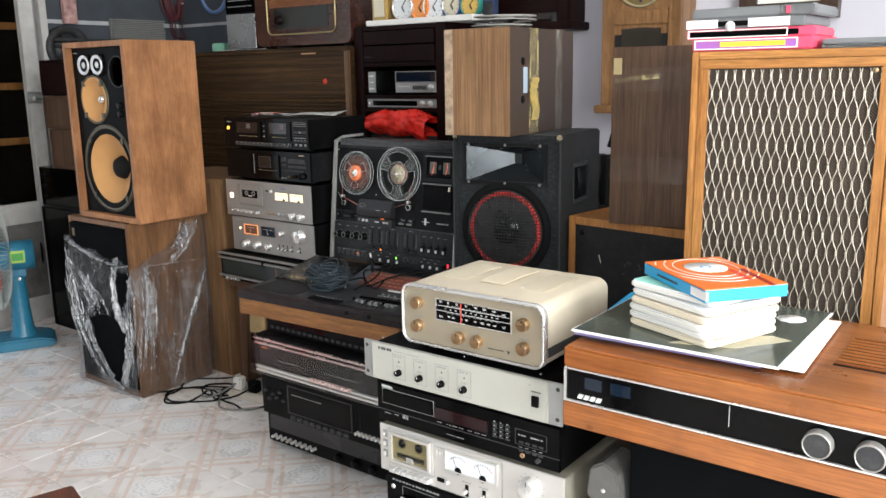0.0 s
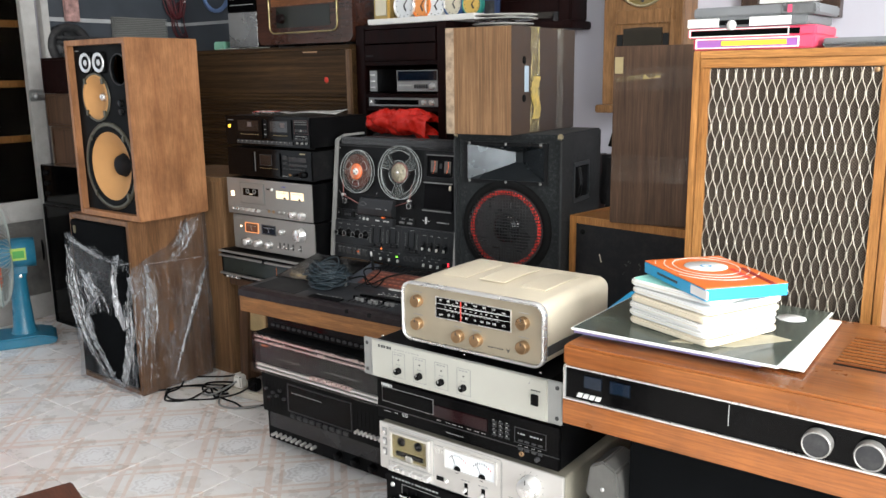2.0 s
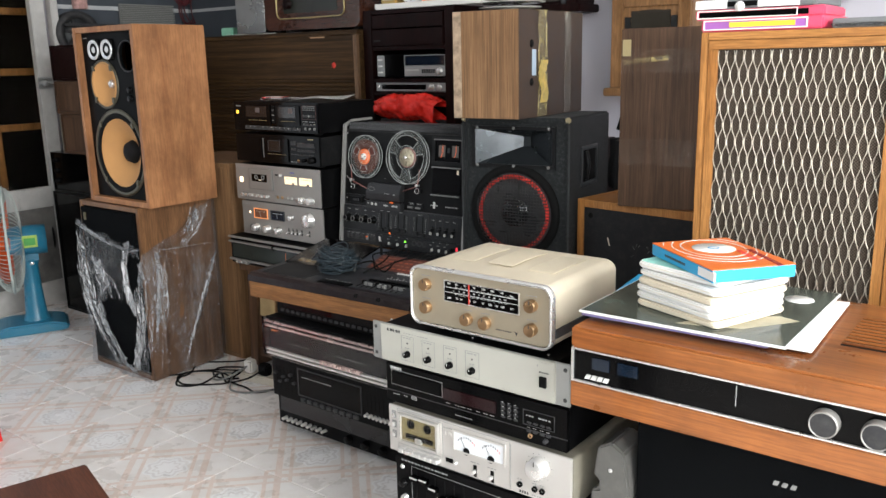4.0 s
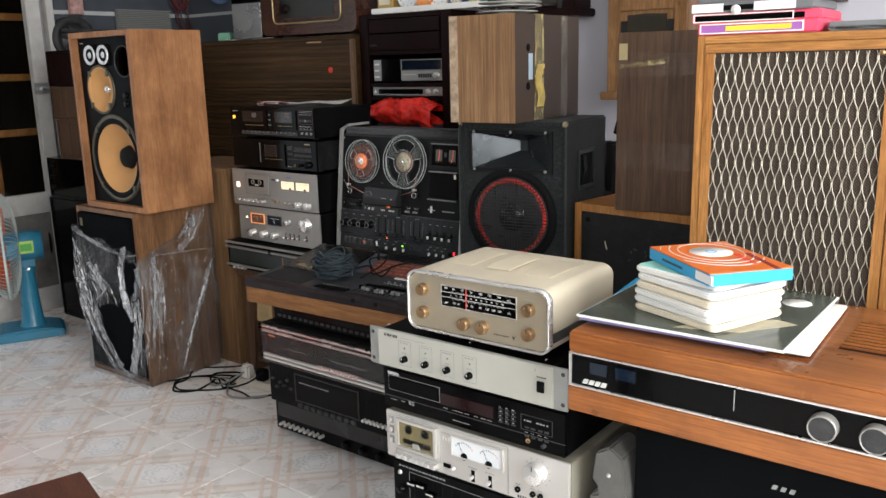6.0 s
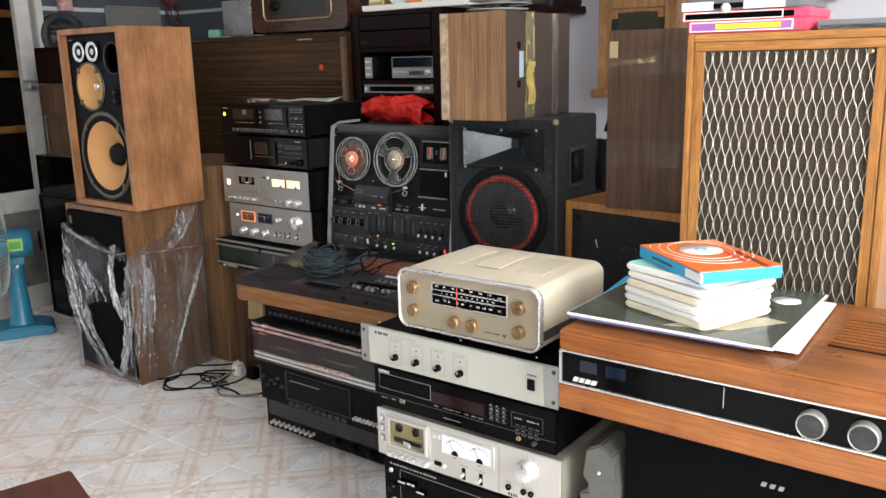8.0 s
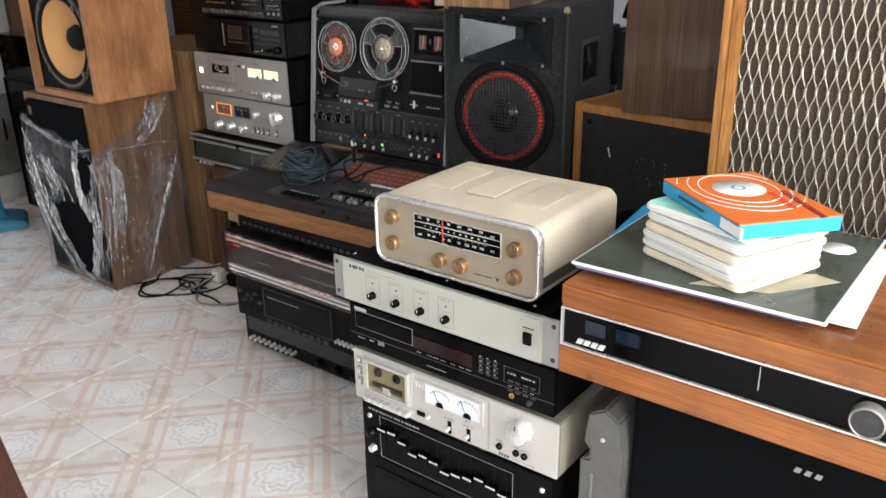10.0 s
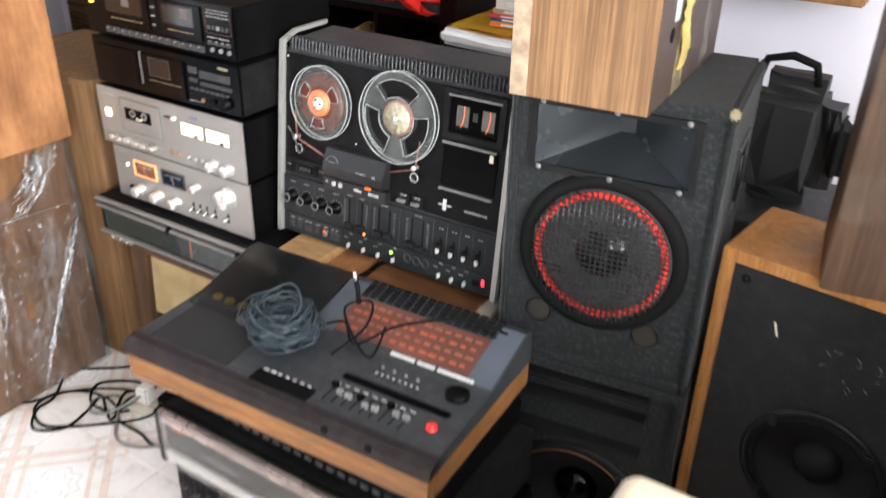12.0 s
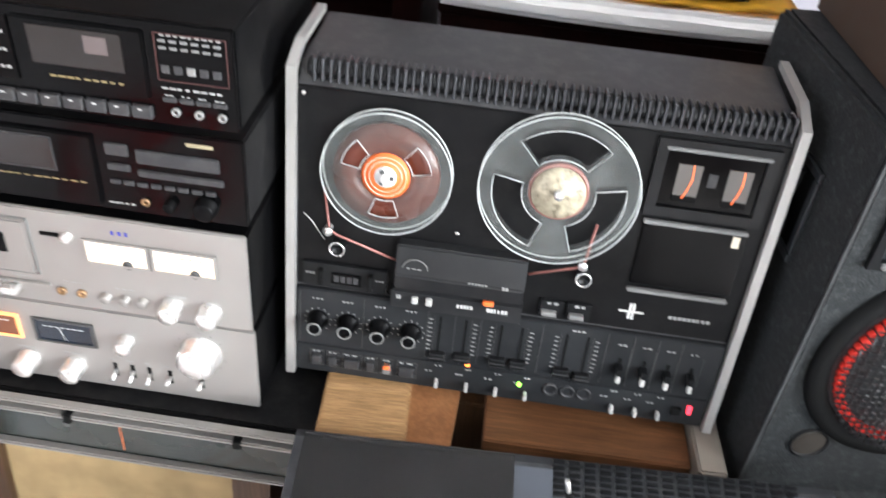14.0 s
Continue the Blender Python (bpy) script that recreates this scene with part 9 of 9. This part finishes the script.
# tray with small clocks on the rack
t = thing("tray", "long white tray holding small alarm clocks", "tray", (-2.270, 2.79, 1.3885), -1)
bm = bm_new()
add_box(bm, 0, 0.55, 0, 0.20, 0.0, 0.005, 0.002)
for x0, x1, y0, y1 in ((0, 0.55, 0, 0.006), (0, 0.55, 0.194, 0.2), (0, 0.006, 0.006, 0.194), (0.544, 0.55, 0.006, 0.194)):
    add_box(bm, x0, x1, y0, y1, 0.005, 0.022)
part("tray_body", bm, PAPER, t)


def small_clock(x, r, body, face, lab, z=1.3945):
    t = thing("alarm_clock", lab, "clock", (x, 2.835, z), random.Random(int(x * -999)).uniform(-8, 8), "small clocks on the tray")
    part("case", add_lathe(bm_new(), [(0, -0.04), (r * 0.9, -0.04), (r, -0.02), (r, 0.006), (r * 0.9, 0.010), (r * 0.86, 0.004)], (0, 0, r + 0.008), "y", 36), body, t)
    part("face", add_lathe(bm_new(), [(r * 0.87, 0.004), (0, 0.0045)], (0, 0, r + 0.008), "y", 36), face, t)
    for a, L, wdt in ((40, 0.6, 0.002), (150, 0.42, 0.003)):
        part("clock_pointer", add_tube(bm_new(), [(0, -0.006, r + 0.008), (r * L * math.sin(radians(a)), -0.006, r + 0.008 + r * L * math.cos(radians(a)))], wdt, 5), DARK_MARK, t)
    for k in range(12):
        a = radians(30 * k)
        box_part("hour_mark", t, DARK_MARK, r * 0.72 * math.sin(a) - 0.0015, r * 0.72 * math.sin(a) + 0.0015, -0.0058, -0.004, r + 0.008 + r * 0.72 * math.cos(a) - 0.0015, r + 0.008 + r * 0.72 * math.cos(a) + 0.0015)
    for s in (-1, 1):
        part("foot", add_tube(bm_new(), [(s * r * 0.5, 0.01, 0.008 + r * 0.25), (s * r * 0.62, 0.006, 0.0)], 0.006, 8), body, t)


ivory = plain("ivory_face", (0.66, 0.60, 0.46), 0.4)
small_clock(-2.105, 0.058, CHROME, METER_WHITE, "round chrome alarm clock on a tray")
small_clock(-2.015, 0.052, plain("orange_clock_plastic", (0.80, 0.22, 0.03), 0.35), plain("orange_clock_face", (0.78, 0.30, 0.08), 0.4), "round orange alarm clock on a tray")
small_clock(-1.945, 0.050, PAPER, METER_WHITE, "round white alarm clock on a tray")
small_clock(-1.855, 0.052, plain("navy_blue_clock", (0.03, 0.08, 0.22), 0.35), ivory, "round blue alarm clock with ivory face")
small_clock(-1.765, 0.045, plain("green_clock", (0.03, 0.20, 0.16), 0.35), plain("gold_face", (0.60, 0.40, 0.10), 0.4), "round green alarm clock with gold face")
t = thing("mantel_clock", "brass carriage clock with cream face on a tray", "clock", (-2.255, 2.81, 1.3945))
box_part("case", t, plain("aged_brass", (0.45, 0.32, 0.12), 0.35, 0.8), 0, 0.085, 0, 0.07, 0, 0.16, 0.006)
box_part("face", t, ivory, 0.012, 0.073, -0.0015, 0.001, 0.03, 0.14, 0.002)
t = thing("calendar_block", "dark blue flip calendar on the rack", "calendar", (-1.730, 2.86, 1.3885))
box_part("block", t, plain("navy_card", (0.03, 0.05, 0.12), 0.5), 0, 0.06, 0, 0.03, 0, 0.13, 0.003)
box_part("page", t, GREY_DARK, 0.008, 0.052, -0.0015, 0.001, 0.02, 0.07)
for i, r in enumerate((0.090, 0.086, 0.092)):
    solid("tape_reel", add_lathe(bm_new(), [(0.0, 0), (r, 0), (r, 0.0015), (0.03, 0.0020), (0.03, 0.010), (r, 0.0105), (r, 0.012), (0, 0.012)], (0, 0, 0), "z", 48), CASE_CLEAR if i % 2 else plain("clear_grey_plastic_b", (0.40, 0.39, 0.36), 0.25), "clear plastic tape reel lying on a cabinet", "tape reel", (-1.210 + 0.006 * i, 2.20, 1.3125 + i * 0.0125), 0, "tape reels on the cabinet")


# wall clocks and picture frame
def wall_clock(x0, x1, z0, material, lab, dial_z, dial_r, face):
    t = thing("wall_clock", lab, "clock", (x0, 2.955, z0))
    w = x1 - x0
    box_part("case", t, material, 0.0, w, 0.012, 0.142, 0.03, 0.90, 0.004)
    box_part("side_post", t, material, 0.0, 0.045, 0.0, 0.0125, 0.03, 0.90, 0.002)
    box_part("side_post", t, material, w - 0.045, w, 0.0, 0.0125, 0.03, 0.90, 0.002)
    box_part("middle_rail", t, material, 0.0455, w - 0.0455, 0.0, 0.0125, dial_z - dial_r - 0.060, dial_z - dial_r - 0.012, 0.002)
    box_part("dial_board", t, material, 0.0455, w - 0.0455, 0.004, 0.0125, dial_z - dial_r - 0.0115, 0.90)
    box_part("bottom_ledge", t, material, -0.020, w + 0.020, -0.018, 0.142, 0.0, 0.0295, 0.004)
    part("glass_panel", add_box(bm_new(), 0.075, w - 0.075, 0.006, 0.0118, 0.10, dial_z - dial_r - 0.075), plain("dark_clock_glass", (0.03, 0.026, 0.02), 0.1), t, "dark glazed pendulum panel")
    for xx in (0.050, w - 0.072):
        part("side_light", add_box(bm_new(), xx, xx + 0.022, 0.006, 0.0118, 0.12, dial_z - dial_r - 0.095), plain("dark_clock_light", (0.02, 0.02, 0.02), 0.1), t)
    arch = [(0.075, 0.0)] + [(w / 2 - (w / 2 - 0.075) * math.cos(math.pi * k / 12), 0.04 * math.sin(math.pi * k / 12)) for k in range(13)] + [(w - 0.075, 0.0)]
    part("arch_light", add_prism(bm_new(), [(a, dial_z - dial_r - 0.0765 + b * 0.0 - 0.006 + b * 0.25) for a, b in arch[1:-1]], "y", 0.004, 0.0118), plain("dark_arch_glass", (0.035, 0.03, 0.024), 0.12), t)
    part("dial", add_lathe(bm_new(), [(dial_r, 0), (dial_r, 0.006), (0, 0.007)], (w / 2, 0.006, dial_z), "y", 48), face, t, "round clock dial")
    part("dial_rim", add_ring(bm_new(), (w / 2, 0.004, dial_z), "y", dial_r * 0.95, dial_r * 1.04, 0.008, 48), plain("pale_brass_rim", (0.60, 0.52, 0.32), 0.3, 0.8), t)
    for k in range(12):
        a = radians(30 * k)
        bm = add_box(bm_new(), -0.005, 0.005, -0.0025, 0, dial_r * 0.66, dial_r * 0.86)
        bmesh.ops.rotate(bm, verts=bm.verts, cent=(0, 0, 0), matrix=Matrix.Rotation(a, 3, "Y"))
        bmesh.ops.translate(bm, verts=bm.verts, vec=(w / 2, -0.0005, dial_z))
        part("hour_mark", bm, DARK_MARK, t)
    for a, L in ((200, 0.6), (130, 0.45)):
        part("clock_pointer", add_tube(bm_new(), [(w / 2, -0.004, dial_z), (w / 2 + dial_r * L * math.sin(radians(a)), -0.004, dial_z + dial_r * L * math.cos(radians(a)))], 0.003, 5), DARK_MARK, t)


wall_clock(-1.262, -0.965, 1.035, CLOCK_OAK, "golden oak wall clock with glazed lower door", 0.470, 0.095, plain("tarnished_gold_dial", (0.36, 0.28, 0.13), 0.35, 0.5))
wall_clock(-1.755, -1.405, 1.345, DARK_RED_WOOD, "dark wooden wall clock with pale gold dial", 0.195, 0.070, plain("pale_gold_dial", (0.50, 0.42, 0.24), 0.35, 0.4))
t = thing("picture_frame", "dark wooden picture frame with pale sheet on the wall", "picture", (-0.800, 3.055, 1.345))
frame_part("frame", t, wood("dark_walnut_frame", (0.035, 0.020, 0.014), (0.085, 0.052, 0.036), (30, 30, 3), 0.35), 0.0, 0.315, 0.0, 0.60, 0.055, 0.0, 0.042)
box_part("sheet", t, PAPER, 0.055, 0.26, 0.022, 0.030, 0.055, 0.545)
box_part("backing", t, DARK_RED_WOOD, 0.01, 0.305, 0.031, 0.042, 0.01, 0.59)

# trim rail low on the back wall
solid("trim", add_box(bm_new(), -1.36, XR - 0.01, YB - 0.03, YB, 0.455, 0.50, 0.006), DOOR_WHITE, "white painted trim rail along the back wall", "trim", kind="structure")

# ---------------------------------------------------------------- left wall: slate slat board and what hangs on it
t = thing("slat_board", "slate blue slotted display board with pale strips", "display board", (XL, 2.30, 0.9))
box_part("board", t, SLATE, 0.0, 0.018, 0.0, 0.798, 0.0, 1.5, 0.002)
for z in (0.10, 0.33, 0.565, 0.80, 1.03, 1.26):
    box_part("strip", t, plain("pale_strip", (0.48, 0.49, 0.50), 0.4), 0.0182, 0.024, 0.0, 0.798, z, z + 0.020, 0.001)
t = thing("heat_sink", "grey ribbed metal panel leaning on the display board", "panel", (XL + 0.03, 2.640, 1.395))
box_part("plate", t, GREY_MID, 0.0, 0.012, 0.0, 0.325, 0.0, 0.105, 0.002)
for k in range(11):
    box_part("fin", t, plain("grey_fin", (0.30, 0.30, 0.285), 0.45, 0.3), 0.012, 0.030, 0.002, 0.323, 0.004 + k * 0.0094, 0.0085 + k * 0.0094, 0.001)
solid("bracket_shelf", add_box(bm_new(), XL + 0.018, XL + 0.10, 2.30, 3.09, 1.377, 1.392, 0.003), GREY_DARK, "narrow dark shelf on the display board", "shelf")
t = thing("disc_weight", "dark grey spoked metal disc on the display board", "disc", (XL + 0.026, 2.385, 1.342))
part("rim", add_ring(bm_new(), (0, 0, 0), "x", 0.078, 0.112, 0.05, 48), GREY_DARK, t)
part("plate", add_lathe(bm_new(), [(0.080, 0.006), (0.080, 0.02), (0, 0.022)], (0, 0, 0), "x", 40), plain("dull_iron", (0.045, 0.047, 0.05), 0.5), t)
part("hub", add_ring(bm_new(), (0.02, 0, 0), "x", 0.012, 0.030, 0.02, 28), GREY_MID, t)
for k in range(6):
    a = radians(60 * k + 15)
    bm = add_box(bm_new(), 0.02, 0.032, -0.008, 0.008, 0.028, 0.082, 0.002)
    bmesh.ops.rotate(bm, verts=bm.verts, cent=(0, 0, 0), matrix=Matrix.Rotation(a, 3, "X"))
    part("spoke", bm, GREY_DARK, t)


def hanging_cables(y, z0, z1, colour, lab, seed, n=9):
    rng2, t = random.Random(seed), thing("cable_bundle", lab, "cable", (XL, y, z0))
    away = Vector((-XL, -y, -z0))
    for k in range(n):
        o, s, q = rng2.uniform(-0.05, 0.05), rng2.uniform(0.03, 0.06), rng2.uniform(0, 0.03)
        pts = []
        for i in range(20):
            a = 2 * math.pi * i / 20
            pts.append((XL + 0.05 + q + 0.01 * math.sin(a + k), y + o * 0.5 + s * math.sin(a), (z0 + z1) / 2 + (z1 - z0) / 2 * math.cos(a) * rng2.uniform(0.9, 1.0)))
        part("loop", add_tube(bm_new(), [Vector(p) + away for p in pts], 0.0038, 5, True), colour, t)
    part("hook", add_tube(bm_new(), [Vector((XL + 0.02, y, z1 - 0.01)) + away, Vector((XL + 0.09, y, z1 - 0.005)) + away], 0.004, 6), CHROME, t)


hanging_cables(3.03, 1.50, 1.80, plain("burgundy_cable", (0.10, 0.015, 0.02), 0.45), "burgundy cable bundle hanging on the display board", 2, 14)
hanging_cables(3.07, 1.40, 1.60, plain("dark_burgundy_cable", (0.07, 0.012, 0.016), 0.45), "thin burgundy leads hanging on the display board", 5, 4)
hanging_cables(2.83, 1.62, 1.80, plain("red_brown_cable", (0.16, 0.03, 0.02), 0.45), "red-brown cable loop hanging on the display board", 8, 5)
t = thing("wall_plate", "round white clock with a blue rim on the slate wall", "clock", (-3.62, YB - 0.004, 1.640))
part("rim", add_ring(bm_new(), (0, 0, 0), "y", 0.098, 0.118, 0.025, 48), plain("soft_blue_rim", (0.14, 0.22, 0.42), 0.4), t, "blue rim")
part("face", add_lathe(bm_new(), [(0.099, 0.004), (0.099, 0.012), (0, 0.013)], (0, 0, 0), "y", 44), PAPER, t)
t = thing("back_board", "slate blue slotted display board behind the sideboard", "display board", (XL + 0.02, YB - 0.0005, 0.9))
box_part("board", t, SLATE, 0.0, 1.585, -0.018, 0.0, 0.0, 1.5, 0.002)
for z in (0.565, 0.80):
    box_part("strip", t, plain("pale_strip_b", (0.40, 0.41, 0.42), 0.4), 0.0, 1.585, -0.024, -0.0182, z, z + 0.016, 0.001)
solid("packet", add_box(bm_new(), XL + 0.03, XL + 0.06, 2.385, 2.455, 1.465, 1.60, 0.003), plain("pale_red_packet", (0.42, 0.25, 0.23), 0.5, vary=0.5, scale=30), "small printed packet hanging on the display board", "packet")


# ---------------------------------------------------------------- white door leaf and the glazed cabinet beyond
def door_leaf():
    t = thing("door_leaf", "weathered white wooden door leaf folded open with a latch", "door", (XL + 0.005, 2.165, 0.0), 0, kind="structure")
    box_part("stile", t, DOOR_WHITE, 0.0, 0.040, 0.0, 0.070, 0.0, 2.15, 0.003)
    box_part("stile", t, DOOR_WHITE, 0.0, 0.040, -0.56, -0.49, 0.0, 2.15, 0.003)
    box_part("rail", t, DOOR_WHITE, 0.002, 0.038, -0.489, -0.001, 0.50, 0.60, 0.003)
    box_part("rail", t, DOOR_WHITE, 0.002, 0.038, -0.489, -0.001, 0.0, 0.12, 0.003)
    box_part("rail", t, DOOR_WHITE, 0.002, 0.038, -0.489, -0.001, 2.05, 2.149, 0.003)
    # lower panel in a darker mottled grey than the stiles and rails
    box_part("panel", t, plain("mottled_grey_door_panel", (0.15, 0.145, 0.135), 0.6, vary=0.35, scale=12, dust=0.1), 0.012, 0.028, -0.489, -0.001, 0.121, 0.499)
    latch = part("latch", add_tube(bm_new(), [(0.045, 0.0, 1.105), (0.055, 0.03, 1.11), (0.055, 0.09, 1.10), (0.05, 0.12, 1.105)], 0.009, 8), STEEL_EAR, t, "rusty steel sliding latch")
    part("latch_knob", add_lathe(bm_new(), [(0.016, 0), (0.018, 0.012), (0.010, 0.024), (0, 0.026)], (0.045, 0.02, 1.105), "x", 18), STEEL_EAR, latch)
    part("latch_plate", add_box(bm_new(), 0.040, 0.046, -0.01, 0.06, 1.08, 1.135, 0.002, 1), STEEL_EAR, latch)


door_leaf()
t = thing("door_frame", "weathered white wooden door post", "door frame", (XL + 0.004, 2.262, 0.0), 0, kind="structure")
box_part("post", t, DOOR_WHITE, 0.0, 0.050, 0.0, 0.036, 0.0, 2.2, 0.003)
t = thing("folded_leaf", "dark weathered door leaf folded against the wall", "door", (XL + 0.004, 2.30, 0.0), 0, kind="structure")
box_part("stile", t, plain("dark_weathered_wood", (0.05, 0.042, 0.038), 0.7), 0.02, 0.05, 0.0, 0.05, 0.0, 0.9, 0.003)
box_part("stile", t, DOOR_WHITE, 0.02, 0.045, 0.055, 0.13, 0.0, 0.9, 0.003)
for z in (0.30, 0.72):
    part("hinge", add_tube(bm_new(), [(0.056, 0.052, z), (0.056, 0.052, z + 0.08)], 0.006, 8), STEEL_EAR, t)
# glazed cabinet seen through the doorway
t = thing("glazed_cabinet", "tall amber wooden cabinet with dark glazed doors", "cabinet", (XL - 0.62, 1.55, 0.0))
AMBER_WOOD = wood("amber_cabinet_wood", (0.20, 0.085, 0.02), (0.34, 0.165, 0.05), (30, 30, 3), 0.4)
# solid block; the shade inside the cabinet is its near-black colour
box_part("carcass", t, plain("interior_shade_black", (0.006, 0.0045, 0.0035), 0.7, spec=0.1), 0.0, 0.28, 0.0, 0.85, 0.0, 2.1)
for z in (0.02, 0.50, 0.86, 1.145, 1.45, 1.75, 2.06):
    box_part("rail", t, AMBER_WOOD, 0.2805, 0.300, 0.0, 0.85, z, z + 0.035, 0.002)
for y in (0.0, 0.26, 0.53, 0.81):
    box_part("stile", t, AMBER_WOOD, 0.2805, 0.304, y, y + 0.036, 0.0, 2.1, 0.002)
pn = box_part("pane", t, clear("dim_cabinet_glass", (0.9, 0.9, 0.9), 0.02, 1.12), 0.286, 0.289, 0.036, 0.81, 0.06, 2.06)
wall_piece("passage_wall", "dark passage wall behind the glazed cabinet", [(XL - 0.78, XL - 0.66, 1.0, 2.9, -0.003, HC), (XL - 0.66, XL - 0.12, 2.50, 2.60, -0.003, HC), (XL - 0.66, XL - 0.12, 1.30, 1.40, -0.003, HC)], WALL_WHITE)
wall_piece("passage_ceiling", "dim ceiling over the passage", [(XL - 0.78, XL - 0.12, 1.3, 2.6, HC, HC + 0.1)], WALL_WHITE)
# floor tiles, each with its own bevelled edge
TS, TX, TY = 0.318, -2.072, 1.540
tile_bm = add_box(bm_new(), -TS / 2 + 0.0012, TS / 2 - 0.0012, -TS / 2 + 0.0012, TS / 2 - 0.0012, -0.006, 0.0, 0.0012, 1)
tile_me = mesh_of("tile", tile_bm, TILE)
for i in range(-8, 12):
    for j in range(-6, 6):
        x, y = TX + (i + 0.5) * TS, TY + (j + 0.5) * TS
        if XL - 0.55 < x < XR and YF < y < YB + 0.1:
            ob = part("tile", tile_me, None, floor)
            ob.location = (x, y, 0.0)
